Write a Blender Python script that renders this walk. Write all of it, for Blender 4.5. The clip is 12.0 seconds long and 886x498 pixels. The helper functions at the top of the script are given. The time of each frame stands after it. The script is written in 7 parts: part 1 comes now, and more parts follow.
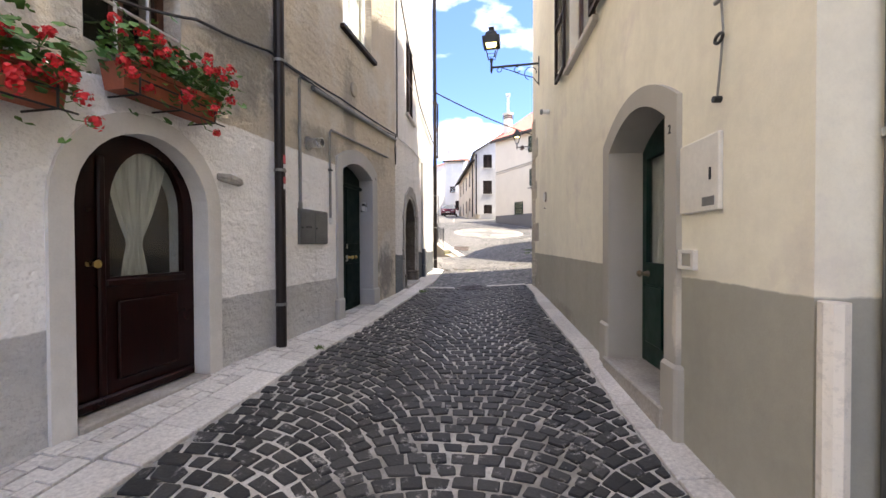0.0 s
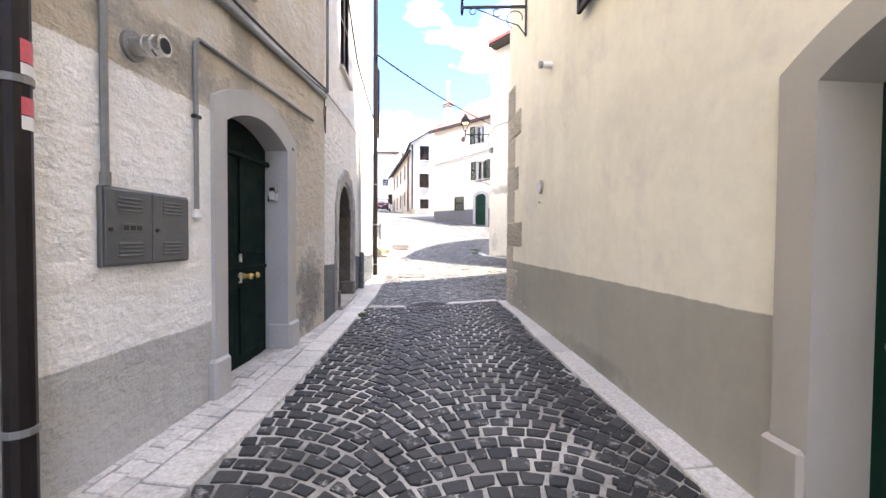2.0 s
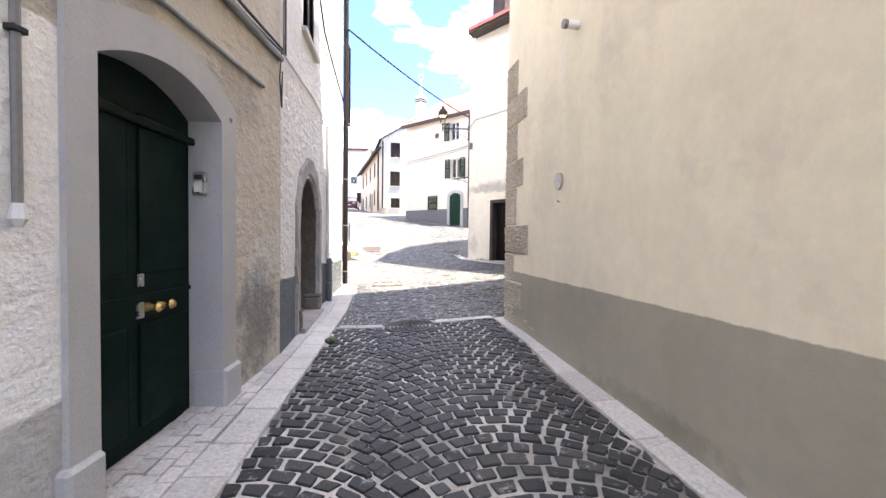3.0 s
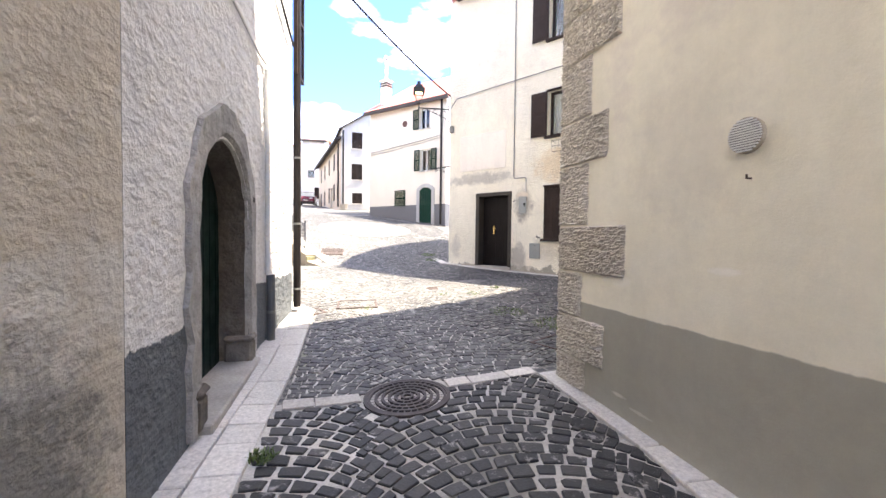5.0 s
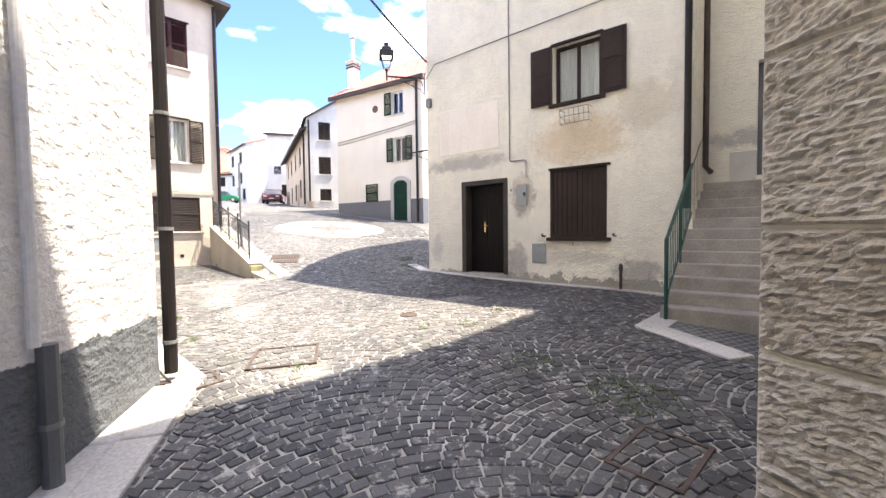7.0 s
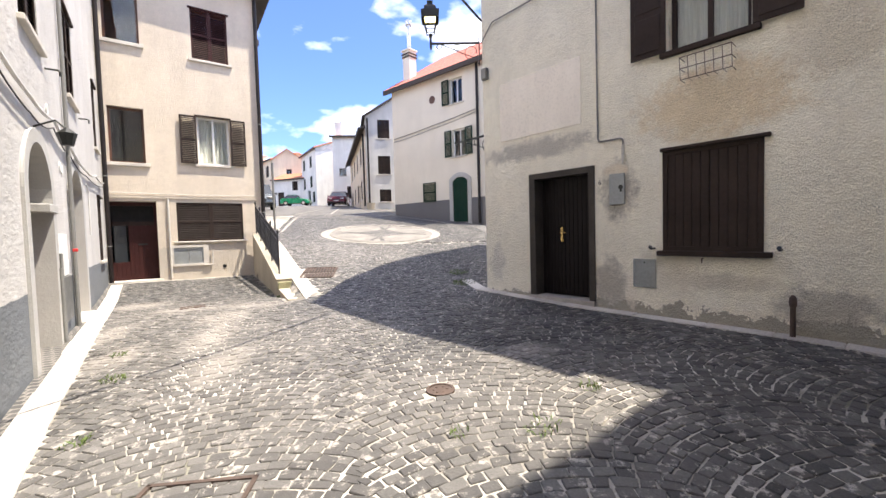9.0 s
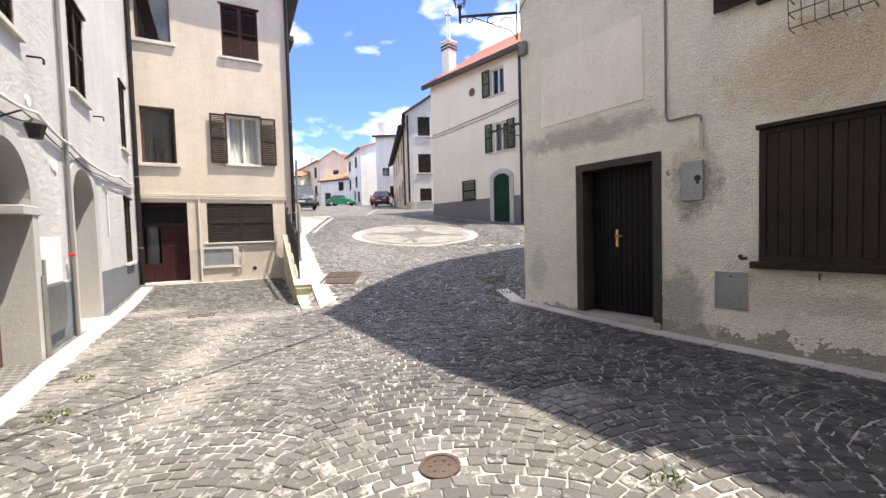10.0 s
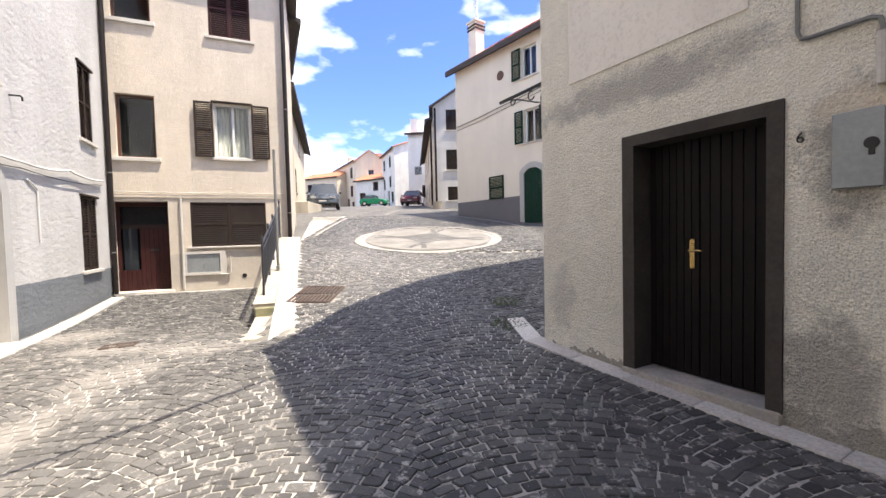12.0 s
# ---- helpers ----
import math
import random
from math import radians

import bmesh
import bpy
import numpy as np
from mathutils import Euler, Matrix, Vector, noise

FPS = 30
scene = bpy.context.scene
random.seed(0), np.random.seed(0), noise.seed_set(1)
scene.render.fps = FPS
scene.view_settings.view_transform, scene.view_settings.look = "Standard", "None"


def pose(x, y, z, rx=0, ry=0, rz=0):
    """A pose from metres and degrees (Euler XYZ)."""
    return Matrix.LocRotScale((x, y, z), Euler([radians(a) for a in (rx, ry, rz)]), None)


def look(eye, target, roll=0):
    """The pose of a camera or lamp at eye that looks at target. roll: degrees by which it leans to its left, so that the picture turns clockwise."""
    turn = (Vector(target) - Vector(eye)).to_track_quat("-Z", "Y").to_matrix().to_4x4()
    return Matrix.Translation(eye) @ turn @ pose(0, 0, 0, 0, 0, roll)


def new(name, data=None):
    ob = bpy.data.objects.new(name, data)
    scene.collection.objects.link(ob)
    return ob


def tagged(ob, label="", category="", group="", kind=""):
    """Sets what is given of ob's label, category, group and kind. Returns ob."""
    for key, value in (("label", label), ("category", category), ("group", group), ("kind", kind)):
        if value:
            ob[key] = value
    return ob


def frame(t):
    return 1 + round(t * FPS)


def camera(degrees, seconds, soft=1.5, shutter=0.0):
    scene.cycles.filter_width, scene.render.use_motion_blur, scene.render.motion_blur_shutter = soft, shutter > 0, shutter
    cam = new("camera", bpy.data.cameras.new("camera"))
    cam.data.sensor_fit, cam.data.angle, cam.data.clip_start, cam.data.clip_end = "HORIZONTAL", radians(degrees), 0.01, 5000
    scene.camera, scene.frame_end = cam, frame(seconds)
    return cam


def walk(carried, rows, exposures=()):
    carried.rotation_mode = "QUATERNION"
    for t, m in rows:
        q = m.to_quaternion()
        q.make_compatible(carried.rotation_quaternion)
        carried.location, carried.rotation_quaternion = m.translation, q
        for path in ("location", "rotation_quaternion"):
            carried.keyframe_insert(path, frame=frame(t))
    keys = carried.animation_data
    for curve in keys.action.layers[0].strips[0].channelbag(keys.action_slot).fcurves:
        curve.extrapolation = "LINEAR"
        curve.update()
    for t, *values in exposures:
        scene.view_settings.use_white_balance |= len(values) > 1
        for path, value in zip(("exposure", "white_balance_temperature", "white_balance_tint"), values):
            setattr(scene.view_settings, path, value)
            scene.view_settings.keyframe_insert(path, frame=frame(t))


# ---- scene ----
cam = camera(94.5, 12.0)
PATH = [
    (0, (-0.01, -0.03, 1.506), (-0.006, 1.97, 1.478), -0.2),
    (0.5, (-0.074, 0.575, 1.546), (0.013, 2.573, 1.515), 0.1),
    (1, (-0.158, 1.194, 1.586), (0.017, 3.186, 1.547), 0.3),
    (1.5, (-0.202, 1.801, 1.648), (0.056, 3.784, 1.597), 0.4),
    (2, (-0.313, 2.417, 1.664), (0.03, 4.386, 1.612), 0.4),
    (2.5, (-0.339, 3.047, 1.713), (0.085, 5.001, 1.66), 0.5),
    (4.5, (-0.43, 5.585, 1.793), (0.208, 7.48, 1.738), 0.9),
    (5, (-0.245, 6.202, 1.837), (0.432, 8.083, 1.774), 0.7),
    (5.5, (-0.091, 6.861, 1.846), (0.63, 8.725, 1.776), 0.2),
    (6, (0.168, 7.451, 1.899), (0.925, 9.3, 1.821), -0.1),
    (6.5, (0.386, 8.06, 1.903), (1.171, 9.897, 1.823), -0.6),
    (8.5, (1.433, 10.201, 2.122), (2.008, 12.115, 2.035), -1.6),
    (9, (1.673, 10.754, 2.158), (2.129, 12.7, 2.073), -1.6),
    (9.5, (1.974, 11.253, 2.216), (2.313, 13.222, 2.133), -1.4),
    (10, (2.2, 11.786, 2.206), (2.436, 13.77, 2.124), -1.6),
    (10.5, (2.478, 12.289, 2.215), (2.622, 14.282, 2.133), -1.8),
    (11, (2.717, 12.775, 2.252), (2.791, 14.772, 2.171), -1.9),
    (11.5, (2.952, 13.307, 2.24), (2.99, 15.305, 2.161), -1.8),
    (12, (3.152, 13.837, 2.282), (3.193, 15.835, 2.206), -1.4),
]
EXPOSURES = [(t, stops, kelvin, 12) for t, stops, kelvin in ((0, 2.08, 7300), (1.0, 2.7, 7150), (2.0, 2.85, 6950), (2.5, 2.8, 6950), (4.5, 2.75, 7000), (5.5, 2.5, 7100), (6.5, 2.35, 7100), (8.5, 1.9, 7050), (9.5, 1.5, 7050), (12, 1.52, 7050))]
walk(cam, [(t, look(eye, target, roll)) for t, eye, target, roll in PATH], EXPOSURES)

# ---- world, sun, exposure ----
SUN_EL = radians(68.5)
SUN_H = Vector((0.962, -0.273))
world = bpy.data.worlds.new("sky")
scene.world = world
world.use_nodes = True
wn, wl = world.node_tree.nodes, world.node_tree.links
wn.clear()
w_out, w_bg, w_sky = wn.new("ShaderNodeOutputWorld"), wn.new("ShaderNodeBackground"), wn.new("ShaderNodeTexSky")
w_sky.sky_type, w_sky.sun_disc = "NISHITA", False
w_sky.sun_elevation, w_sky.sun_rotation = SUN_EL, math.atan2(SUN_H.x, SUN_H.y)
w_sky.air_density, w_sky.dust_density, w_sky.ozone_density, w_sky.altitude = 1.0, 0.6, 1.6, 600
w_co, w_map, w_noise, w_noise2 = wn.new("ShaderNodeTexCoord"), wn.new("ShaderNodeMapping"), wn.new("ShaderNodeTexNoise"), wn.new("ShaderNodeTexNoise")
w_map.inputs["Scale"].default_value = (1.0, 1.0, 2.2)
w_map.inputs["Location"].default_value = (0.35, 0.1, 0.12)
w_noise.inputs["Scale"].default_value, w_noise.inputs["Detail"].default_value, w_noise.inputs["Roughness"].default_value = 3.3, 6, 0.5
w_ramp, w_mix, w_tint = wn.new("ShaderNodeValToRGB"), wn.new("ShaderNodeMixRGB"), wn.new("ShaderNodeMixRGB")
w_ramp.color_ramp.elements[0].position, w_ramp.color_ramp.elements[1].position = 0.48, 0.78
w_tint.blend_type, w_tint.inputs["Fac"].default_value = "MULTIPLY", 1.0
w_tint.inputs["Color2"].default_value = (0.42, 0.535, 0.82, 1)
wl.new(w_co.outputs["Generated"], w_map.inputs["Vector"])
wl.new(w_map.outputs["Vector"], w_noise.inputs["Vector"])
wl.new(w_noise.outputs["Fac"], w_ramp.inputs["Fac"])
wl.new(w_ramp.outputs["Color"], w_mix.inputs["Fac"])
wl.new(w_sky.outputs["Color"], w_tint.inputs["Color1"])
wl.new(w_tint.outputs["Color"], w_mix.inputs["Color1"])
w_mix.inputs["Color2"].default_value = (15.0, 15.2, 15.4, 1)
wl.new(w_mix.outputs["Color"], w_bg.inputs["Color"])
w_bg.inputs["Strength"].default_value = 0.15
wl.new(w_bg.outputs["Background"], w_out.inputs["Surface"])

sun_data = bpy.data.lights.new("sun", "SUN")
sun_data.energy, sun_data.angle, sun_data.color = 3.7, radians(0.53), (1.0, 0.945, 0.85)
sun = new("sun", sun_data)
sun.matrix_world = look((SUN_H.x * 40 * math.cos(SUN_EL), SUN_H.y * 40 * math.cos(SUN_EL), 40 * math.sin(SUN_EL)), (0, 0, 0))


# ---- materials ----
def nodes_of(name):
    m = bpy.data.materials.new(name)
    m.use_nodes = True
    n, l = m.node_tree.nodes, m.node_tree.links
    b = n["Principled BSDF"]
    return m, n, l, b


def link_noise(n, l, co, scale, detail=4, rough=0.6, stretch=(1, 1, 1)):
    mp, tx = n.new("ShaderNodeMapping"), n.new("ShaderNodeTexNoise")
    mp.inputs["Scale"].default_value = stretch
    tx.inputs["Scale"].default_value, tx.inputs["Detail"].default_value, tx.inputs["Roughness"].default_value = scale, detail, rough
    l.new(co, mp.inputs["Vector"])
    l.new(mp.outputs["Vector"], tx.inputs["Vector"])
    return tx.outputs["Fac"]


def remap(n, l, fac, a, b, lo, hi):
    r = n.new("ShaderNodeMapRange")
    r.inputs[1].default_value, r.inputs[2].default_value, r.inputs[3].default_value, r.inputs[4].default_value = a, b, lo, hi
    l.new(fac, r.inputs[0])
    return r.outputs[0]


def math_node(n, l, op, a, b):
    m = n.new("ShaderNodeMath")
    m.operation = op
    for i, v in enumerate((a, b)):
        if isinstance(v, (int, float)):
            m.inputs[i].default_value = v
        else:
            l.new(v, m.inputs[i])
    return m.outputs[0]


def mix_col(n, l, fac, a, b, mode="MIX"):
    m = n.new("ShaderNodeMixRGB")
    m.blend_type = mode
    for i, v in zip(("Fac", "Color1", "Color2"), (fac, a, b)):
        if isinstance(v, (int, float)):
            m.inputs[i].default_value = v
        elif isinstance(v, tuple):
            m.inputs[i].default_value = (*v[:3], 1)
        else:
            l.new(v, m.inputs[i])
    return m.outputs["Color"]


def bump(n, l, b, height, strength, distance):
    bp = n.new("ShaderNodeBump")
    bp.inputs["Strength"].default_value, bp.inputs["Distance"].default_value = strength, distance
    l.new(height, bp.inputs["Height"])
    l.new(bp.outputs["Normal"], b.inputs["Normal"])


def grey(v):
    return (v, v, v)


def stucco(name, top, zones=(), grain=38, relief=0.012, stain=0.25, wob=0.05, patch=None, rough=0.92, streak=0.15, patch_at=0.56, blobs=(), speck=0.14, lump=0.0, mottle=0.0):
    """Rendered wall; zones: (upper edge z, colour[, slope along the wall]) from the highest down; patch: colour of worn areas."""
    m, n, l, b = nodes_of(name)
    co = n.new("ShaderNodeTexCoord").outputs["Object"]
    sep = n.new("ShaderNodeSeparateXYZ")
    l.new(co, sep.inputs[0])
    z, u = sep.outputs["Z"], sep.outputs["X"]
    edge = math_node(n, l, "ADD", remap(n, l, link_noise(n, l, co, 2.2, 3), 0.3, 0.7, -wob, wob), remap(n, l, link_noise(n, l, co, 22, 2), 0.3, 0.7, -wob * 0.35, wob * 0.35))
    col = top
    if patch:
        pf = remap(n, l, link_noise(n, l, co, 0.8, 7, 0.65), patch_at, patch_at + 0.08, 0, 0.9)
        col = mix_col(n, l, pf, col, patch)
    for zone in zones:
        height = math_node(n, l, "ADD", z, edge)
        if len(zone) > 2:
            height = math_node(n, l, "SUBTRACT", height, math_node(n, l, "MULTIPLY", u, zone[2]))
        below = remap(n, l, height, zone[0] - 0.005, zone[0] + 0.005, 1, 0)
        if len(zone) > 3:
            below = math_node(n, l, "MULTIPLY", below, remap(n, l, u, zone[3] - 0.01, zone[3] + 0.01, 1, 0))
        col = mix_col(n, l, below, col, zone[1])
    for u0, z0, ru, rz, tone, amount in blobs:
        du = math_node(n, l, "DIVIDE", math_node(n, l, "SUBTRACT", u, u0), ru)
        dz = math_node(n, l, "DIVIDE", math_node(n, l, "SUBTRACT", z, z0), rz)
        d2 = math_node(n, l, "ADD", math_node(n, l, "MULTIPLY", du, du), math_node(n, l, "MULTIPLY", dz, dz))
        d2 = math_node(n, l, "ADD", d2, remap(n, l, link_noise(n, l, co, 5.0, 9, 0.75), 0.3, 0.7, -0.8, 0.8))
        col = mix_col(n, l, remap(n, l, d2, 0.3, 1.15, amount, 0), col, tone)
    big = remap(n, l, link_noise(n, l, co, 0.55, 6, 0.65), 0.3, 0.72, 1.0 - stain, 1.0 + stain * 0.35)
    spots = remap(n, l, link_noise(n, l, co, grain * 1.7, 5, 0.72), 0.40, 0.48, 1.0, 0.0)
    zone_of = remap(n, l, link_noise(n, l, co, 1.4, 6, 0.7), 0.38, 0.60, 0.25, 1.0)
    fine = math_node(n, l, "SUBTRACT", 1.0 + speck * 0.06, math_node(n, l, "MULTIPLY", math_node(n, l, "MULTIPLY", spots, zone_of), speck))
    run = remap(n, l, link_noise(n, l, co, 1.6, 5, 0.6, (1, 1, 0.14)), 0.42, 0.75, 1.0, 1.0 - streak)
    k = math_node(n, l, "MULTIPLY", math_node(n, l, "MULTIPLY", big, fine), run)
    if mottle:
        mid = remap(n, l, link_noise(n, l, co, 6.5, 8, 0.78), 0.40, 0.60, 1.0 - mottle, 1.0 + mottle * 0.3)
        k = math_node(n, l, "MULTIPLY", k, mid)
    cm = n.new("ShaderNodeCombineXYZ")
    for i in range(3):
        l.new(k, cm.inputs[i])
    col = mix_col(n, l, 1.0, col, cm.outputs[0], "MULTIPLY")
    l.new(col, b.inputs["Base Color"])
    b.inputs["Roughness"].default_value = rough
    b.inputs["Specular IOR Level"].default_value = 0.2
    h = math_node(n, l, "ADD", link_noise(n, l, co, grain, 5, 0.62), math_node(n, l, "MULTIPLY", link_noise(n, l, co, grain * 0.28, 3), 0.9))
    if lump:
        h = math_node(n, l, "ADD", h, math_node(n, l, "MULTIPLY", link_noise(n, l, co, 9.0, 4, 0.5, (0.8, 1, 1.25)), lump))
    bump(n, l, b, h, 0.85, relief)
    return m


def plain(name, col, rough=0.6, metal=0.0, grain=30, vary=0.18, relief=0.001, spec=0.5, stretch=(1, 1, 1)):
    """A painted, metal or stone surface with two scales of variation."""
    m, n, l, b = nodes_of(name)
    co = n.new("ShaderNodeTexCoord").outputs["Object"]
    a = remap(n, l, link_noise(n, l, co, 2.0, 6, 0.6, stretch), 0.3, 0.7, 1 - vary, 1 + vary * 0.6)
    f = remap(n, l, link_noise(n, l, co, grain, 4, 0.6, stretch), 0.3, 0.7, 1 - vary * 0.6, 1 + vary * 0.4)
    k = math_node(n, l, "MULTIPLY", a, f)
    cm = n.new("ShaderNodeCombineXYZ")
    for i in range(3):
        l.new(k, cm.inputs[i])
    l.new(mix_col(n, l, 1.0, col, cm.outputs[0], "MULTIPLY"), b.inputs["Base Color"])
    l.new(remap(n, l, link_noise(n, l, co, 6, 4), 0.3, 0.7, max(0.02, rough - 0.1), min(1, rough + 0.1)), b.inputs["Roughness"])
    b.inputs["Metallic"].default_value = metal
    b.inputs["Specular IOR Level"].default_value = spec
    if relief:
        bump(n, l, b, link_noise(n, l, co, grain, 4, 0.6, stretch), 0.6, relief)
    return m


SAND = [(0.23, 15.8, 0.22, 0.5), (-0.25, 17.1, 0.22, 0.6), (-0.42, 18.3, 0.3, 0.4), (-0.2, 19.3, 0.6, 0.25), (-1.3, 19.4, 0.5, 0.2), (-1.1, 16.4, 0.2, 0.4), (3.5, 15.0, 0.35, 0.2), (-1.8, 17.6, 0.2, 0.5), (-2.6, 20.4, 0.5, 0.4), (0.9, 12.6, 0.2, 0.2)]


# Stretches where full sun falls; the lighter tone is painted into the stones.
SUN_PALED = [(2.7, 14.0, 1.5, 0.9), (0.8, 14.2, 1.3, 1.4), (0.2, 16.6, 1.6, 1.6), (-1.4, 19.0, 1.8, 1.6), (1.6, 24.0, 1.6, 2.4)]


def sand_and_sun_paled(n, l, at, col, amount, spots=SAND):
    """Pale patches over the square's paving: sand drifts, and sunlit stretches painted lighter."""
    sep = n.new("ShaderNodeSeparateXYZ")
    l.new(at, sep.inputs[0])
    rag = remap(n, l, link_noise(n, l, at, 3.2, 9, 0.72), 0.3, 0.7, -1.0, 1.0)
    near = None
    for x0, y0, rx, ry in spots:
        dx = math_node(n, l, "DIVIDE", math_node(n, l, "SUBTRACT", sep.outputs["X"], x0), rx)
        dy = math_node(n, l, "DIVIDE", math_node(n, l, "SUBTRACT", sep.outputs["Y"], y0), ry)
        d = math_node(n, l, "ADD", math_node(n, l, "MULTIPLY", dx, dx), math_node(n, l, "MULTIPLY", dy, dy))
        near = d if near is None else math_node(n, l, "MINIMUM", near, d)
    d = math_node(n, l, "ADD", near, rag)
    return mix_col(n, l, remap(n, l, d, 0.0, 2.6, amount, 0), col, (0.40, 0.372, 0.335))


def pieces(name, cols, joint_light=0.0, rough=0.75, relief=0.006, grain=45, per="object", worn=None, dust_and_sun=False):
    """Stones: each piece takes its own tone, per object or per island."""
    m, n, l, b = nodes_of(name)
    co = n.new("ShaderNodeTexCoord").outputs["Object"]
    rnd = n.new("ShaderNodeObjectInfo").outputs["Random"] if per == "object" else n.new("ShaderNodeNewGeometry").outputs["Random Per Island"]
    ramp = n.new("ShaderNodeValToRGB")
    el = ramp.color_ramp.elements
    while len(el) < len(cols):
        el.new(0.5)
    for i, c in enumerate(cols):
        el[i].position = i / max(1, len(cols) - 1)
        el[i].color = (*c, 1)
    l.new(rnd, ramp.inputs["Fac"])
    at = n.new("ShaderNodeNewGeometry").outputs["Position"]
    fine = remap(n, l, link_noise(n, l, co, grain, 5, 0.65), 0.3, 0.72, 0.72, 1.2)
    big = remap(n, l, link_noise(n, l, at, 0.7, 5), 0.3, 0.7, 0.8, 1.15)
    k = math_node(n, l, "MULTIPLY", fine, big)
    cm = n.new("ShaderNodeCombineXYZ")
    for i in range(3):
        l.new(k, cm.inputs[i])
    col = mix_col(n, l, 1.0, ramp.outputs["Color"], cm.outputs[0], "MULTIPLY")
    if worn:
        wf = remap(n, l, link_noise(n, l, at, worn[1], 8, 0.75), worn[2], worn[2] + 0.08, 0, 0.8)
        col = mix_col(n, l, wf, col, worn[0])
    if dust_and_sun:
        # Sunlit stretches are coloured paler first, then the sand drifts go on.
        col = sand_and_sun_paled(n, l, at, sand_and_sun_paled(n, l, at, col, 0.14, SUN_PALED), 0.40)
    l.new(col, b.inputs["Base Color"])
    b.inputs["Roughness"].default_value = rough
    b.inputs["Specular IOR Level"].default_value = 0.35
    bump(n, l, b, link_noise(n, l, co, grain, 4), 0.7, relief)
    return m


def ground_mat():
    """Bedding and joints of the paving: pale sand-coloured mortar, dusty in places, mossy in others."""
    m, n, l, b = nodes_of("paving_joint")
    co = n.new("ShaderNodeTexCoord").outputs["Object"]
    c = mix_col(n, l, remap(n, l, link_noise(n, l, co, 1.1, 6), 0.38, 0.6, 0, 1), (0.17, 0.16, 0.14), (0.56, 0.53, 0.485))
    c = mix_col(n, l, remap(n, l, link_noise(n, l, co, 60, 4), 0.35, 0.65, 0, 0.4), c, (0.16, 0.15, 0.13))
    c = mix_col(n, l, remap(n, l, link_noise(n, l, co, 0.45, 5), 0.6, 0.66, 0, 0.55), c, (0.07, 0.09, 0.03))
    c = sand_and_sun_paled(n, l, n.new("ShaderNodeNewGeometry").outputs["Position"], c, 0.45)
    l.new(c, b.inputs["Base Color"])
    b.inputs["Roughness"].default_value = 0.95
    bump(n, l, b, link_noise(n, l, co, 70, 4), 0.8, 0.006)
    return m


def far_paving():
    """Small setts seen from far: rows of stones with pale joints."""
    m, n, l, b = nodes_of("far_setts")
    co = n.new("ShaderNodeTexCoord").outputs["Object"]
    br = n.new("ShaderNodeTexBrick")
    br.inputs["Scale"].default_value = 1.0
    br.inputs["Brick Width"].default_value, br.inputs["Row Height"].default_value, br.inputs["Mortar Size"].default_value = 0.12, 0.1, 0.012
    br.inputs["Color1"].default_value, br.inputs["Color2"].default_value, br.inputs["Mortar"].default_value = (0.055, 0.055, 0.056, 1), (0.095, 0.093, 0.09, 1), (0.21, 0.198, 0.18, 1)
    l.new(co, br.inputs["Vector"])
    k = remap(n, l, link_noise(n, l, co, 0.8, 7, 0.65), 0.3, 0.7, 0.62, 1.15)
    cm = n.new("ShaderNodeCombineXYZ")
    for i in range(3):
        l.new(k, cm.inputs[i])
    l.new(mix_col(n, l, 1.0, br.outputs["Color"], cm.outputs[0], "MULTIPLY"), b.inputs["Base Color"])
    b.inputs["Roughness"].default_value = 0.85
    bump(n, l, b, br.outputs["Fac"], -0.5, 0.01)
    return m


def glass_mat(name, tint=(0.9, 0.95, 0.95), alpha=0.35):
    m, n, l, b = nodes_of(name)
    b.inputs["Base Color"].default_value = (*tint, 1)
    b.inputs["Roughness"].default_value, b.inputs["Transmission Weight"].default_value, b.inputs["IOR"].default_value = 0.02, 1.0, 1.45
    return m


def leaf_mat(name, a, c):
    m, n, l, b = nodes_of(name)
    r = n.new("ShaderNodeNewGeometry").outputs["Random Per Island"]
    l.new(mix_col(n, l, r, a, c), b.inputs["Base Color"])
    b.inputs["Roughness"].default_value = 0.6
    b.inputs["Subsurface Weight"].default_value = 0.1
    return m


def glow(name, col, power):
    m, n, l, b = nodes_of(name)
    b.inputs["Base Color"].default_value = (*col, 1)
    b.inputs["Emission Color"].default_value = (*col, 1)
    b.inputs["Emission Strength"].default_value = power
    return m


def tiles_mat(name, a, c):
    m, n, l, b = nodes_of(name)
    co = n.new("ShaderNodeTexCoord").outputs["Object"]
    k = link_noise(n, l, co, 9, 4)
    col = mix_col(n, l, remap(n, l, k, 0.3, 0.7, 0, 1), a, c)
    l.new(col, b.inputs["Base Color"])
    b.inputs["Roughness"].default_value = 0.9
    bump(n, l, b, k, 0.6, 0.02)
    return m


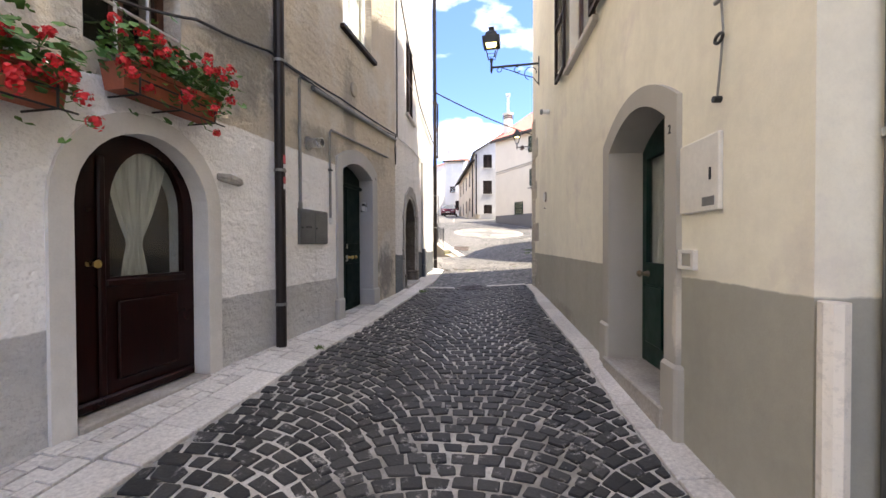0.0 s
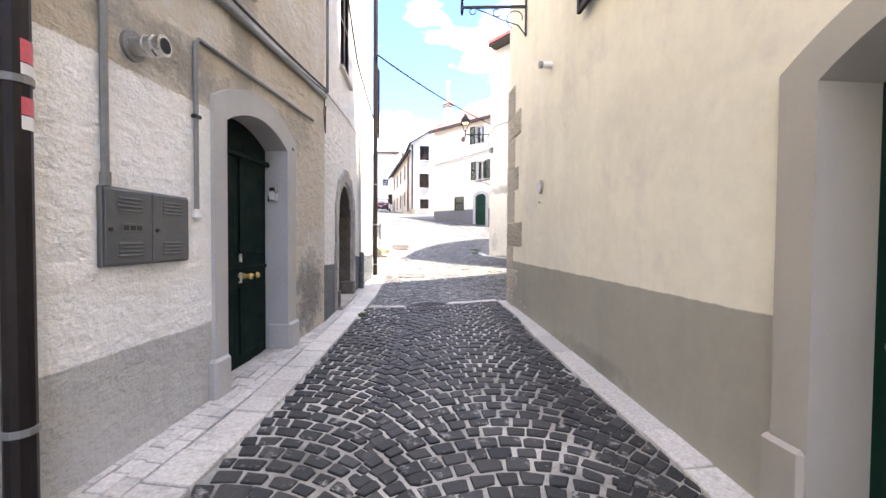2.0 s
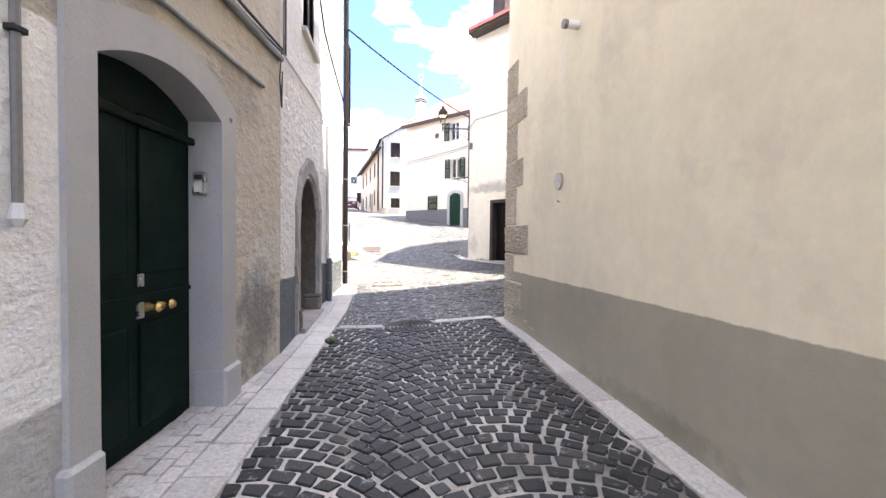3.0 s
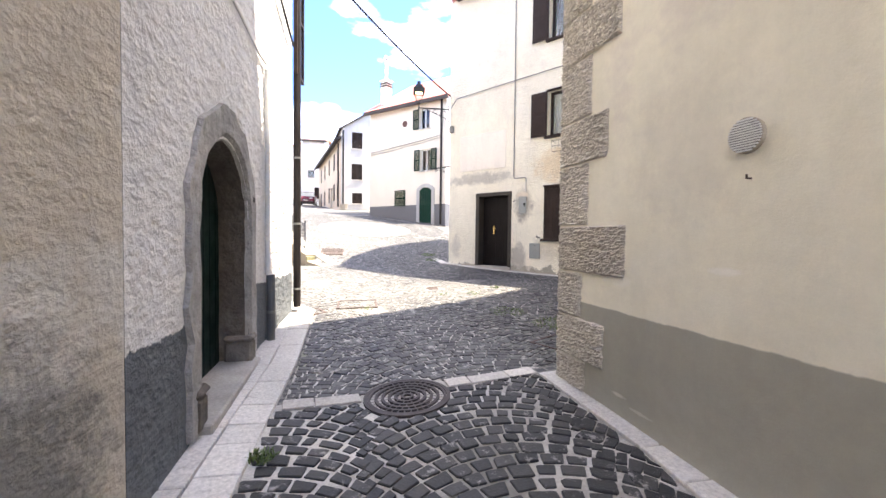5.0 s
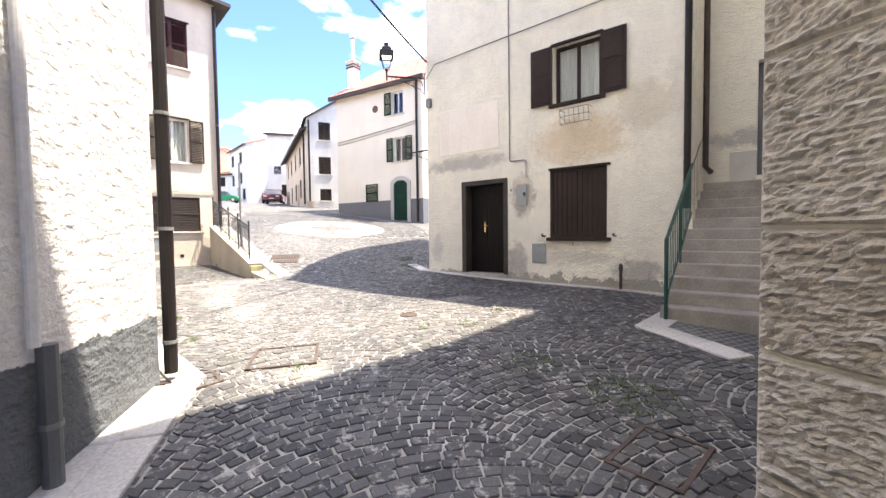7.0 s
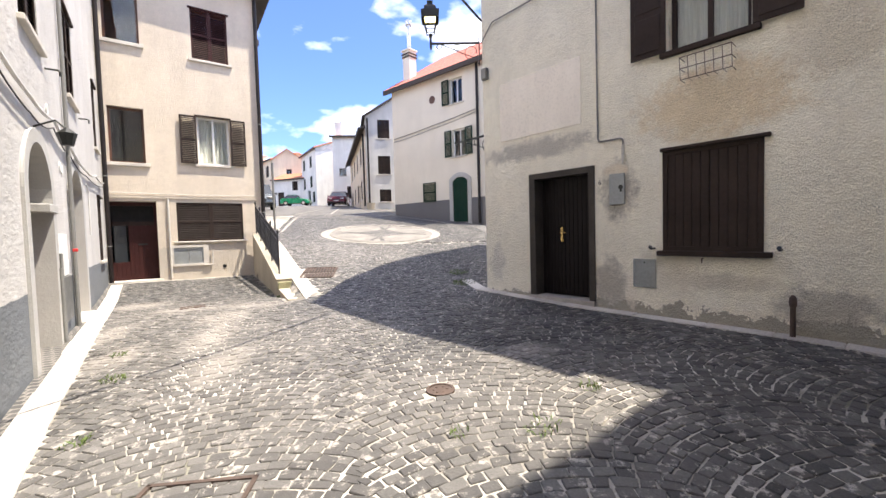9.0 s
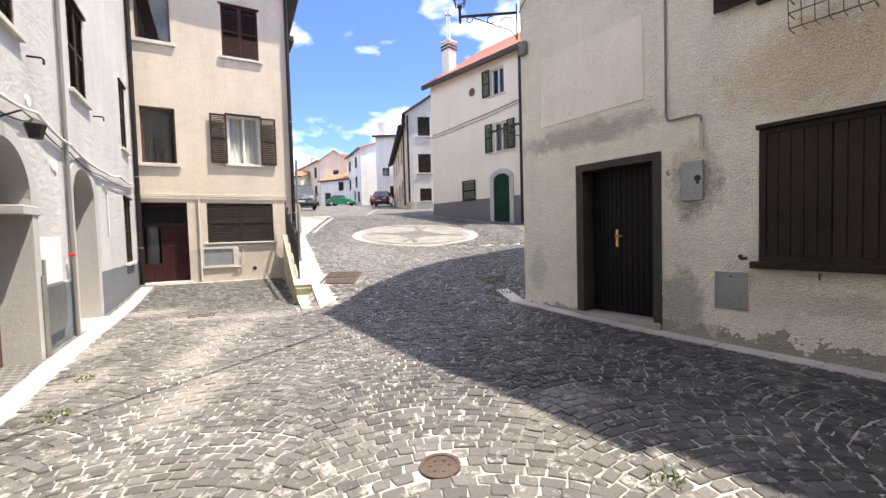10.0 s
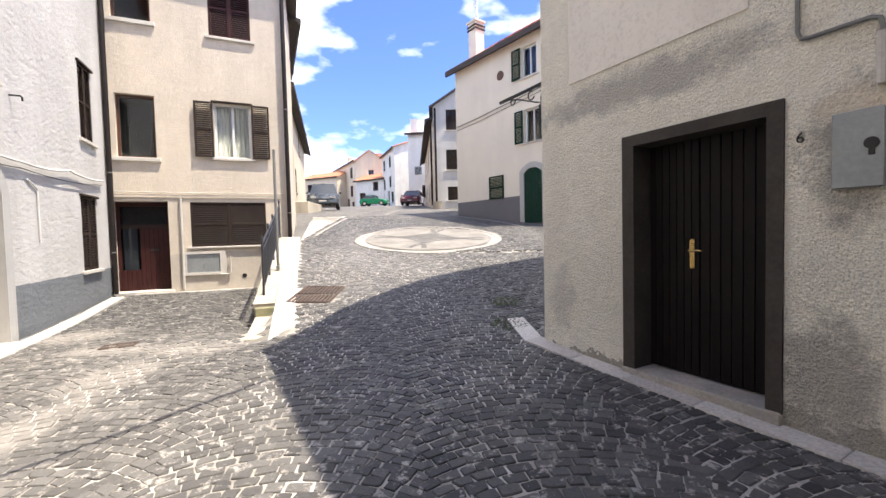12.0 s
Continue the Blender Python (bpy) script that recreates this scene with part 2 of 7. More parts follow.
WHITE, PALE = (0.86, 0.845, 0.82), (0.74, 0.72, 0.68)
M = dict(
    l1=stucco("tan_and_white_render", (0.56, 0.50, 0.405), [(2.55, (0.95, 0.94, 0.92), 0.012, 6.6), (1.02, (0.52, 0.515, 0.50), 0.0, 6.6)], grain=26, relief=0.020, stain=0.07, wob=0.012, speck=0.18, patch=(0.60, 0.57, 0.51), patch_at=0.52, streak=0.10, lump=2.0, mottle=0.05,
              blobs=[(2.2, 3.3, 0.9, 0.6, (0.74, 0.72, 0.67), 0.8), (4.1, 3.5, 0.75, 0.65, (0.22, 0.21, 0.19), 0.8), (3.8, 2.95, 0.6, 0.25, (0.26, 0.25, 0.225), 0.75), (6.4, 3.5, 0.25, 0.9, (0.30, 0.28, 0.24), 0.7), (5.5, 2.85, 0.7, 0.2, (0.26, 0.245, 0.215), 0.65), (7.6, 2.9, 0.5, 0.3, (0.34, 0.315, 0.27), 0.6), (8.0, 0.95, 0.5, 0.55, (0.20, 0.195, 0.185), 0.85)]),
    l1b=stucco("white_roughcast", (0.80, 0.775, 0.735), [(1.27, (0.145, 0.157, 0.166))], grain=26, relief=0.026, stain=0.14, wob=0.035, lump=2.4, speck=0.2, mottle=0.05),
    l2=stucco("white_painted_render", (0.54, 0.53, 0.515), [(1.62, (0.17, 0.185, 0.20))], grain=34, relief=0.013, stain=0.14, wob=0.012, streak=0.14, mottle=0.05, lump=1.2),
    r1=stucco("cream_render", (0.90, 0.85, 0.705), [(1.29, (0.42, 0.405, 0.345))], grain=70, relief=0.0016, stain=0.14, wob=0.008, patch=(0.80, 0.74, 0.64), streak=0.10, speck=0.04, mottle=0.05, lump=0.8,
              blobs=[(1.68, 1.66, 0.10, 0.025, (0.95, 0.91, 0.82), 0.8), (0.86, 0.67, 0.09, 0.015, (0.72, 0.68, 0.60), 0.8), (1.08, 0.62, 0.12, 0.012, (0.66, 0.62, 0.55), 0.7), (0.80, 1.52, 0.16, 0.05, (0.93, 0.89, 0.80), 0.7), (1.4, 2.4, 0.5, 0.5, (0.74, 0.69, 0.59), 0.5), (1.81, 3.6, 0.12, 0.2, (0.93, 0.89, 0.81), 0.6), (4.2, 2.6, 0.9, 0.4, (0.80, 0.74, 0.63), 0.4), (3.2, 0.45, 0.9, 0.16, (0.24, 0.225, 0.19), 0.5)]),
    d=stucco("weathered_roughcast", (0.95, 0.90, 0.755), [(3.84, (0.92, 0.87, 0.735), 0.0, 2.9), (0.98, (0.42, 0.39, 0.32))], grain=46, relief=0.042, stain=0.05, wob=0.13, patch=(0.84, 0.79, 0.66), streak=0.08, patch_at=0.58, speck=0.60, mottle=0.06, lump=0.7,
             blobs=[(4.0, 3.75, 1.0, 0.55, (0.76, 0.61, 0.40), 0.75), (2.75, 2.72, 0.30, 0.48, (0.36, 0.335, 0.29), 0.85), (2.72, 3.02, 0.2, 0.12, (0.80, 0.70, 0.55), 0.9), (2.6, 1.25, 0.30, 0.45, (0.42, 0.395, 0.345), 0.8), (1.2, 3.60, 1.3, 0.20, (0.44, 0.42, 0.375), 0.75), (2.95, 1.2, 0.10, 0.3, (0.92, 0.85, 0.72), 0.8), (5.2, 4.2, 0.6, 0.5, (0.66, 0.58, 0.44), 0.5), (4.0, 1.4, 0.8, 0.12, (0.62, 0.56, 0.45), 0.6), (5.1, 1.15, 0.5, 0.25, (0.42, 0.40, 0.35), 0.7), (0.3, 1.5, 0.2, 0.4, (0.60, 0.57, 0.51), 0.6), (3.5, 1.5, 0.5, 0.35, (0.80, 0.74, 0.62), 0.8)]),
    c=stucco("cream_roughcast", (0.67, 0.59, 0.485), [(1.9, (0.55, 0.495, 0.42))], grain=50, relief=0.012, stain=0.14, wob=0.1, streak=0.14, speck=0.2, mottle=0.06),
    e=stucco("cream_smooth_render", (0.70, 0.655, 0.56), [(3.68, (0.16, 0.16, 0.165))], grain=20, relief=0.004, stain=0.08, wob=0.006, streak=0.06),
    f=stucco("grey_white_render", (0.62, 0.61, 0.58), [], grain=20, relief=0.005, stain=0.2, streak=0.2),
    far_white=stucco("far_white_render", (0.74, 0.72, 0.68), [], grain=12, relief=0.004, stain=0.15),
    far_cream=stucco("far_cream_render", (0.70, 0.60, 0.47), [], grain=12, relief=0.004, stain=0.12),
    grey_trim=stucco("grey_painted_surround", (0.45, 0.445, 0.43), [], grain=40, relief=0.004, stain=0.15, streak=0.12),
    beige_trim=stucco("grey_beige_surround", (0.44, 0.415, 0.365), [], grain=60, relief=0.0015, stain=0.12, streak=0.12, speck=0.05, blobs=[(6.9, 1.0, 0.05, 0.25, (0.70, 0.65, 0.55), 0.9)]),
    pale_trim=stucco("pale_grey_surround", (0.68, 0.66, 0.625), [], grain=50, relief=0.003, stain=0.12, streak=0.14, speck=0.05, mottle=0.05),
    old_stone=stucco("old_cut_stone", (0.44, 0.42, 0.39), [], grain=22, relief=0.020, stain=0.35, patch=(0.52, 0.50, 0.475), streak=0.25, mottle=0.2, speck=0.2, lump=1.5),
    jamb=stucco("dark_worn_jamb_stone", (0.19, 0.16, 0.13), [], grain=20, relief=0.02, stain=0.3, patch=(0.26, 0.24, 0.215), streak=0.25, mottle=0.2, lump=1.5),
    sill=plain("pale_stone_sill", (0.55, 0.52, 0.47), 0.8, grain=40, relief=0.002),
    step=plain("worn_stone_step", (0.36, 0.33, 0.29), 0.8, grain=35, vary=0.3, relief=0.004),
    brown_door=plain("dark_red_brown_wood", (0.014, 0.0022, 0.0016), 0.35, grain=14, vary=0.4, relief=0.001, spec=0.18, stretch=(4, 4, 0.4)),
    green_door=plain("dark_green_paint", (0.002, 0.024, 0.017), 0.38, grain=20, vary=0.25, relief=0.0008, spec=0.2),
    deep_green=plain("faded_green_paint", (0.003, 0.013, 0.010), 0.5, grain=20, vary=0.3, relief=0.001, spec=0.10, stretch=(3, 3, 0.4)),
    bright_green=plain("green_shutter_paint", (0.004, 0.030, 0.019), 0.6, grain=20, spec=0.15),
    dark_brown=plain("dark_brown_shutter_paint", (0.036, 0.025, 0.021), 0.6, grain=25, vary=0.25, spec=0.15),
    door_dark=plain("near_black_door_paint", (0.009, 0.0065, 0.0065), 0.45, grain=25, vary=0.2, spec=0.15),
    frame_dark=plain("dark_grey_brown_frame_paint", (0.055, 0.048, 0.041), 0.65, grain=30, vary=0.3, spec=0.25),
    smooth_cream=stucco("smooth_cream_patch", (0.82, 0.76, 0.67), [], grain=16, relief=0.003, stain=0.1),
    panel_cream=plain("cream_painted_panel", (0.70, 0.67, 0.60), 0.5, vary=0.1, relief=0),
    plum=plain("plum_brown_door_paint", (0.045, 0.014, 0.013), 0.5, grain=25, vary=0.25, spec=0.2),
    wood=plain("brown_window_wood", (0.09, 0.035, 0.018), 0.5, grain=20, stretch=(3, 3, 0.5)),
    black_metal=plain("black_wrought_iron", (0.022, 0.024, 0.023), 0.5, 0.3),
    rail_metal=plain("dark_grey_rail_paint", (0.045, 0.045, 0.05), 0.5, 0.3),
    green_metal=plain("green_rail_paint", (0.008, 0.06, 0.05), 0.4, 0.1),
    pipe_brown=plain("dark_brown_downpipe", (0.016, 0.012, 0.011), 0.45, 0.0, spec=0.25),
    pipe_grey=plain("grey_conduit", (0.20, 0.20, 0.19), 0.5, 0.1),
    pipe_white=plain("white_painted_pipe", (0.62, 0.61, 0.59), 0.6),
    steel=plain("brushed_steel", (0.55, 0.55, 0.54), 0.3, 0.9),
    brass=plain("worn_brass", (0.6, 0.42, 0.16), 0.3, 0.9),
    old_brass=plain("dull_old_brass", (0.22, 0.18, 0.13), 0.4, 0.8),
    box_grey=plain("dark_grey_cabinet_paint", (0.12, 0.125, 0.125), 0.5, 0.2, vary=0.12),
    hatch=plain("galvanised_hatch", (0.30, 0.32, 0.32), 0.5, 0.4),
    white_plastic=plain("white_plastic", (0.72, 0.72, 0.70), 0.45, vary=0.06, relief=0),
    terracotta=plain("terracotta", (0.30, 0.085, 0.045), 0.75, grain=30, relief=0.002),
    cast_iron=plain("rusty_cast_iron", (0.055, 0.045, 0.042), 0.65, 0.4, grain=50, vary=0.35, relief=0.002),
    rust=plain("rusted_steel", (0.105, 0.075, 0.062), 0.8, 0.3, grain=40, vary=0.35, relief=0.002),
    # Near-black colour put in for the shade inside rooms, pits and the flue.
    dark=plain("unlit_interior", (0.012, 0.012, 0.013), 0.9, relief=0),
    curtain=plain("pale_curtain", (0.66, 0.64, 0.58), 0.9, grain=6, vary=0.25, relief=0.01, stretch=(6, 6, 0.3)),
    glass=glass_mat("window_glass"),
    concrete=stucco("pale_concrete", (0.47, 0.42, 0.34), [], grain=24, relief=0.006, stain=0.25, streak=0.2),
    tile_red=tiles_mat("red_roof_tiles", (0.50, 0.14, 0.11), (0.62, 0.25, 0.20)),
    tile_orange=tiles_mat("orange_roof_tiles", (0.45, 0.17, 0.09), (0.55, 0.28, 0.17)),
    eave=plain("dark_eave_wood", (0.05, 0.04, 0.034), 0.8),
    joint=ground_mat(), far=far_paving(),
    sett=pieces("dark_basalt_setts", [(0.016, 0.016, 0.0165), (0.026, 0.026, 0.0265), (0.050, 0.048, 0.046), (0.020, 0.020, 0.0205)], per="island", rough=0.6, relief=0.005, grain=60, worn=((0.34, 0.325, 0.305), 8.0, 0.575)),
    sett_one=pieces("dark_basalt_sett", [(0.016, 0.016, 0.0165), (0.026, 0.026, 0.0265), (0.050, 0.048, 0.046), (0.020, 0.020, 0.0205)], per="object", rough=0.6, relief=0.005, grain=60, worn=((0.34, 0.325, 0.305), 8.0, 0.575)),
    sett_sq=pieces("dusty_sun_paled_setts", [(0.038, 0.038, 0.039), (0.066, 0.065, 0.064), (0.115, 0.112, 0.107), (0.050, 0.050, 0.050)], per="island", rough=0.62, relief=0.005, grain=60, worn=((0.42, 0.395, 0.36), 9.0, 0.55), dust_and_sun=True),
    sett_sq_one=pieces("dusty_sun_paled_sett", [(0.038, 0.038, 0.039), (0.066, 0.065, 0.064), (0.115, 0.112, 0.107), (0.050, 0.050, 0.050)], per="object", rough=0.62, relief=0.005, grain=60, worn=((0.42, 0.395, 0.36), 9.0, 0.55), dust_and_sun=True),
    slab=pieces("pale_limestone_slab", [(0.46, 0.43, 0.39), (0.60, 0.565, 0.515), (0.53, 0.505, 0.46)], per="object", rough=0.8, relief=0.004, grain=40, worn=((0.30, 0.28, 0.25), 3.5, 0.6)),
    quoin=pieces("rough_quoin_stone", [(0.53, 0.48, 0.40), (0.63, 0.58, 0.50), (0.57, 0.53, 0.45)], per="object", rough=0.95, relief=0.022, grain=34, worn=((0.36, 0.33, 0.285), 18, 0.54)),
    leaf=leaf_mat("geranium_leaf", (0.045, 0.12, 0.02), (0.09, 0.20, 0.04)),
    petal=leaf_mat("red_petal", (0.55, 0.008, 0.015), (0.70, 0.03, 0.04)),
    moss_stone=stucco("mossy_stone", (0.34, 0.33, 0.20), [], grain=30, relief=0.02, stain=0.3, patch=(0.16, 0.20, 0.05), speck=0.3, mottle=0.2),
    moss=leaf_mat("weed_green", (0.05, 0.09, 0.015), (0.12, 0.17, 0.04)),
    cable=plain("black_cable", (0.015, 0.015, 0.015), 0.6, relief=0),
    lamp_glow=glow("lit_lamp", (1.0, 0.85, 0.35), 1.6),
    silver=plain("grey_car_paint", (0.10, 0.115, 0.125), 0.25, 0.6, vary=0.04, relief=0),
    car_green=plain("green_car_paint", (0.0, 0.24, 0.11), 0.25, 0.2, vary=0.04, relief=0),
    car_red=plain("red_car_paint", (0.11, 0.008, 0.014), 0.25, 0.2, vary=0.04, relief=0),
    tyre=plain("tyre_rubber", (0.012, 0.012, 0.012), 0.8),
    car_glass=plain("car_glass", (0.02, 0.025, 0.03), 0.08, 0.0, vary=0.02, relief=0, spec=0.8),
    pink=plain("red_sticker", (0.60, 0.10, 0.12), 0.5, relief=0),
    paint=plain("white_paving_stone", (0.30, 0.283, 0.255), 0.85, grain=30, vary=0.2, relief=0.002),
    roundel=plain("worn_cream_paving", (0.215, 0.202, 0.18), 0.85, grain=30, vary=0.3, relief=0.003),
    red_plastic=plain("red_plastic", (0.5, 0.02, 0.02), 0.5, relief=0),
)


# ---- mesh helpers ----
def part(name, bm, material, parent=None, label=""):
    me = bpy.data.meshes.new(name)
    bmesh.ops.recalc_face_normals(bm, faces=bm.faces)
    bm.to_mesh(me)
    bm.free()
    if material:
        me.materials.append(material)
    ob = new(name, me)
    ob.parent = parent
    if label:
        ob["label"] = label
    return ob


def box(bm, x0, x1, y0, y1, z0, z1, bevel=0.0):
    m = Matrix.Translation(((x0 + x1) / 2, (y0 + y1) / 2, (z0 + z1) / 2)) @ Matrix.Diagonal((abs(x1 - x0), abs(y1 - y0), abs(z1 - z0), 1))
    made = bmesh.ops.create_cube(bm, size=1, matrix=m)["verts"]
    if bevel:
        es = list({e for v in made for e in v.link_edges})
        bmesh.ops.bevel(bm, geom=es, offset=bevel, segments=1, affect="EDGES", profile=0.5)
    return bm


def tube(bm, pts, r, n=8, caps=True):
    """A round bar along points."""
    pts = [Vector(p) for p in pts]
    rings = []
    for i, p in enumerate(pts):
        d = (pts[min(i + 1, len(pts) - 1)] - pts[max(i - 1, 0)]).normalized()
        a = d.orthogonal().normalized() if not rings else (axis - d * axis.dot(d)).normalized()
        axis = a
        c = d.cross(a)
        rad = r[i] if isinstance(r, (list, tuple)) else r
        rings.append([bm.verts.new(p + rad * (a * math.cos(2 * math.pi * k / n) + c * math.sin(2 * math.pi * k / n))) for k in range(n)])
    for q, s in zip(rings, rings[1:]):
        for k in range(n):
            bm.faces.new((q[k], q[(k + 1) % n], s[(k + 1) % n], s[k]))
    if caps:
        bm.faces.new(rings[0][::-1])
        bm.faces.new(rings[-1])
    return bm


def sheet(bm, outer, holes, y0, y1):
    """A flat plate in the x-z plane with holes through it, from y0 (front) to y1 (back)."""
    edges = []
    for loop in (outer, *holes):
        vs = [bm.verts.new((u, y0, z)) for u, z in loop]
        edges += [bm.edges.new((vs[i], vs[(i + 1) % len(vs)])) for i in range(len(vs))]
    made = bmesh.ops.triangle_fill(bm, use_beauty=True, use_dissolve=False, edges=edges)
    faces = [f for f in made["geom"] if isinstance(f, bmesh.types.BMFace)]
    ext = bmesh.ops.extrude_face_region(bm, geom=faces, use_keep_orig=True)
    bmesh.ops.translate(bm, vec=(0, y1 - y0, 0), verts=[v for v in ext["geom"] if isinstance(v, bmesh.types.BMVert)])
    return bm


def rect(u0, u1, z0, z1):
    return [(u0, z0), (u1, z0), (u1, z1), (u0, z1)]


def arch(u0, u1, z0, zs, rise, n=16, peak=1.0):
    """An opening with an arched head: springing at zs, crown rise above it."""
    c, h = (u0 + u1) / 2, (u1 - u0) / 2
    top = []
    for i in range(n + 1):
        if rise > h * 0.6:
            a = math.pi * i / n
            s = math.sin(a) ** peak
            top.append((c + h * math.cos(a), zs + rise * s))
        else:
            x = 1 - 2 * i / n
            top.append((c + h * x, zs + rise * (1 - x * x)))
    return [(u0, z0), (u1, z0)] + top


def ring(bm, outer, inner, y0, y1):
    """A surround: the band between two arched outlines that share their foot."""
    return sheet(bm, [outer[0], inner[0]] + inner[2:][::-1] + [inner[1], outer[1]] + outer[2:], [], y0, y1)


def frame_of(a, b):
    """Local frame of a wall: x from a to b, y into the wall, z up."""
    a, b = Vector(a), Vector(b)
    return pose(a.x, a.y, 0, 0, 0, math.degrees(math.atan2(b.y - a.y, b.x - a.x)))


def house(a, b, label, category="house", name="house"):
    ob = new(name)
    ob.matrix_world = frame_of(a, b)
    bpy.context.view_layer.update()
    return tagged(ob, label, category)


def thing(name, m, label, category, group=""):
    ob = new(name)
    ob.matrix_world = m
    return tagged(ob, label, category, group)


def mass(bm, h, pts, z0, z1):
    """A solid on a plan of world points, in the frame of h."""
    inv = h.matrix_world.inverted()
    lo = [bm.verts.new(inv @ Vector((x, y, z0))) for x, y in pts]
    hi = [bm.verts.new(inv @ Vector((x, y, z1))) for x, y in pts]
    n = len(pts)
    bm.faces.new(lo[::-1])
    bm.faces.new(hi)
    for i in range(n):
        bm.faces.new((lo[i], lo[(i + 1) % n], hi[(i + 1) % n], hi[i]))
    return bm


# ---- the lie of the land ----
LEFT_X = ((-6, -0.5, 2.2, 4.2, 5.8, 7.9, 9.4, 10.7, 11.9, 12.7), (-2.6, -2.0, -1.66, -1.34, -1.0, -0.66, -0.45, -0.24, -0.09, 0.02))
RIGHT_X = ((-6, 2.2, 3.1, 4.5, 6.0, 7.2, 8.2, 9.6), (0.9, 1.28, 1.33, 1.48, 1.58, 1.68, 1.84, 1.95))
MID_Z = ((-60, -6, 0, 3.5, 4.4, 5.5, 6.3, 7.3, 9, 10, 11.3, 13, 15, 16.5, 18, 19.5, 20.4, 21.3, 24.4, 27, 29, 33, 40.5, 45, 60, 75, 130, 400),
         (-3, -0.3, 0, 0.17, 0.22, 0.30, 0.35, 0.39, 0.41, 0.43, 0.52, 0.65, 0.70, 0.73, 0.78, 0.83, 0.97, 1.2, 1.85, 2.25, 2.6, 3.2, 3.95, 4.25, 5.5, 6.6, 9, 14))
LEFT_Z = ((-6, 0, 2.3, 3.6, 5.8, 7.5, 9.3, 10.8, 12, 12.7, 16, 18, 20, 22, 24.4, 30), (-0.1, 0.22, 0.33, 0.37, 0.385, 0.41, 0.44, 0.47, 0.56, 0.62, 0.72, 0.78, 0.76, 0.80, 0.90, 0.95))
RIGHT_Z = ((-6, 1.5, 4, 5.5, 8, 9.4, 12.3, 14.4, 16.6, 18.7, 20.5, 24.4, 27, 29, 33, 40.5), (-0.1, 0.17, 0.29, 0.37, 0.47, 0.52, 0.70, 0.80, 0.83, 0.93, 1.15, 1.75, 2.15, 2.5, 3.1, 3.9))


def wall_left(y):
    if y < 8.45:
        return -2.72 + 0.207 * y
    if y < 12.7:
        return -0.97 + 0.15 * (y - 8.45)
    return -0.33 - 0.405 * (y - 12.7)


def land(x, y):
    """Height of the ground."""
    m, lft, rgt = (np.interp(y, *p) for p in (MID_Z, LEFT_Z, RIGHT_Z))
    if y > 24.4:
        rgt = m - 0.06
    xl, xr = wall_left(y), np.interp(y, (0, 9.4, 12.3, 16.6, 18.7, 21), (1.45, 2.05, 5.0, 5.4, 4.4, 4.6))
    step = 0.36 - 0.30 * (y - 20.8)
    if y > 20.6 and x < step and y < 26.3:
        return float(np.interp(x, (xl, step), (lft, 0.74 + 0.02 * (y - 20.6))))
    if y > 26.3:
        lft = m
    if 19.0 < y <= 20.6:
        k = (y - 19.0) / 1.6
        if x < step:
            m = m * (1 - k) + 0.76 * k
    if x < 0.2:
        return float(np.interp(x, (xl, min(0.2, xl + 2.2)), (lft, m)))
    return float(np.interp(x, (0.2, max(xr, 0.8)), (m, rgt)))


def slope_of(x, y):
    e = 0.15
    return Vector(((land(x - e, y) - land(x + e, y)) / (2 * e), (land(x, y - e) - land(x, y + e)) / (2 * e), 1)).normalized()


def drape(bm, xs, ys, lift=0.0):
    vs = [[bm.verts.new((x, y, land(x, y) + lift)) for x in xs] for y in ys]
    for j in range(len(ys) - 1):
        for i in range(len(xs) - 1):
            bm.faces.new((vs[j][i], vs[j][i + 1], vs[j + 1][i + 1], vs[j + 1][i]))
    return bm


def spread(stops):
    out = []
    for (a, step), (b, _) in zip(stops, stops[1:]):
        out += list(np.arange(a, b - 1e-6, step))
    return out + [stops[-1][0]]


bm = drape(bmesh.new(), spread([(-300, 60), (-60, 10), (-10, 1), (-6, 0.25), (-2.0, 0.08), (0.4, 0.25), (8, 1), (12, 8), (60, 60), (300, 1)]), spread([(-300, 60), (-60, 12), (-6, 0.4), (20.4, 0.2), (26.8, 0.4), (32, 2), (60, 10), (300, 1)]))
ground = part("ground", bm, M["far"])
tagged(ground, "sloping street ground with mortar bedding between dark setts", "ground", kind="structure")


# ---- parts of houses ----
def louvre(bm, u0, u1, z0, z1, y0, y1, pitch=0.058, rail=0.05, mid=True):
    """A louvred leaf: stiles, rails and tilted slats."""
    box(bm, u0, u0 + rail, y0, y1, z0, z1)
    box(bm, u1 - rail, u1, y0, y1, z0, z1)
    for z in (z0, z1 - rail) + (((z0 + z1) / 2 - rail / 2,) if mid else ()):
        box(bm, u0 + rail, u1 - rail, y0, y1, z, z + rail)
    n = int((z1 - z0 - 2 * rail) / pitch)
    c = (y0 + y1) / 2
    for i in range(n):
        z = z0 + rail + (i + 0.5) * pitch
        vs = [bm.verts.new(p) for p in ((u0 + rail, c - 0.014, z - 0.018), (u1 - rail, c - 0.014, z - 0.018), (u1 - rail, c + 0.014, z + 0.014), (u0 + rail, c + 0.014, z + 0.014))]
        ws = [bm.verts.new(v.co + Vector((0, 0.003, 0.008))) for v in vs]
        bm.faces.new(vs)
        bm.faces.new(ws[::-1])
        for k in range(4):
            bm.faces.new((vs[k], ws[k], ws[(k + 1) % 4], vs[(k + 1) % 4]))
    return bm


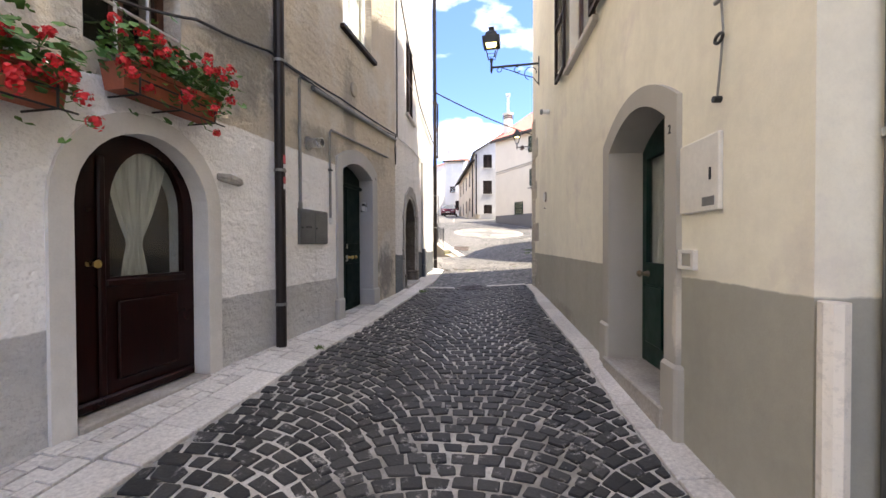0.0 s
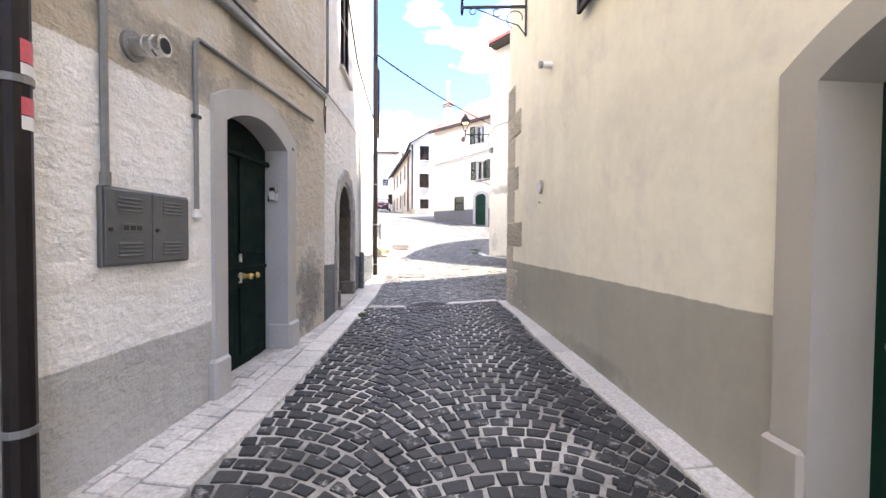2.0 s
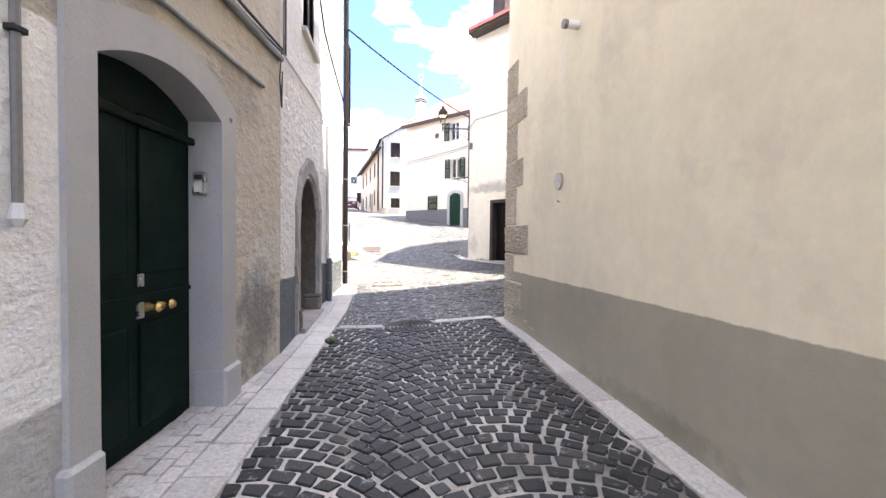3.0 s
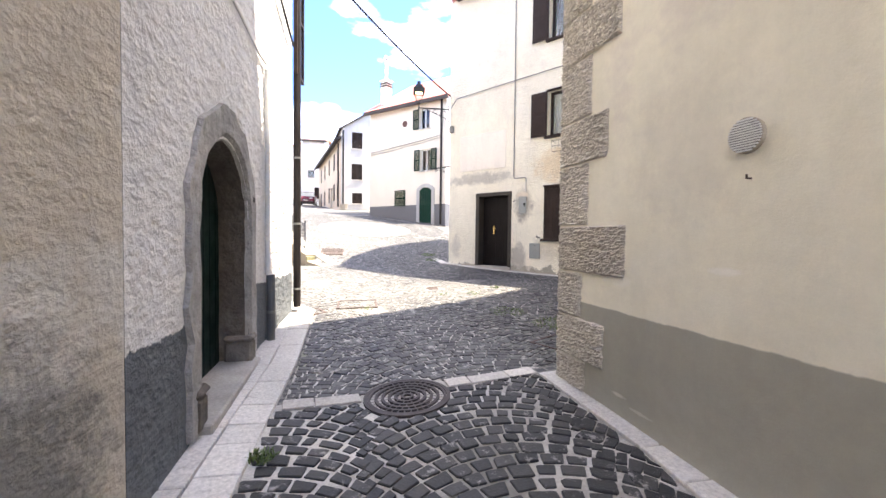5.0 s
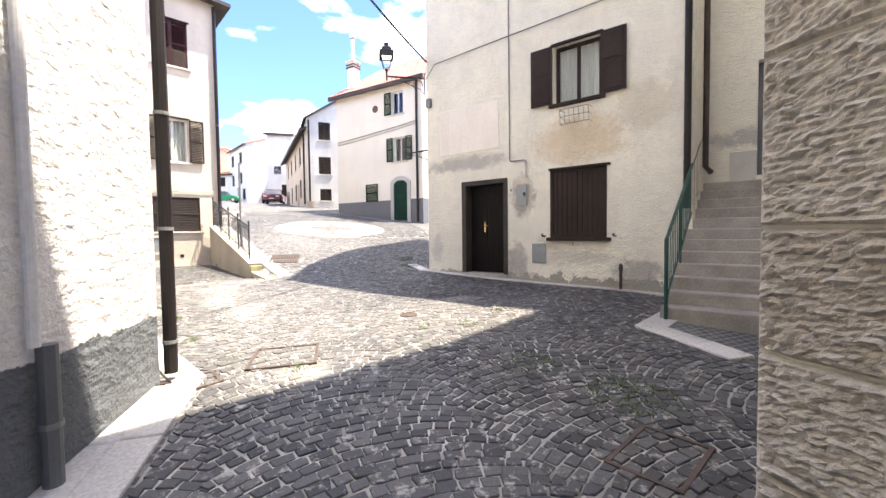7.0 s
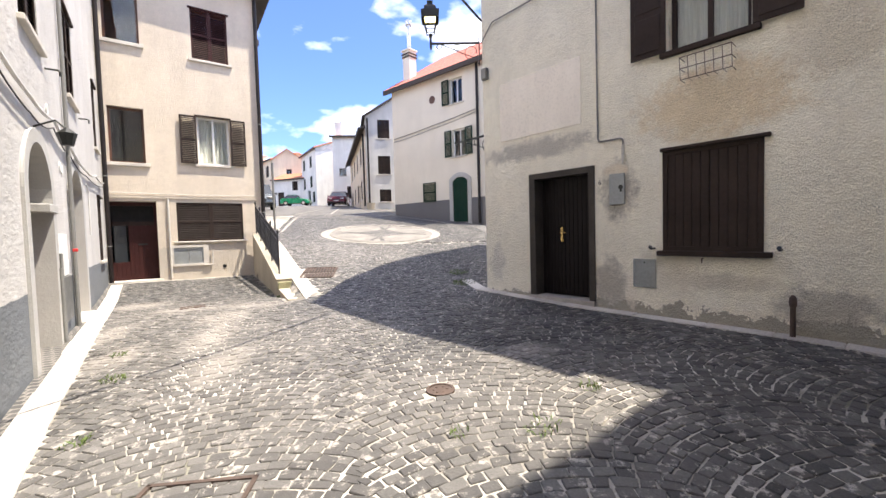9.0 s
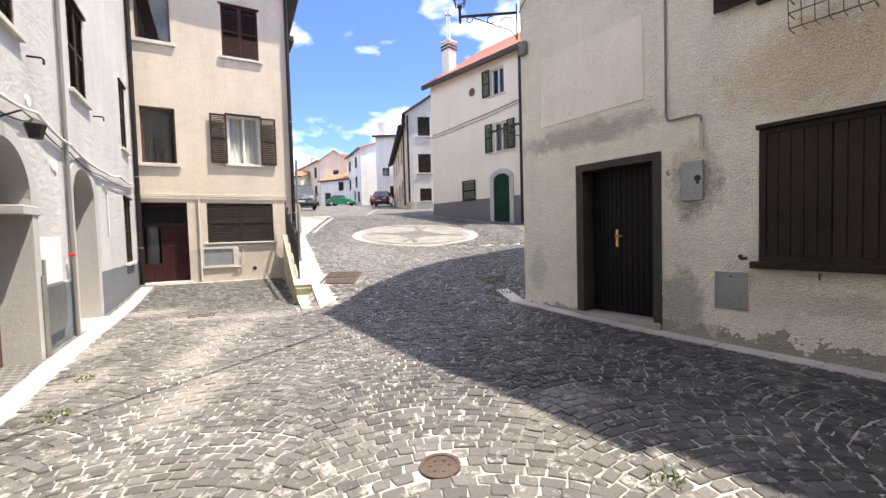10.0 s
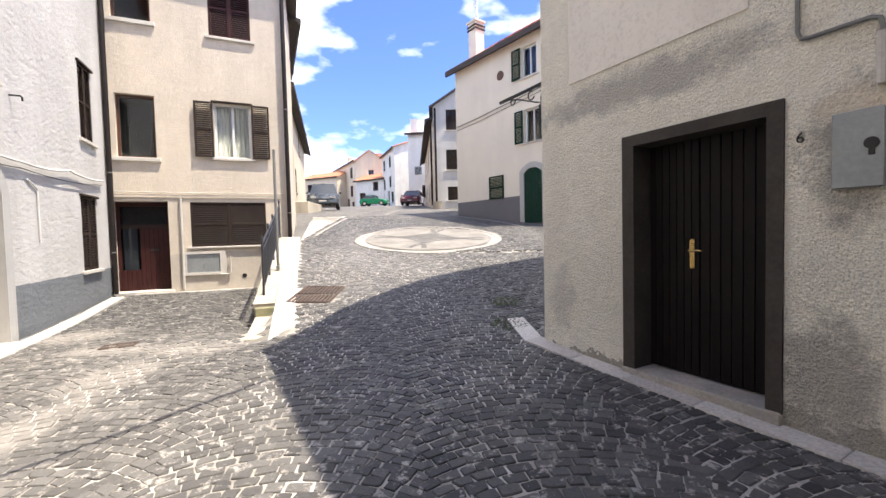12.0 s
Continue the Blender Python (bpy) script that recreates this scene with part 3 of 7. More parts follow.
def planked(bm, u0, u1, z0, z1, y0, y1, n):
    """A leaf of upright boards with grooves between them."""
    w = (u1 - u0) / n
    box(bm, u0, u1, y0 + 0.012, y1, z0, z1)
    for i in range(n):
        box(bm, u0 + i * w + 0.004, u0 + (i + 1) * w - 0.004, y0, y0 + 0.013, z0, z1, 0.003)
    return bm


def window(h, u0, u1, z0, z1, frame="wood", depth=0.12, sill=0.07, shutters="", colour="dark_brown", lights=2, curtain=False, pane="glass", lintel=0.0, sill_mat="sill", fw=0.06):
    """A window in an opening of h: frame, panes, sill and shutters (open, closed or louvred closed)."""
    bm = bmesh.new()
    sheet(bm, rect(u0, u1, z0, z1), [rect(u0 + fw + i * (u1 - u0 - fw) / lights, u0 + (i + 1) * (u1 - u0 - fw) / lights, z0 + fw, z1 - fw) for i in range(lights)], depth, depth + 0.06)
    w = part("window", bm, M[frame], h)
    for i in range(lights):
        a, b = u0 + fw + i * (u1 - u0 - fw) / lights, u0 + (i + 1) * (u1 - u0 - fw) / lights
        g = part("pane", box(bmesh.new(), a, b, depth + 0.025, depth + 0.033, z0 + fw, z1 - fw), M[pane], w)
        g.visible_shadow = False
    if curtain:
        bm = bmesh.new()
        k = 24
        vs = [[bm.verts.new((u0 + (u1 - u0) * i / k, depth + 0.1 + 0.02 * math.sin(i * 1.9), z)) for i in range(k + 1)] for z in (z0, z1)]
        for i in range(k):
            bm.faces.new((vs[0][i], vs[0][i + 1], vs[1][i + 1], vs[1][i]))
        part("curtain", bm, M["curtain"], w)
    part("backing", box(bmesh.new(), u0 - 0.05, u1 + 0.05, depth + 0.26, depth + 0.28, z0 - 0.05, z1 + 0.05), M["dark"], w)
    if sill:
        part("sill", box(bmesh.new(), u0 - 0.1, u1 + 0.1, -0.07, depth, z0 - sill, z0, 0.008), M[sill_mat], w)
    if lintel:
        part("lintel", box(bmesh.new(), u0 - 0.06, u1 + 0.06, -0.05, 0.02, z1, z1 + lintel, 0.006), M[colour], w)
    half = (u1 - u0) / 2
    if shutters == "open":
        for a, b in ((u0 - half - 0.02, u0 - 0.02), (u1 + 0.02, u1 + half + 0.02)):
            part("shutter", louvre(bmesh.new(), a, b, z0 + 0.01, z1 - 0.01, -0.09, -0.05), M[colour], w)
    if shutters == "panel":
        for a, b in ((u0 - half - 0.02, u0 - 0.02), (u1 + 0.02, u1 + half + 0.02)):
            bm = box(bmesh.new(), a, b, -0.075, -0.045, z0, z1)
            for c, d in ((z0 + 0.06, (z0 + z1) / 2 - 0.04), ((z0 + z1) / 2 + 0.04, z1 - 0.06)):
                box(bm, a + 0.06, b - 0.06, -0.085, -0.075, c, d, 0.006)
            part("shutter", bm, M[colour], w)
    if shutters == "closed":
        for a, b in ((u0, u0 + half - 0.004), (u0 + half + 0.004, u1)):
            part("shutter", louvre(bmesh.new(), a, b, z0, z1, 0.01, 0.05), M[colour], w)
    return w


def roof_slab(bm, pts, t=0.12):
    """A sloping slab on four or more points of its top."""
    hi = [bm.verts.new(p) for p in pts]
    lo = [bm.verts.new(Vector(p) - Vector((0, 0, t))) for p in pts]
    n = len(pts)
    bm.faces.new(hi)
    bm.faces.new(lo[::-1])
    for i in range(n):
        bm.faces.new((hi[i], hi[(i + 1) % n], lo[(i + 1) % n], lo[i]))
    return bm


def tile_rows(bm, corner, along, up, n, m, r=0.09):
    """Rounded tile rows running up a slope from its eave."""
    corner, along, up = Vector(corner), Vector(along), Vector(up)
    nor = along.cross(up).normalized()
    for i in range(n):
        for j in range(m):
            a = corner + along * (i + 0.5) / n + up * j / m + nor * 0.02
            b = corner + along * (i + 0.5) / n + up * (j + 1.05) / m - nor * 0.005
            side = along.normalized() * (along.length / n * 0.42)
            q = [[bm.verts.new(p + side * math.cos(t) + nor * r * math.sin(t)) for t in (math.pi, math.pi * 0.66, math.pi * 0.33, 0)] for p in (a, b)]
            for k in range(3):
                bm.faces.new((q[0][k], q[0][k + 1], q[1][k + 1], q[1][k]))
    return bm


def downpipe(h, u, z0, z1, r=0.05, mat="pipe_brown", y=-0.08, clips=(), foot=True):
    bm = tube(bmesh.new(), [(u, y, z0), (u, y, z1)], r, 12)
    p = part("downpipe", bm, M[mat], h)
    for z in clips:
        part("clip", tube(bmesh.new(), [(u, y, z - 0.015), (u, y, z + 0.015)], r + 0.008, 12), M["pipe_grey"], p)
    return p


def gable_house(a, b, depth, z0, ze, zr, wall, roof, label, wins=(), over=0.3, ridge="along", frame="wood", colour="dark_brown", chimney=None, door=None, plinth=None):
    """A whole house seen from afar: wins are (u, z, width, height, shutters)."""
    h = house(a, b, label)
    L = (Vector(b) - Vector(a)).length
    holes = [rect(u, u + w, z, z + hh) for u, z, w, hh, s in wins]
    if door:
        holes.append(rect(door[0], door[0] + door[2], door[1], door[1] + door[3]))
    if ridge == "across":
        outer = [(0, z0), (L, z0), (L, ze), (L / 2, zr), (0, ze)]
    else:
        outer = rect(0, L, z0, ze)
    part("wall", sheet(bmesh.new(), outer, holes, 0, 0.3), wall, h)
    bm = bmesh.new()
    box(bm, 0, 0.3, 0.3, depth, z0, ze)
    box(bm, L - 0.3, L, 0.3, depth, z0, ze)
    box(bm, 0, L, depth, depth + 0.3, z0, ze)
    if ridge == "along":
        for x in (0, L - 0.3):
            vs = [[bm.verts.new(p) for p in ((x + t, 0, ze), (x + t, depth + 0.3, ze), (x + t, depth / 2, zr))] for t in (0, 0.3)]
            bm.faces.new(vs[0])
            bm.faces.new(vs[1][::-1])
            for k in range(3):
                bm.faces.new((vs[0][k], vs[1][k], vs[1][(k + 1) % 3], vs[0][(k + 1) % 3]))
    part("side_wall", bm, wall, h)
    bm = bmesh.new()
    s = (zr - ze) / (depth / 2 if ridge == "along" else L / 2)
    if ridge == "along":
        for y, e in ((-over, 1), (depth + 0.3 + over, -1)):
            roof_slab(bm, [(-over, y, ze - over * s + 0.12), (L + over, y, ze - over * s + 0.12), (L + over, depth / 2 + 0.1 * e, zr + 0.14), (-over, depth / 2 + 0.1 * e, zr + 0.14)])
    else:
        for x, e in ((-over, 1), (L + over, -1)):
            roof_slab(bm, [(x, -over, ze - over * s + 0.12), (x, depth + over, ze - over * s + 0.12), (L / 2, depth + over, zr + 0.12), (L / 2, -over, zr + 0.12)])
    r = part("roof", bm, roof, h)
    if ridge == "along":
        bm = tile_rows(bmesh.new(), (-over, -over, ze - over * s + 0.13), (L + 2 * over, 0, 0), (0, depth / 2 + over, zr - ze + over * s), int((L + 2 * over) / 0.24), 12, 0.05)
        part("tiles", bm, roof, r)
        part("eave", box(bmesh.new(), -over, L + over, -over - 0.06, -over + 0.04, ze - over * s - 0.06, ze - over * s + 0.16), M["eave"], r)
    for u, z, w, hh, st in wins:
        window(h, u, u + w, z, z + hh, frame=frame, shutters=st, colour=colour, sill=0.06, fw=0.05)
    if door:
        part("door", planked(bmesh.new(), door[0], door[0] + door[2], door[1], door[1] + door[3], 0.15, 0.2, 6), M[colour], h)
    if chimney:
        u, y, w, top = chimney
        bm = box(bmesh.new(), u, u + w, y, y + w, ze - 0.3, top)
        box(bm, u - 0.06, u + w + 0.06, y - 0.06, y + w + 0.06, top, top + 0.08)
        part("chimney", bm, wall, h)
    return h


# ---- left side: the house with the arched brown door ----
h1 = house((-2.72, 0), (-0.97, 8.45), "tan and white rendered house with grey plinth and green door", "house")
bd_in, bd_out = arch(2.46, 3.52, 0.2, 1.76, 0.53), arch(2.33, 3.66, 0.2, 1.76, 0.665)
gd_in, gd_out = arch(6.09, 7.28, 0.3, 2.60, 0.17), arch(5.92, 7.50, 0.3, 2.74, 0.24)
W1 = rect(6.20, 7.34, 4.72, 6.2)
W0 = rect(2.55, 3.28, 2.78, 3.5)
part("wall", sheet(bmesh.new(), rect(-7, 8.60, -1.0, 10.4), [bd_in, gd_in, W1, W0], 0, 0.4), M["l1"], h1)
part("side_wall", mass(bmesh.new(), h1, [(-4.6, -6.8), (-9, -6), (-8, 8.6), (-1.5, 8.35)], -1, 10.4), M["l1"], h1)
bm = roof_slab(bmesh.new(), [(-7, -0.45, 10.35), (8.6, -0.45, 10.35), (8.6, 4, 12), (-7, 4, 12)])
part("roof", bm, M["tile_orange"], h1)
# arched brown door
door = part("door", ring(bmesh.new(), bd_out, arch(2.466, 3.514, 0.2, 1.76, 0.524), -0.025, 0.145), M["pale_trim"], h1, "pale grey rendered arched door surround")
bm = sheet(bmesh.new(), arch(2.40, 3.58, 0.36, 1.76, 0.60), [arch(2.80, 3.42, 1.28, 1.76, 0.43)], 0.13, 0.19)
part("door_leaf", bm, M["brown_door"], door, "dark red-brown wooden door leaf")
part("panel", box(bmesh.new(), 2.84, 3.34, 0.112, 0.13, 0.56, 1.12, 0.016), M["brown_door"], door)
part("stile", box(bmesh.new(), 2.71, 2.76, 0.105, 0.13, 0.42, 2.10, 0.010), M["brown_door"], door)
part("lock_rail", box(bmesh.new(), 2.76, 3.42, 0.108, 0.13, 1.215, 1.27, 0.012), M["brown_door"], door)
part("weather_bar", box(bmesh.new(), 2.50, 3.48, 0.085, 0.13, 0.42, 0.49, 0.015), M["brown_door"], door)
g = part("pane", sheet(bmesh.new(), arch(2.80, 3.42, 1.28, 1.76, 0.43), [], 0.155, 0.163), M["glass"], door)
g.visible_shadow = False
bm = bmesh.new()
rows = []
for j in range(17):
    t = j / 16
    wd = 0.05 + 0.30 * max(0.0, t - 0.28) ** 0.8 + 0.16 * max(0.0, 0.28 - t) ** 0.7
    rows.append([bm.verts.new((3.06 + wd * (k / 6 - 1), 0.215 + 0.012 * math.sin(k * 2.2 + 0.3 * j), 1.26 + 0.94 * t)) for k in range(13)])
for a, b in zip(rows, rows[1:]):
    for k in range(12):
        bm.faces.new((a[k], a[k + 1], b[k + 1], b[k]))
part("curtain", bm, M["curtain"], door)
part("backing", box(bmesh.new(), 2.4, 3.6, 0.38, 0.395, 0.3, 2.4), M["dark"], door)
part("knob", tube(bmesh.new(), [(2.66, 0.13, 1.38), (2.66, 0.08, 1.38), (2.66, 0.05, 1.38)], [0.02, 0.015, 0.028], 10), M["brass"], door)
part("threshold", box(bmesh.new(), 2.47, 3.51, -0.05, 0.2, 0.26, 0.41, 0.012), M["step"], door)
part("apron", box(bmesh.new(), 2.30, 3.70, -0.09, -0.02, 0.20, 0.335, 0.02), M["pale_trim"], door)
# green door
door = part("door", ring(bmesh.new(), gd_out, arch(6.096, 7.274, 0.3, 2.60, 0.164), -0.03, 0.23), M["grey_trim"], h1, "grey rendered door surround with segmental head")
leafs = part("door_leaf", sheet(bmesh.new(), arch(6.05, 7.32, 0.40, 2.60, 0.17), [], 0.22, 0.27), M["deep_green"], door, "dark green wooden door leaf")
for a, b, c, d in ((6.14, 6.62, 0.52, 1.18), (6.14, 6.62, 1.5, 2.5), (6.72, 7.24, 0.52, 1.18), (6.72, 7.24, 1.5, 2.5)):
    part("panel", box(bmesh.new(), a, b, 0.208, 0.22, c, d, 0.01), M["deep_green"], door)
part("transom", box(bmesh.new(), 6.08, 7.29, 0.17, 0.225, 2.42, 2.47, 0.008), M["deep_green"], door)
part("mid_rail", box(bmesh.new(), 6.05, 7.32, 0.205, 0.22, 1.34, 1.37), M["deep_green"], door)
for u in (6.93, 6.80):
    part("knob", tube(bmesh.new(), [(u, 0.22, 1.28), (u, 0.17, 1.28), (u, 0.14, 1.28), (u, 0.12, 1.28)], [0.03, 0.016, 0.034, 0.02], 10), M["brass"], door)
part("lock_plate", box(bmesh.new(), 6.70, 6.76, 0.205, 0.22, 1.22, 1.32, 0.003), M["steel"], door)
part("lock_plate", box(bmesh.new(), 6.70, 6.76, 0.205, 0.22, 1.42, 1.50, 0.003), M["steel"], door)
bm = box(bmesh.new(), 7.26, 7.54, -0.06, 0.2, 0.30, 0.72, 0.02)
part("foot_block", bm, M["grey_trim"], door)
bm = box(bmesh.new(), 5.88, 6.10, -0.06, 0.2, 0.30, 0.72, 0.02)
part("foot_block", bm, M["grey_trim"], door)
part("threshold", box(bmesh.new(), 6.08, 7.3, -0.05, 0.25, 0.28, 0.41, 0.01), M["step"], door)
# windows
window(h1, 6.20, 7.34, 4.72, 6.2, frame="white_plastic", sill_mat="dark_brown", shutters="", curtain=True)
w = window(h1, 2.55, 3.28, 2.78, 3.5, frame="wood", sill=0.0, depth=0.16)
for a, b in (((2.78, 0.03, 2.78), (2.78, 0.03, 3.5)), ((3.02, 0.03, 2.78), (3.02, 0.03, 3.5)), ((2.55, 0.03, 3.1), (3.28, 0.03, 3.1))):
    part("window_bar", tube(bmesh.new(), [a, b], 0.011, 6), M["pipe_white"], w)
p = downpipe(h1, 4.47, 0.37, 9.9, 0.055, y=-0.075, clips=(0.86, 1.94 + 0.35, 3.45))
for z0, z1, m in ((2.36, 2.45, "pink"), (2.31, 2.355, "white_plastic"), (2.15, 2.22, "pink"), (2.09, 2.145, "white_plastic")):
    bm = bmesh.new()
    vs = [[bm.verts.new((4.47 + 0.0575 * math.cos(a), -0.075 + 0.0575 * math.sin(a), z)) for a in np.linspace(-math.pi * 0.62, -math.pi * 0.04, 8)] for z in (z0, z1)]
    for k in range(7):
        bm.faces.new((vs[0][k], vs[0][k + 1], vs[1][k + 1], vs[1][k]))
    part("sticker", bm, M[m], p)
# conduits
bm = tube(bmesh.new(), [(4.96, -0.02, 1.95), (4.96, -0.02, 3.46), (5.0, -0.02, 3.50), (5.25, -0.02, 3.53)], 0.019, 8)
tube(bm, [(4.96, -0.02, 2.0), (4.96, -0.02, 1.93)], 0.026, 8)
part("conduit", bm, M["pipe_grey"], h1)
bm = tube(bmesh.new(), [(5.72, -0.02, 1.82), (5.72, -0.02, 3.03), (5.76, -0.02, 3.07), (8.1, -0.02, 3.17)], 0.017, 8)
cd = part("conduit", bm, M["pipe_grey"], h1)
part("clip", box(bmesh.new(), 5.69, 5.75, -0.045, 0.0, 2.50, 2.525, 0.004), M["black_metal"], cd)
part("end_cap", tube(bmesh.new(), [(5.72, -0.02, 1.86), (5.72, -0.02, 1.80), (5.72, -0.02, 1.77)], [0.022, 0.032, 0.015], 10), M["white_plastic"], cd)
bm = tube(bmesh.new(), [(5.25, -0.03, 3.46), (8.55, -0.03, 3.62)], 0.032, 8)
part("cable_duct", bm, M["pipe_grey"], h1)

# ---- left side: white house with the old stone arch ----
h2 = house((-0.97, 8.45), (-0.65, 11.25), "white roughcast house with dark plinth and old stone archway", "house")
rj = random.Random(2)
ar_in, ar_out = arch(0.90, 2.38, 0.3, 1.95, 0.66), arch(0.66, 2.62, 0.3, 1.98, 0.93)
S1 = rect(1.15, 2.0, 4.55, 6.3)
part("wall", sheet(bmesh.new(), rect(-0.03, 2.85, -1, 10.8), [ar_in, S1], 0, 0.45), M["l1b"], h2)
part("side_wall", mass(bmesh.new(), h2, [(-1.5, 8.6), (-8, 8.7), (-8, 13.5), (-1.2, 12.6), (-1.15, 11.3)], -1, 10.8), M["l1b"], h2)
def loft(bm, rows):
    """Bands between open outlines (from one foot over the crown to the other), each at its own depth."""
    vs = []
    for outline, y in rows:
        run = [outline[1]] + outline[2:] + [outline[0]]
        vs.append([bm.verts.new((u, y + rj.uniform(-0.004, 0.004), z)) for u, z in run])
    for p, q in zip(vs, vs[1:]):
        for i in range(len(p) - 1):
            bm.faces.new((p[i], p[i + 1], q[i + 1], q[i]))
    return bm


def worn(outline, amp, seed):
    """An outline eaten unevenly by weather."""
    return [(u + amp * noise.noise(Vector((u * 4, z * 4, seed))) + 0.4 * amp * noise.noise(Vector((u * 15, z * 15, seed))), z + (amp * noise.noise(Vector((u * 4, z * 4, seed + 7))) if z > 0.6 else 0)) for u, z in outline]


def old_arch(u0, u1, zs, rise):
    a = arch(u0, u1, 0.5, zs, rise, 36)
    side = [(u1, 0.5 + (zs - 0.5) * k / 12) for k in range(12)]
    other = [(u0, zs - (zs - 0.5) * k / 12) for k in range(1, 12)]
    return a[:2] + side + a[2:] + other


o_out, o_mid, o_lip, o_in = old_arch(0.68, 2.60, 1.97, 0.90), old_arch(0.70, 2.58, 1.97, 0.885), old_arch(0.875, 2.405, 1.95, 0.70), old_arch(0.93, 2.35, 1.95, 0.635)
w_out, w_lip, w_in = worn(o_out, 0.06, 1), worn(o_lip, 0.035, 3), worn(o_in, 0.03, 5)
door = part("door", loft(bmesh.new(), [(w_out, 0.03), (worn(o_mid, 0.06, 1), -0.035), (w_lip, -0.03), (w_in, 0.03)]), M["old_stone"], h2, "worn old cut-stone arch")
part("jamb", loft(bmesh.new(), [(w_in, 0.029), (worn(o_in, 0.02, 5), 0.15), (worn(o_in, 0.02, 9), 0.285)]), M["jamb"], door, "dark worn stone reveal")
part("door_leaf", planked(bmesh.new(), 0.85, 2.42, 0.52, 2.70, 0.27, 0.32, 9), M["deep_green"], door, "dark faded green board door")
part("threshold", box(bmesh.new(), 0.86, 2.45, -0.10, 0.28, 0.30, 0.545, 0.012), M["step"], door)
for u, v in ((2.31, 2.50), (0.78, 0.97)):
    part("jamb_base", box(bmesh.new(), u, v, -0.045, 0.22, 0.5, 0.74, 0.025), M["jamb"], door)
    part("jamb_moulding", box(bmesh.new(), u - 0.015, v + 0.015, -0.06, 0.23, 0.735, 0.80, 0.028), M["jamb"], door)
bm = tube(bmesh.new(), [(1.0, 0.27, 1.62), (1.0, 0.23, 1.62), (1.05, 0.23, 1.62)], 0.012, 8)
part("handle", bm, M["black_metal"], door)
window(h2, 1.15, 2.0, 4.55, 6.3, shutters="closed", colour="dark_brown")
h3 = house((-0.65, 11.25), (-0.33, 12.7), "narrow white rendered house end with dark plinth", "house")
part("wall", sheet(bmesh.new(), rect(-0.02, 1.62, -1, 10.8), [], 0, 0.45), M["l1b"], h3)
bm = roof_slab(bmesh.new(), [(-3, -0.35, 10.8), (1.9, -0.35, 10.8), (1.9, 3, 11.8), (-3, 3, 11.8)])
part("roof", bm, M["tile_orange"], h3)
downpipe(h3, 0.30, 0.52, 1.35, 0.05, mat="box_grey", y=-0.06, clips=(0.9,))
downpipe(h3, 0.24, 1.35, 3.75, 0.03, mat="pipe_white", y=-0.04)
downpipe(h3, 1.70, 0.72, 10.6, 0.055, y=-0.06, clips=(1.0, 2.0, 3.0))
window_box = part("shutter", louvre(bmesh.new(), 1.60, 2.12, 4.25, 6.0, -0.08, -0.04), M["dark_brown"], h3)

# ---- left side: long white house down to the cream one ----
h4 = house((-0.33, 12.75), (-5.10, 24.53), "long white rendered house with grey plinth and arched doorways", "house")
a1i, a1o = arch(3.62, 4.92, 0.5, 2.75, 0.62), arch(3.45, 5.10, 0.5, 2.75, 0.78)
a2i, a2o = arch(6.62, 7.92, 0.6, 2.95, 0.50), arch(6.42, 8.12, 0.6, 2.98, 0.66)
s0, s1, s2 = rect(3.9, 4.9, 4.70, 6.3), rect(7.0, 7.95, 4.72, 6.25), rect(11.05, 11.75, 4.55, 6.2)
s3 = rect(10.85, 11.7, 1.66, 3.28)
part("wall", sheet(bmesh.new(), rect(0, 12.70, -1, 10.2), [a1i, a2i, s0, s1, s2, s3], 0, 0.6), M["l2"], h4)
part("side_wall", mass(bmesh.new(), h4, [(-1.1, 12.8), (-9, 13.5), (-13, 22), (-5.9, 24.3)], -1, 10.2), M["l2"], h4)
for i, o, u0, u1, z0, zt in ((a1i, a1o, 3.6, 4.95, 0.68, 3.4), (a2i, a2o, 6.6, 7.95, 0.80, 3.5)):
    door = part("door", ring(bmesh.new(), o, [(u + (0.006 if u < (u0 + u1) / 2 else -0.006), z - (0.006 if z > 2.5 else 0)) for u, z in i], -0.035, 0.33), M["grey_trim"], h4, "grey rendered arched surround")
    part("door_leaf", planked(bmesh.new(), u0, u1, z0, zt, 0.31, 0.36, 10), M["wood"], door, "weathered brown board door standing in a deep porch")
    part("threshold", box(bmesh.new(), u0, u1, -0.12, 0.5, 0.5, z0, 0.01), M["sill"], door)
    if u0 < 5:
        part("impost", box(bmesh.new(), u1 - 0.30, u1 + 0.2, -0.05, 0.3, 2.55, 2.66, 0.01), M["grey_trim"], door)
for r_, st in ((s0, "closed"), (s1, "closed"), (s2, "closed"), (s3, "closed")):
    window(h4, r_[0][0], r_[1][0], r_[0][1], r_[2][1], shutters=st, colour="dark_brown", lintel=0.05)
downpipe(h4, 6.35, 0.75, 6.8, 0.03, mat="pipe_grey", y=-0.05)
downpipe(h4, 12.45, 0.95, 10.0, 0.06, y=-0.08, clips=(2.0, 4.0))
bm = roof_slab(bmesh.new(), [(0, -0.35, 10.2), (12.7, -0.35, 10.2), (12.7, 3, 11.4), (0, 3, 11.4)])
part("roof", bm, M["tile_orange"], h4)

# ---- cream house at the end of the lower yard ----
h5 = house((-5.08, 24.52), (-1.1, 26.15), "three-storey cream roughcast house with brown shutters", "house")
c1, c2, c3, c4 = rect(0.17, 1.03, 4.45, 6.08), rect(2.40, 3.32, 4.53, 6.05), rect(1.73, 3.62, 2.08, 3.30), rect(0.0, 1.22, 0.93, 3.32)
c0, c9 = rect(0.17, 1.03, 7.97, 9.5), rect(2.36, 3.40, 7.85, 9.43)
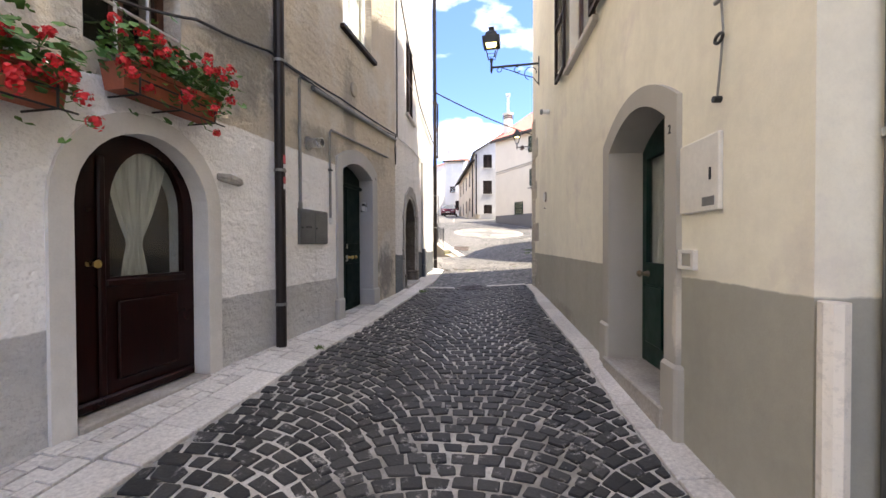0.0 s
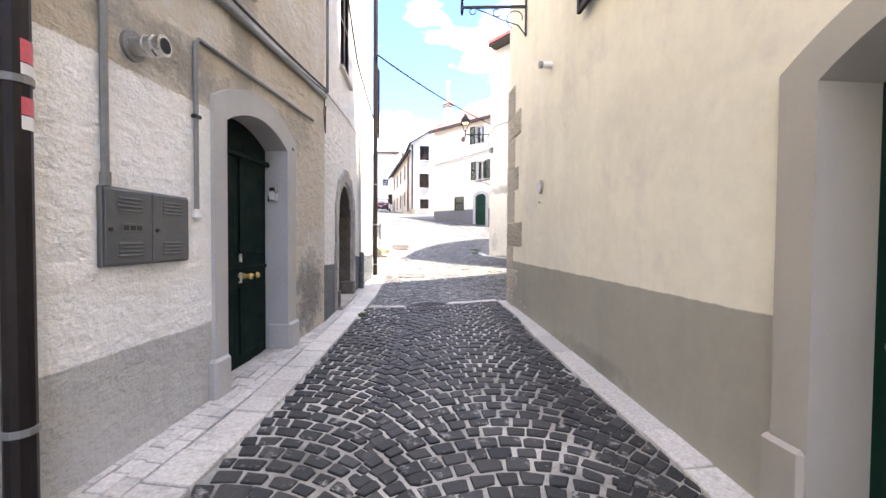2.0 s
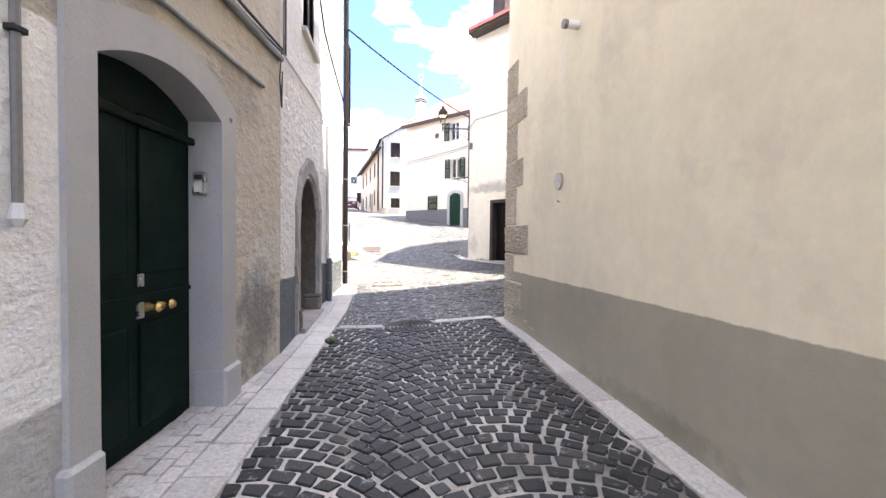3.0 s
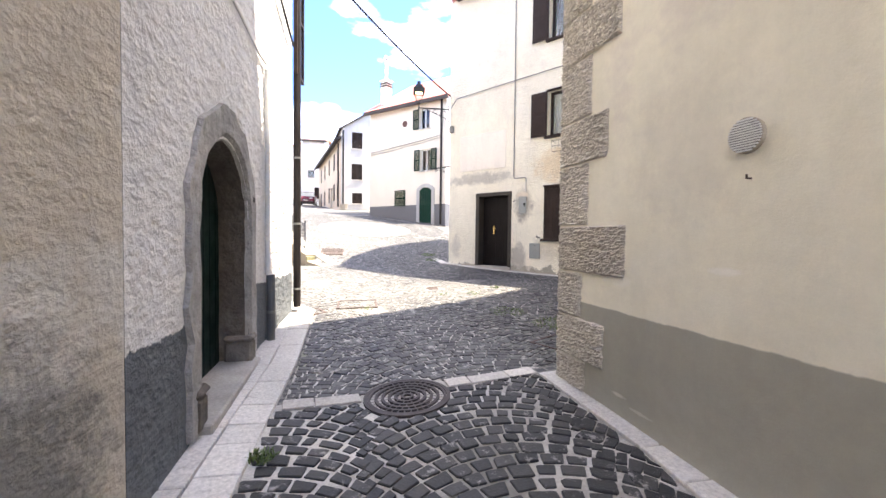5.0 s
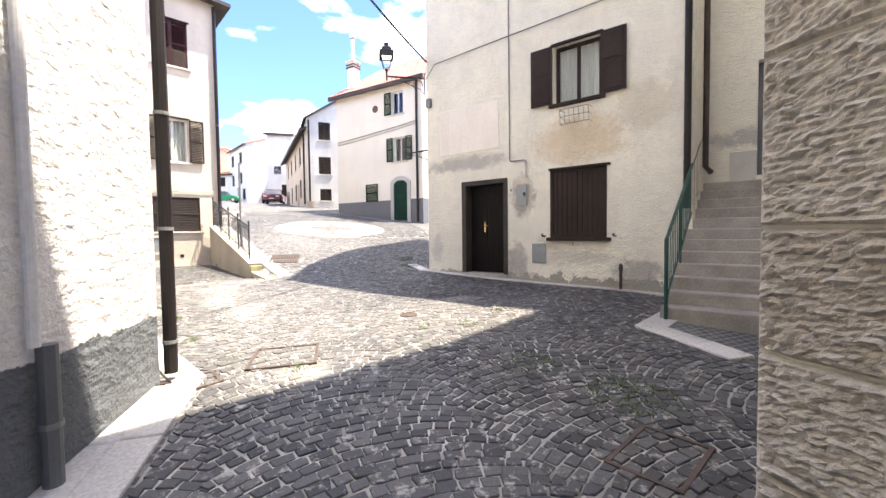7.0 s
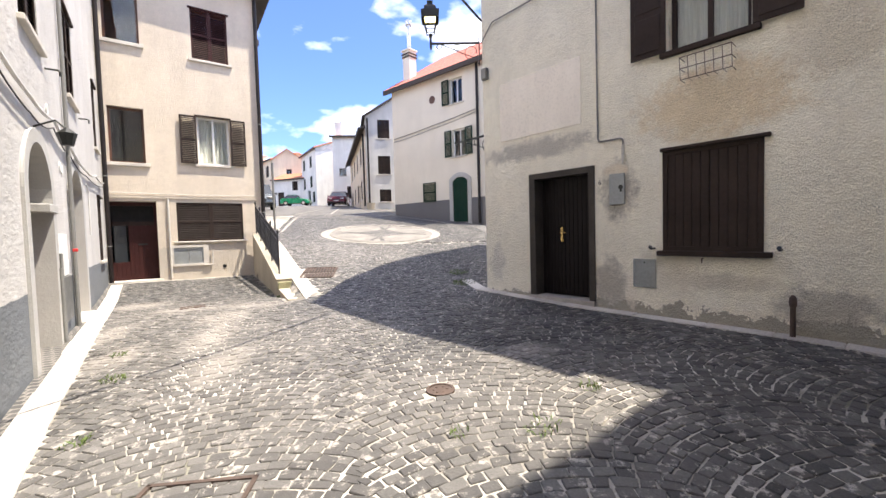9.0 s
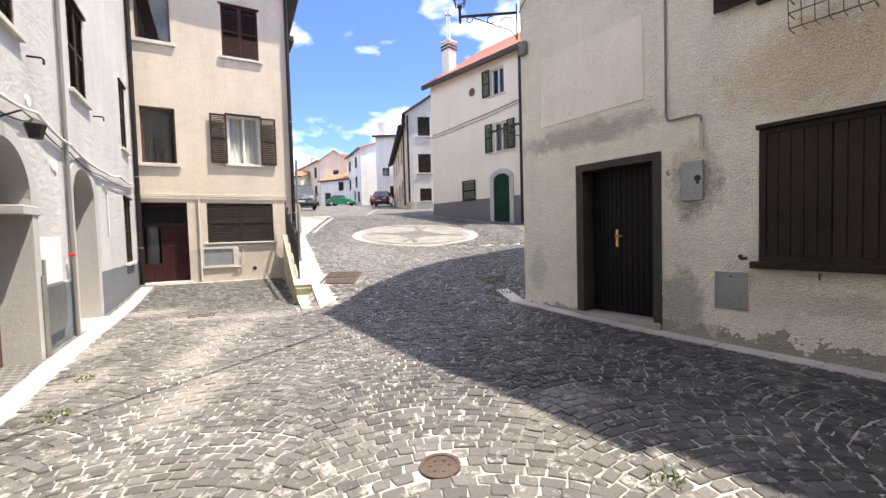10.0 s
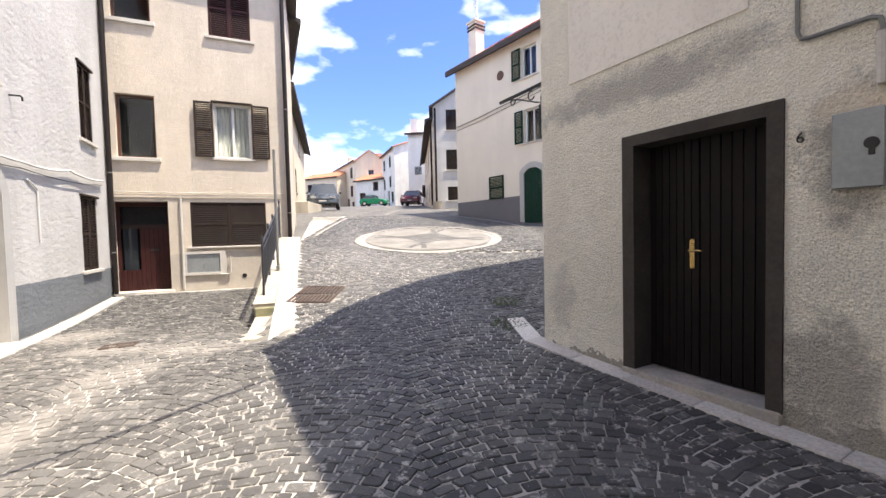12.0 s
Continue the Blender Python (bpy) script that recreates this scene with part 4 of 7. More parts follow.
part("wall", sheet(bmesh.new(), rect(-0.45, 4.30, -1, 10.6), [c0, c1, c2, c3, c4, c9], 0, 0.45), M["c"], h5)
bm = mass(bmesh.new(), h5, [(-1.24, 26.57), (-5.3, 24.95), (-9, 33), (-4.0, 34.2), (-2.1, 29.5)], -1, 10.6)
part("side_wall", bm, M["c"], h5)
bm = roof_slab(bmesh.new(), [(-0.6, -0.45, 10.75), (4.75, -0.45, 10.45), (5.2, 9, 10.5), (2, 9, 11.9), (-0.6, 3, 11.5)])
part("roof", bm, M["eave"], h5)
window(h5, *c0[0][:1], c0[1][0], c0[0][1], c0[2][1], lights=1, sill=0.1)
window(h5, c1[0][0], c1[1][0], c1[0][1], c1[2][1], lights=1, sill=0.1)
window(h5, c2[0][0], c2[1][0], c2[0][1], c2[2][1], frame="white_plastic", shutters="open", curtain=True, lintel=0.05)
window(h5, c9[0][0], c9[1][0], c9[0][1], c9[2][1], shutters="closed", colour="plum", lintel=0.05)
window(h5, c3[0][0], c3[1][0], c3[0][1], c3[2][1], shutters="closed", colour="dark_brown", sill=0.05)
door = part("door", sheet(bmesh.new(), rect(0.0, 1.22, 0.93, 3.32), [rect(0.08, 1.14, 0.95, 3.2)], 0.30, 0.36), M["plum"], h5, "plum-brown wooden double door")
part("door_leaf", planked(bmesh.new(), 0.50, 1.14, 0.95, 2.6, 0.30, 0.34, 6), M["plum"], door)
part("door_leaf", planked(bmesh.new(), 0.08, 0.50, 0.95, 1.5, 0.30, 0.34, 4), M["plum"], door)
part("pane", box(bmesh.new(), 0.14, 0.44, 0.31, 0.32, 1.5, 2.6), M["car_glass"], door)
part("transom", box(bmesh.new(), 0.08, 1.14, 0.28, 0.36, 2.6, 2.72), M["dark_brown"], door)
part("backing", box(bmesh.new(), 0.0, 1.22, 0.42, 0.44, 0.93, 3.32), M["dark"], door)
part("letter_plate", box(bmesh.new(), 0.72, 0.95, 0.285, 0.3, 2.0, 2.05, 0.003), M["black_metal"], door)
part("threshold", box(bmesh.new(), -0.05, 1.3, -0.1, 0.4, 0.80, 0.95, 0.01), M["sill"], door)
part("string_course", box(bmesh.new(), -0.45, 4.30, -0.03, 0.0, 3.42, 3.50), M["c"], h5)
downpipe(h5, 1.52, 0.95, 3.4, 0.03, mat="sill", y=-0.04)
downpipe(h5, 4.26, 1.1, 10.3, 0.06, y=-0.10, clips=(3, 6))
bm = sheet(bmesh.new(), rect(1.52, 2.55, 1.30, 1.95), [rect(1.60, 2.40, 1.37, 1.88)], -0.05, 0.0)
gbox = part("gas_niche", bm, M["sill"], h5)
part("niche_door", box(bmesh.new(), 1.60, 1.995, -0.02, -0.008, 1.37, 1.88), M["hatch"], gbox)
part("niche_door", box(bmesh.new(), 2.005, 2.40, -0.02, -0.008, 1.37, 1.88), M["hatch"], gbox)
part("pipe_loop", tube(bmesh.new(), [(2.4, -0.06, 1.30), (2.62, -0.06, 1.30), (2.66, -0.06, 1.34), (2.66, -0.06, 1.78)], 0.02, 8), M["sill"], gbox)
bm = bmesh.new()
tube(bm, [(3.0, -0.012, 1.22), (3.0, 0.0, 1.22)], 0.06, 16)
part("round_vent", bm, M["black_metal"], h5)

# ---- right side: cream house with the green door ----
h6 = house((2.09, 9.45), (1.43, 1.55), "tall cream rendered house with grey plinth and stone quoins", "house")
LR = (Vector((2.09, 9.45)) - Vector((1.43, 1.55))).length
rd_in, rd_out = arch(5.56, 6.74, 0.2, 2.36, 0.22), arch(5.38, 6.90, 0.2, 2.45, 0.27)
W6 = rect(3.75, 5.0, 3.95, 5.6)
part("wall", sheet(bmesh.new(), rect(0.0, LR, -1, 12.05), [rd_in, W6], 0, 0.45), M["r1"], h6)
part("side_wall", mass(bmesh.new(), h6, [(2.095, 9.45), (2.5, 9.3), (1.9, 1.9), (1.435, 1.55), (8.5, 1.9), (8.7, 12.2)], -1, 12.05), M["r1"], h6)
# Unseen raised block added to keep the opposite lane wall in shade.
part("attic_wall", mass(bmesh.new(), h6, [(2.0, 8.5), (1.45, 1.6), (8.5, 1.95), (8.5, 8.5)], 12.05, 12.85), M["r1"], h6)
bm = roof_slab(bmesh.new(), [(0.85, -0.25, 12.9), (LR + 0.3, -0.25, 12.9), (LR + 0.3, 4, 14.2), (0.85, 4, 14.2)])
# Roof edge out of view, its outline stretched to cast the ground shadow.
mass(bm, h6, [(1.9, 10.15), (1.9, 8.3), (9.4, 8.3), (9.4, 12.8), (8.85, 12.56), (6.8, 11.6), (4.1, 10.85)], 12.05, 12.15)
part("roof", bm, M["tile_orange"], h6)
door = part("door", ring(bmesh.new(), rd_out, arch(5.566, 6.734, 0.2, 2.36, 0.214), -0.035, 0.29), M["beige_trim"], h6, "grey-beige rendered door surround with segmental arch")
for u0, u1 in ((5.52, 6.145), (6.15, 6.78)):
    lf = sheet(bmesh.new(), [(u0, 0.40), (u1, 0.40), (u1, 2.40 + (0.18 if u0 < 6 else 0.0)), (u0 + 0.3, 2.53), (u0, 2.40 + (0.18 if u0 > 6 else 0.0))], [rect(u0 + 0.13, u1 - 0.13, 1.32, 2.28)], 0.28, 0.34)
    d = part("door_leaf", lf, M["green_door"], door, "dark green glazed door leaf")
    part("panel", box(bmesh.new(), u0 + 0.13, u1 - 0.13, 0.262, 0.28, 0.58, 1.12, 0.014), M["green_door"], door)
    g = part("pane", box(bmesh.new(), u0 + 0.12, u1 - 0.12, 0.30, 0.308, 1.30, 2.30), M["glass"], door)
    g.visible_shadow = False
    bm = bmesh.new()
    vs = [[bm.verts.new((u0 + 0.02 + (u1 - u0 - 0.04) * i / 24, 0.37 + 0.014 * math.sin(i * 1.5), z)) for i in range(25)] for z in (1.2, 2.5)]
    for i in range(24):
        bm.faces.new((vs[0][i], vs[0][i + 1], vs[1][i + 1], vs[1][i]))
    part("curtain", bm, M["curtain"], door)
for u in (5.70, 6.42):
    part("knob", tube(bmesh.new(), [(u, 0.28, 1.22), (u, 0.23, 1.22), (u, 0.2, 1.22), (u, 0.18, 1.22)], [0.03, 0.015, 0.034, 0.018], 10), M["old_brass"], door)
part("lock_plate", box(bmesh.new(), 6.18, 6.21, 0.27, 0.28, 1.20, 1.28, 0.003), M["steel"], door)
part("centre_bead", box(bmesh.new(), 6.125, 6.17, 0.262, 0.285, 0.42, 2.55, 0.005), M["green_door"], door)
part("backing", box(bmesh.new(), 5.5, 6.8, 0.43, 0.445, 0.2, 2.7), M["dark"], door)
for u in (5.34, 6.72):
    part("foot_block", box(bmesh.new(), u, u + 0.22, -0.06, 0.1, 0.15, 0.72, 0.02), M["beige_trim"], door)
part("threshold", box(bmesh.new(), 5.52, 6.78, -0.08, 0.4, 0.15, 0.40, 0.012), M["step"], door)
window(h6, 3.75, 5.0, 3.95, 5.6, shutters="open", colour="dark_brown")

# ---- right side: weathered house with door number 6 ----
h7 = house((4.46, 18.72), (6.1, 15.68), "weathered cream roughcast house with dark brown door and shutters", "house")
dd, dw, du, du2 = rect(1.10, 2.37, 0.90, 3.15), rect(3.42, 4.50, 1.80, 3.16), rect(3.48, 4.42, 4.55, 5.72), rect(3.48, 4.42, 7.1, 8.3)
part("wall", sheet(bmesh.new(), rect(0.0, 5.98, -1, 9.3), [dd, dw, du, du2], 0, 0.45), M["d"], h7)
part("side_wall", mass(bmesh.new(), h7, [(4.87, 18.94), (7.71, 13.69), (12, 15.8), (8.15, 22.3)], -1, 9.3), M["d"], h7)
bm = roof_slab(bmesh.new(), [(0.36, -0.53, 9.42), (3.7, -0.5, 9.42), (6.8, -0.13, 9.53), (6.8, 3.0, 10.5), (-1.2, 3.0, 10.5), (-0.64, 0.84, 9.84)])
roof_slab(bm, [(-1.2, 3.0, 10.5), (6.8, 3.0, 10.5), (6.8, 6.0, 9.36), (-1.7, 6.0, 9.36)])
part("roof", bm, M["tile_red"], h7)
part("eave_board", box(bmesh.new(), 0.3, 6.0, -0.46, -0.001, 9.22, 9.28, 0.01), M["eave"], h7)
bm = box(bmesh.new(), 1.0, 1.55, 0.1, 0.65, 9.3, 10.9)
box(bm, 0.94, 1.61, 0.04, 0.71, 10.9, 10.98, 0.01)
part("chimney", bm, M["eave"], h7, "dark soot-stained chimney")
bm = bmesh.new()
q = [bm.verts.new(p) for p in ((0.0, 0.0, 9.28), (0.0, 5.6, 9.28), (0.0, 2.95, 10.36))]
r_ = [bm.verts.new(v.co + Vector((0.3, 0, 0))) for v in q]
bm.faces.new(q)
bm.faces.new(r_[::-1])
for k in range(3):
    bm.faces.new((q[k], r_[k], r_[(k + 1) % 3], q[(k + 1) % 3]))
part("gable", bm, M["d"], h7)
door = part("door", sheet(bmesh.new(), rect(1.10, 2.37, 0.90, 3.15), [rect(1.22, 2.27, 0.88 + 0.05, 3.05)], -0.025, 0.30), M["frame_dark"], h7, "dark grey-brown painted door frame")
for a, b in ((1.22, 1.682), (1.688, 2.27)):
    part("door_leaf", planked(bmesh.new(), a, b, 0.97, 3.05, 0.22, 0.27, 7), M["door_dark"], door, "dark brown grooved door leaf")
bm = box(bmesh.new(), 1.60, 1.645, 0.208, 0.22, 1.92, 2.18, 0.004)
hd = part("handle", bm, M["brass"], door, "brass lever handle plate")
tube(bm := bmesh.new(), [(1.622, 0.21, 2.08), (1.622, 0.165, 2.08), (1.73, 0.165, 2.08)], 0.009, 8)
part("lever", bm, M["brass"], door)
part("backing", box(bmesh.new(), 1.1, 2.37, 0.31, 0.33, 0.9, 3.15), M["dark"], door)
part("threshold", box(bmesh.new(), 1.10, 2.37, -0.05, 0.3, 0.80, 0.955, 0.01), M["step"], door)
w = part("window", sheet(bmesh.new(), rect(3.40, 4.55, 1.80, 3.20), [rect(3.46, 4.49, 1.86, 3.14)], -0.02, 0.08), M["dark_brown"], h7)
for a, b in ((3.46, 3.972), (3.978, 4.49)):
    part("shutter", planked(bmesh.new(), a, b, 1.86, 3.14, -0.005, 0.04, 5), M["dark_brown"], w)
part("lintel", box(bmesh.new(), 3.38, 4.62, -0.07, 0.0, 3.19, 3.235, 0.006), M["dark_brown"], w)
part("sill", box(bmesh.new(), 3.34, 4.64, -0.10, 0.0, 1.73, 1.80, 0.008), M["dark_brown"], w)
for u in (3.28, 4.72):
    bm = tube(bmesh.new(), [(u, 0, 1.83), (u, -0.12, 1.83), (u, -0.16, 1.86)], [0.016, 0.016, 0.026], 8)
    part("shutter_holder", bm, M["black_metal"], w)
window(h7, 3.48, 4.42, 4.55, 5.72, frame="dark_brown", shutters="panel", colour="dark_brown", curtain=True, sill_mat="dark_brown", lintel=0.05)
window(h7, 3.48, 4.42, 7.1, 8.3, frame="dark_brown", shutters="panel", colour="dark_brown", sill_mat="dark_brown", lintel=0.05)
part("smooth_patch", box(bmesh.new(), 0.44, 2.15, -0.012, 0.0, 3.86, 4.95, 0.004), M["smooth_cream"], h7)
downpipe(h7, 5.90, 2.3, 9.2, 0.055, y=-0.07)

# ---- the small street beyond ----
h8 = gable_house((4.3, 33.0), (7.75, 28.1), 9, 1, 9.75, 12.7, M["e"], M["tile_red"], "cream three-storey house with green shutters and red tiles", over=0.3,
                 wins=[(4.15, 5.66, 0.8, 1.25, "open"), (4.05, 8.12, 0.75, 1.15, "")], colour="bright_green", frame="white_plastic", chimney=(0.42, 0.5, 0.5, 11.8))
part("shutter", louvre(bmesh.new(), 3.62, 4.05, 8.12, 9.27, -0.09, -0.05), M["bright_green"], h8)
part("shutter", louvre(bmesh.new(), 2.18, 3.02, 3.66, 4.6, -0.05, -0.01), M["bright_green"], h8)
door = part("door", ring(bmesh.new(), arch(3.92, 5.22, 2.3, 4.6, 0.3), arch(4.12, 5.02, 2.3, 4.5, 0.2), -0.05, 0.05), M["grey_trim"], h8)
part("door_leaf", planked(bmesh.new(), 4.12, 5.02, 2.6, 4.68, -0.01, 0.0, 6), M["bright_green"], door)
for z in (11.45, 11.6):
    part("chimney_band", box(bmesh.new(), 0.37, 0.97, 0.45, 1.05, z, z + 0.07, 0.01), M["eave"], h8)
bm = tube(bmesh.new(), [(0.67, 0.75, 11.85), (0.67, 0.75, 13.3)], 0.10, 10)
tube(bm, [(0.67, 0.75, 13.2), (0.67, 0.75, 13.45)], 0.17, 10)
part("flue", bm, M["steel"], h8)
bm = tube(bmesh.new(), [(2.93, -0.02, 8.6), (2.93, 0.0, 8.6)], 0.19, 16)
part("round_vent", bm, M["wood"], h8)
downpipe(h8, 5.7, 2.5, 9.6, 0.06, y=-0.08)
h9 = gable_house((3.25, 40.5), (9.0, 40.5), 11.5, 2, 10.45, 12.3, M["f"], M["eave"], "grey-white rendered house with brown shuttered windows", over=0.25,
                 wins=[(0.83, 8.92, 0.85, 1.32, "closed"), (0.80, 6.38, 0.88, 1.3, "closed"), (0.86, 4.42, 0.82, 0.88, "closed")], ridge="across")
downpipe(h9, 0.12, 4.0, 10.3, 0.07, y=-0.1)
h10 = gable_house((0.45, 60), (3.1, 59.6), 14, 3, 13.4, 15.0, M["far_white"], M["tile_orange"], "pale grey house with an orange tiled roof", wins=[(0.7, 8.9, 0.8, 0.9, ""), (1.5, 6.3, 0.9, 1.4, "closed")], chimney=(0.2, 0.8, 0.8, 15.2))
h11 = gable_house((-4.9, 80), (-2.2, 72), 8, 4, 14.6, 16, M["far_white"], M["tile_orange"], "white house with green shutters and a grey plinth", colour="bright_green",
                  wins=[(1.0, 12.2, 1.2, 1.6, "closed"), (5.0, 12.2, 1.2, 1.6, "closed"), (1.0, 9.3, 1.2, 1.6, "closed"), (5.0, 9.3, 1.2, 1.6, "closed"), (6.2, 7.0, 1.2, 1.5, "closed")], door=(3.6, 6.6, 1.3, 2.3))
h12 = gable_house((-10.1, 85), (-5.2, 85), 14, 4, 15.1, 16.8, M["far_cream"], M["tile_orange"], "cream gabled house far up the street", wins=[(2.2, 12.6, 0.9, 0.9, "")], ridge="across")
h20 = gable_house((2.35, 57), (3.2, 41.0), 6, 2, 9.7, 11.0, M["far_cream"], M["eave"], "cream house with brown shutters seen along its front", over=0.45,
                  wins=[(u, z, 0.9, 1.5, "closed") for u in (2.0, 5.2, 8.6, 12.0, 14.2) for z in (4.9, 7.6)], door=(10.2, 4.0, 1.1, 2.2))
downpipe(h20, 15.4, 4.2, 9.5, 0.06, y=-0.08)
h13 = gable_house((-16.5, 97), (-10.2, 85.2), 9, 4, 15.2, 16.6, M["far_cream"], M["tile_orange"], "cream row house with brown shutters", wins=[(2.0, 12.4, 1.3, 1.9, "closed"), (6.0, 12.4, 1.3, 1.9, "closed"), (10.5, 12.4, 1.3, 1.9, "closed"), (2.0, 9.2, 1.3, 1.9, "closed"), (6.0, 9.2, 1.3, 1.9, "closed"), (10.5, 9.2, 1.3, 1.9, "closed"), (2.4, 6.6, 1.3, 1.6, "closed"), (5.4, 6.6, 1.3, 1.6, "closed"), (11.2, 6.6, 1.2, 1.6, "closed")], door=(8.2, 6.6, 1.4, 2.4), chimney=(4.0, 1.5, 0.7, 17.2))
h14 = gable_house((-9.6, 82), (-4.3, 79), 6, 4, 11.2, 12.4, M["far_white"], M["tile_orange"], "low white house with a tiled roof", wins=[(3.6, 9.4, 1.0, 1.4, "closed")], door=(0.8, 7.0, 1.2, 2.2), chimney=None)
h15 = gable_house((-9.6, 55), (-13.5, 66), 10, 3, 12.4, 14, M["far_cream"], M["tile_orange"], "tall pale house beside the street", wins=[(2.5, 10, 1.1, 1.6, "closed"), (7.0, 10, 1.1, 1.6, "closed"), (4.5, 6.3, 1.1, 1.8, "closed")])
h16 = gable_house((-22, 92), (-14, 88), 8, 4, 12.9, 14.4, M["far_cream"], M["tile_orange"], "low cream house with a tiled roof", wins=[(2.0, 10.5, 1.1, 1.4, "closed"), (5.0, 10.5, 1.1, 1.4, "closed")])

# ---- unseen walls behind and beside the camera that close the place and block sun ----
def closing(name, pts, z1, mat, label):
    bm = bmesh.new()
    e = new(name)
    mass(bm, e, pts, -1.5, z1)
    bpy.data.objects.remove(e)
    return tagged(part(name, bm, mat), label, "wall", kind="structure")


closing("wall_south", [(-7, -16.4), (9, -16.4), (9, -16), (-7, -16)], 7, M["r1"], "plain cream wall closing the lane")
# Two added blocks, heights chosen so sun reaches only the upper lane wall.
closing("wall_south_east", [(1.75, -3.2), (8.5, -3.2), (8.5, 0.9), (1.75, 0.9)], 12.8, M["r1"], "unseen plain cream block added to shade the lane wall")
closing("wall_south_attic", [(2.6, -3.2), (8.5, -3.2), (8.5, 0.89), (2.6, 0.89)], 16.0, M["r1"], "unseen plain cream set-back block added to stop sun over the alley")
closing("wall_east", [(8.55, 1.95), (9, 1.95), (9, 0.6), (8.55, 0.6)], 11.8, M["r1"], "plain wall closing the side alley")
closing("wall_stairs_south", [(3.2, 9.95), (5.2, 10.75), (9, 12.36), (9, 12.2)], 10, M["r1"], "plain cream wall beside the stairs")
h19 = house((8.35, 14.05), (10.2, 10.6), "cream rendered house above the stairs with a grey door", "house")
part("wall", sheet(bmesh.new(), rect(-1.2, 4.6, -1, 12.5), [rect(0.85, 1.8, 2.9, 4.95)], 0, 0.4), M["d"], h19)
door = part("door", planked(bmesh.new(), 0.85, 1.8, 2.9, 4.95, 0.2, 0.25, 5), M["box_grey"], h19)
part("jamb_block", box(bmesh.new(), 0.45, 0.85, -0.03, 0.1, 2.7, 3.35, 0.01), M["sill"], door)
part("wall_end", box(bmesh.new(), -1.2, 4.6, 0.41, 2.0, -1, 12.5), M["d"], h19)

# ---- outdoor stairs with a green rail ----
st = thing("outdoor_stairs", frame_of((5.52, 12.50), (5.99, 11.62)), "worn stone outdoor stairs rising between two houses", "stairs")
for i in range(13):
    part("step", box(bmesh.new(), -0.10, 1.55, 0.29 * i, 0.29 * i + 4.2 - 0.29 * i, 0.55 + 0.175 * i, 0.74 + 0.175 * (i + 1) - 0.02, 0.012), M["step"], st)
rail = thing("stair_rail", frame_of((5.52, 12.50), (5.99, 11.62)), "green painted metal stair rail with upright bars", "railing")
bm = tube(bmesh.new(), [(-0.02, -0.05, 0.74), (-0.02, -0.05, 1.82)], 0.025, 8)
part("newel", bm, M["green_metal"], rail)
bm = tube(bmesh.new(), [(-0.02, -0.05, 1.80), (-0.02, 3.4, 3.87)], 0.024, 8)
part("handrail", bm, M["green_metal"], rail)
part("bottom_rail", tube(bmesh.new(), [(-0.02, -0.05, 0.98), (-0.02, 3.4, 3.05)], 0.012, 6), M["green_metal"], rail)
for i in range(1, 26):
    y = -0.05 + i * 0.13
    part("bar", tube(bmesh.new(), [(-0.02, y, 0.98 + (y + 0.05) * 0.6), (-0.02, y, 1.80 + (y + 0.05) * 0.6)], 0.008, 6), M["green_metal"], rail)
for i in (8, 17, 25):
    y = -0.05 + i * 0.13
    part("post", tube(bmesh.new(), [(-0.02, y, 0.80 + (y + 0.05) * 0.6), (-0.02, y, 1.80 + (y + 0.05) * 0.6)], 0.018, 6), M["green_metal"], rail)

# ---- ramp wall with iron railing between yard and street ----
RAMP = frame_of((0.07, 20.8), (-1.458, 25.88))
RAMP_L = 5.25
ramp_top = lambda u: 1.13 + 0.215 * u
rp = thing("ramp_wall", RAMP, "low sloping concrete wall with stone kerb between yard and street", "wall")
part("wall", sheet(bmesh.new(), [(0.0, 0.3), (RAMP_L, 0.3), (RAMP_L, ramp_top(RAMP_L)), (0.0, ramp_top(0))], [], -0.335, 0.0), M["concrete"], rp)
part("coping", sheet(bmesh.new(), [(0.0, ramp_top(0)), (RAMP_L, ramp_top(RAMP_L)), (RAMP_L, ramp_top(RAMP_L) + 0.03), (-0.01, ramp_top(0) + 0.03)], [], -0.33, 0.012), M["concrete"], rp)
part("end_block", box(bmesh.new(), -0.05, 0.02, -0.33, -0.01, 0.9, 1.10, 0.015), M["moss_stone"], rp, "mossy stone end block")
part("ramp_foot", sheet(bmesh.new(), [(-1.32, 0.4), (0.0, 0.4), (0.0, 0.95), (-1.30, 0.86)], [], -0.335, -0.02), M["concrete"], rp)
stops = [-1.45, -0.75, -0.02, 0.85, 1.7, 2.5, 3.4, 4.3, RAMP_L]
for a, b in zip(stops, stops[1:]):
    za, zb = (ramp_top(u) + 0.02 if u >= -0.05 else 1.14 + 0.19 * u for u in (a, b))
    bm = sheet(bmesh.new(), [(a + 0.004, za - 0.7), (b - 0.004, zb - 0.7), (b - 0.004, zb), (a + 0.004, za)], [], -0.66, -0.34)
    part("kerb_stone", bm, M["slab"], rp)
rl = thing("yard_railing", RAMP, "dark iron railing with spiked posts on a sloping wall", "railing")
zr = lambda u: ramp_top(u) + 0.03
for off, r_ in ((0.93, 0.02), (0.12, 0.014), (0.80, 0.012)):
    part("rail", tube(bmesh.new(), [(0.42, -0.12, zr(0.42) + off), (RAMP_L - 0.05, -0.12, zr(RAMP_L - 0.05) + off)], r_, 6), M["rail_metal"], rl)
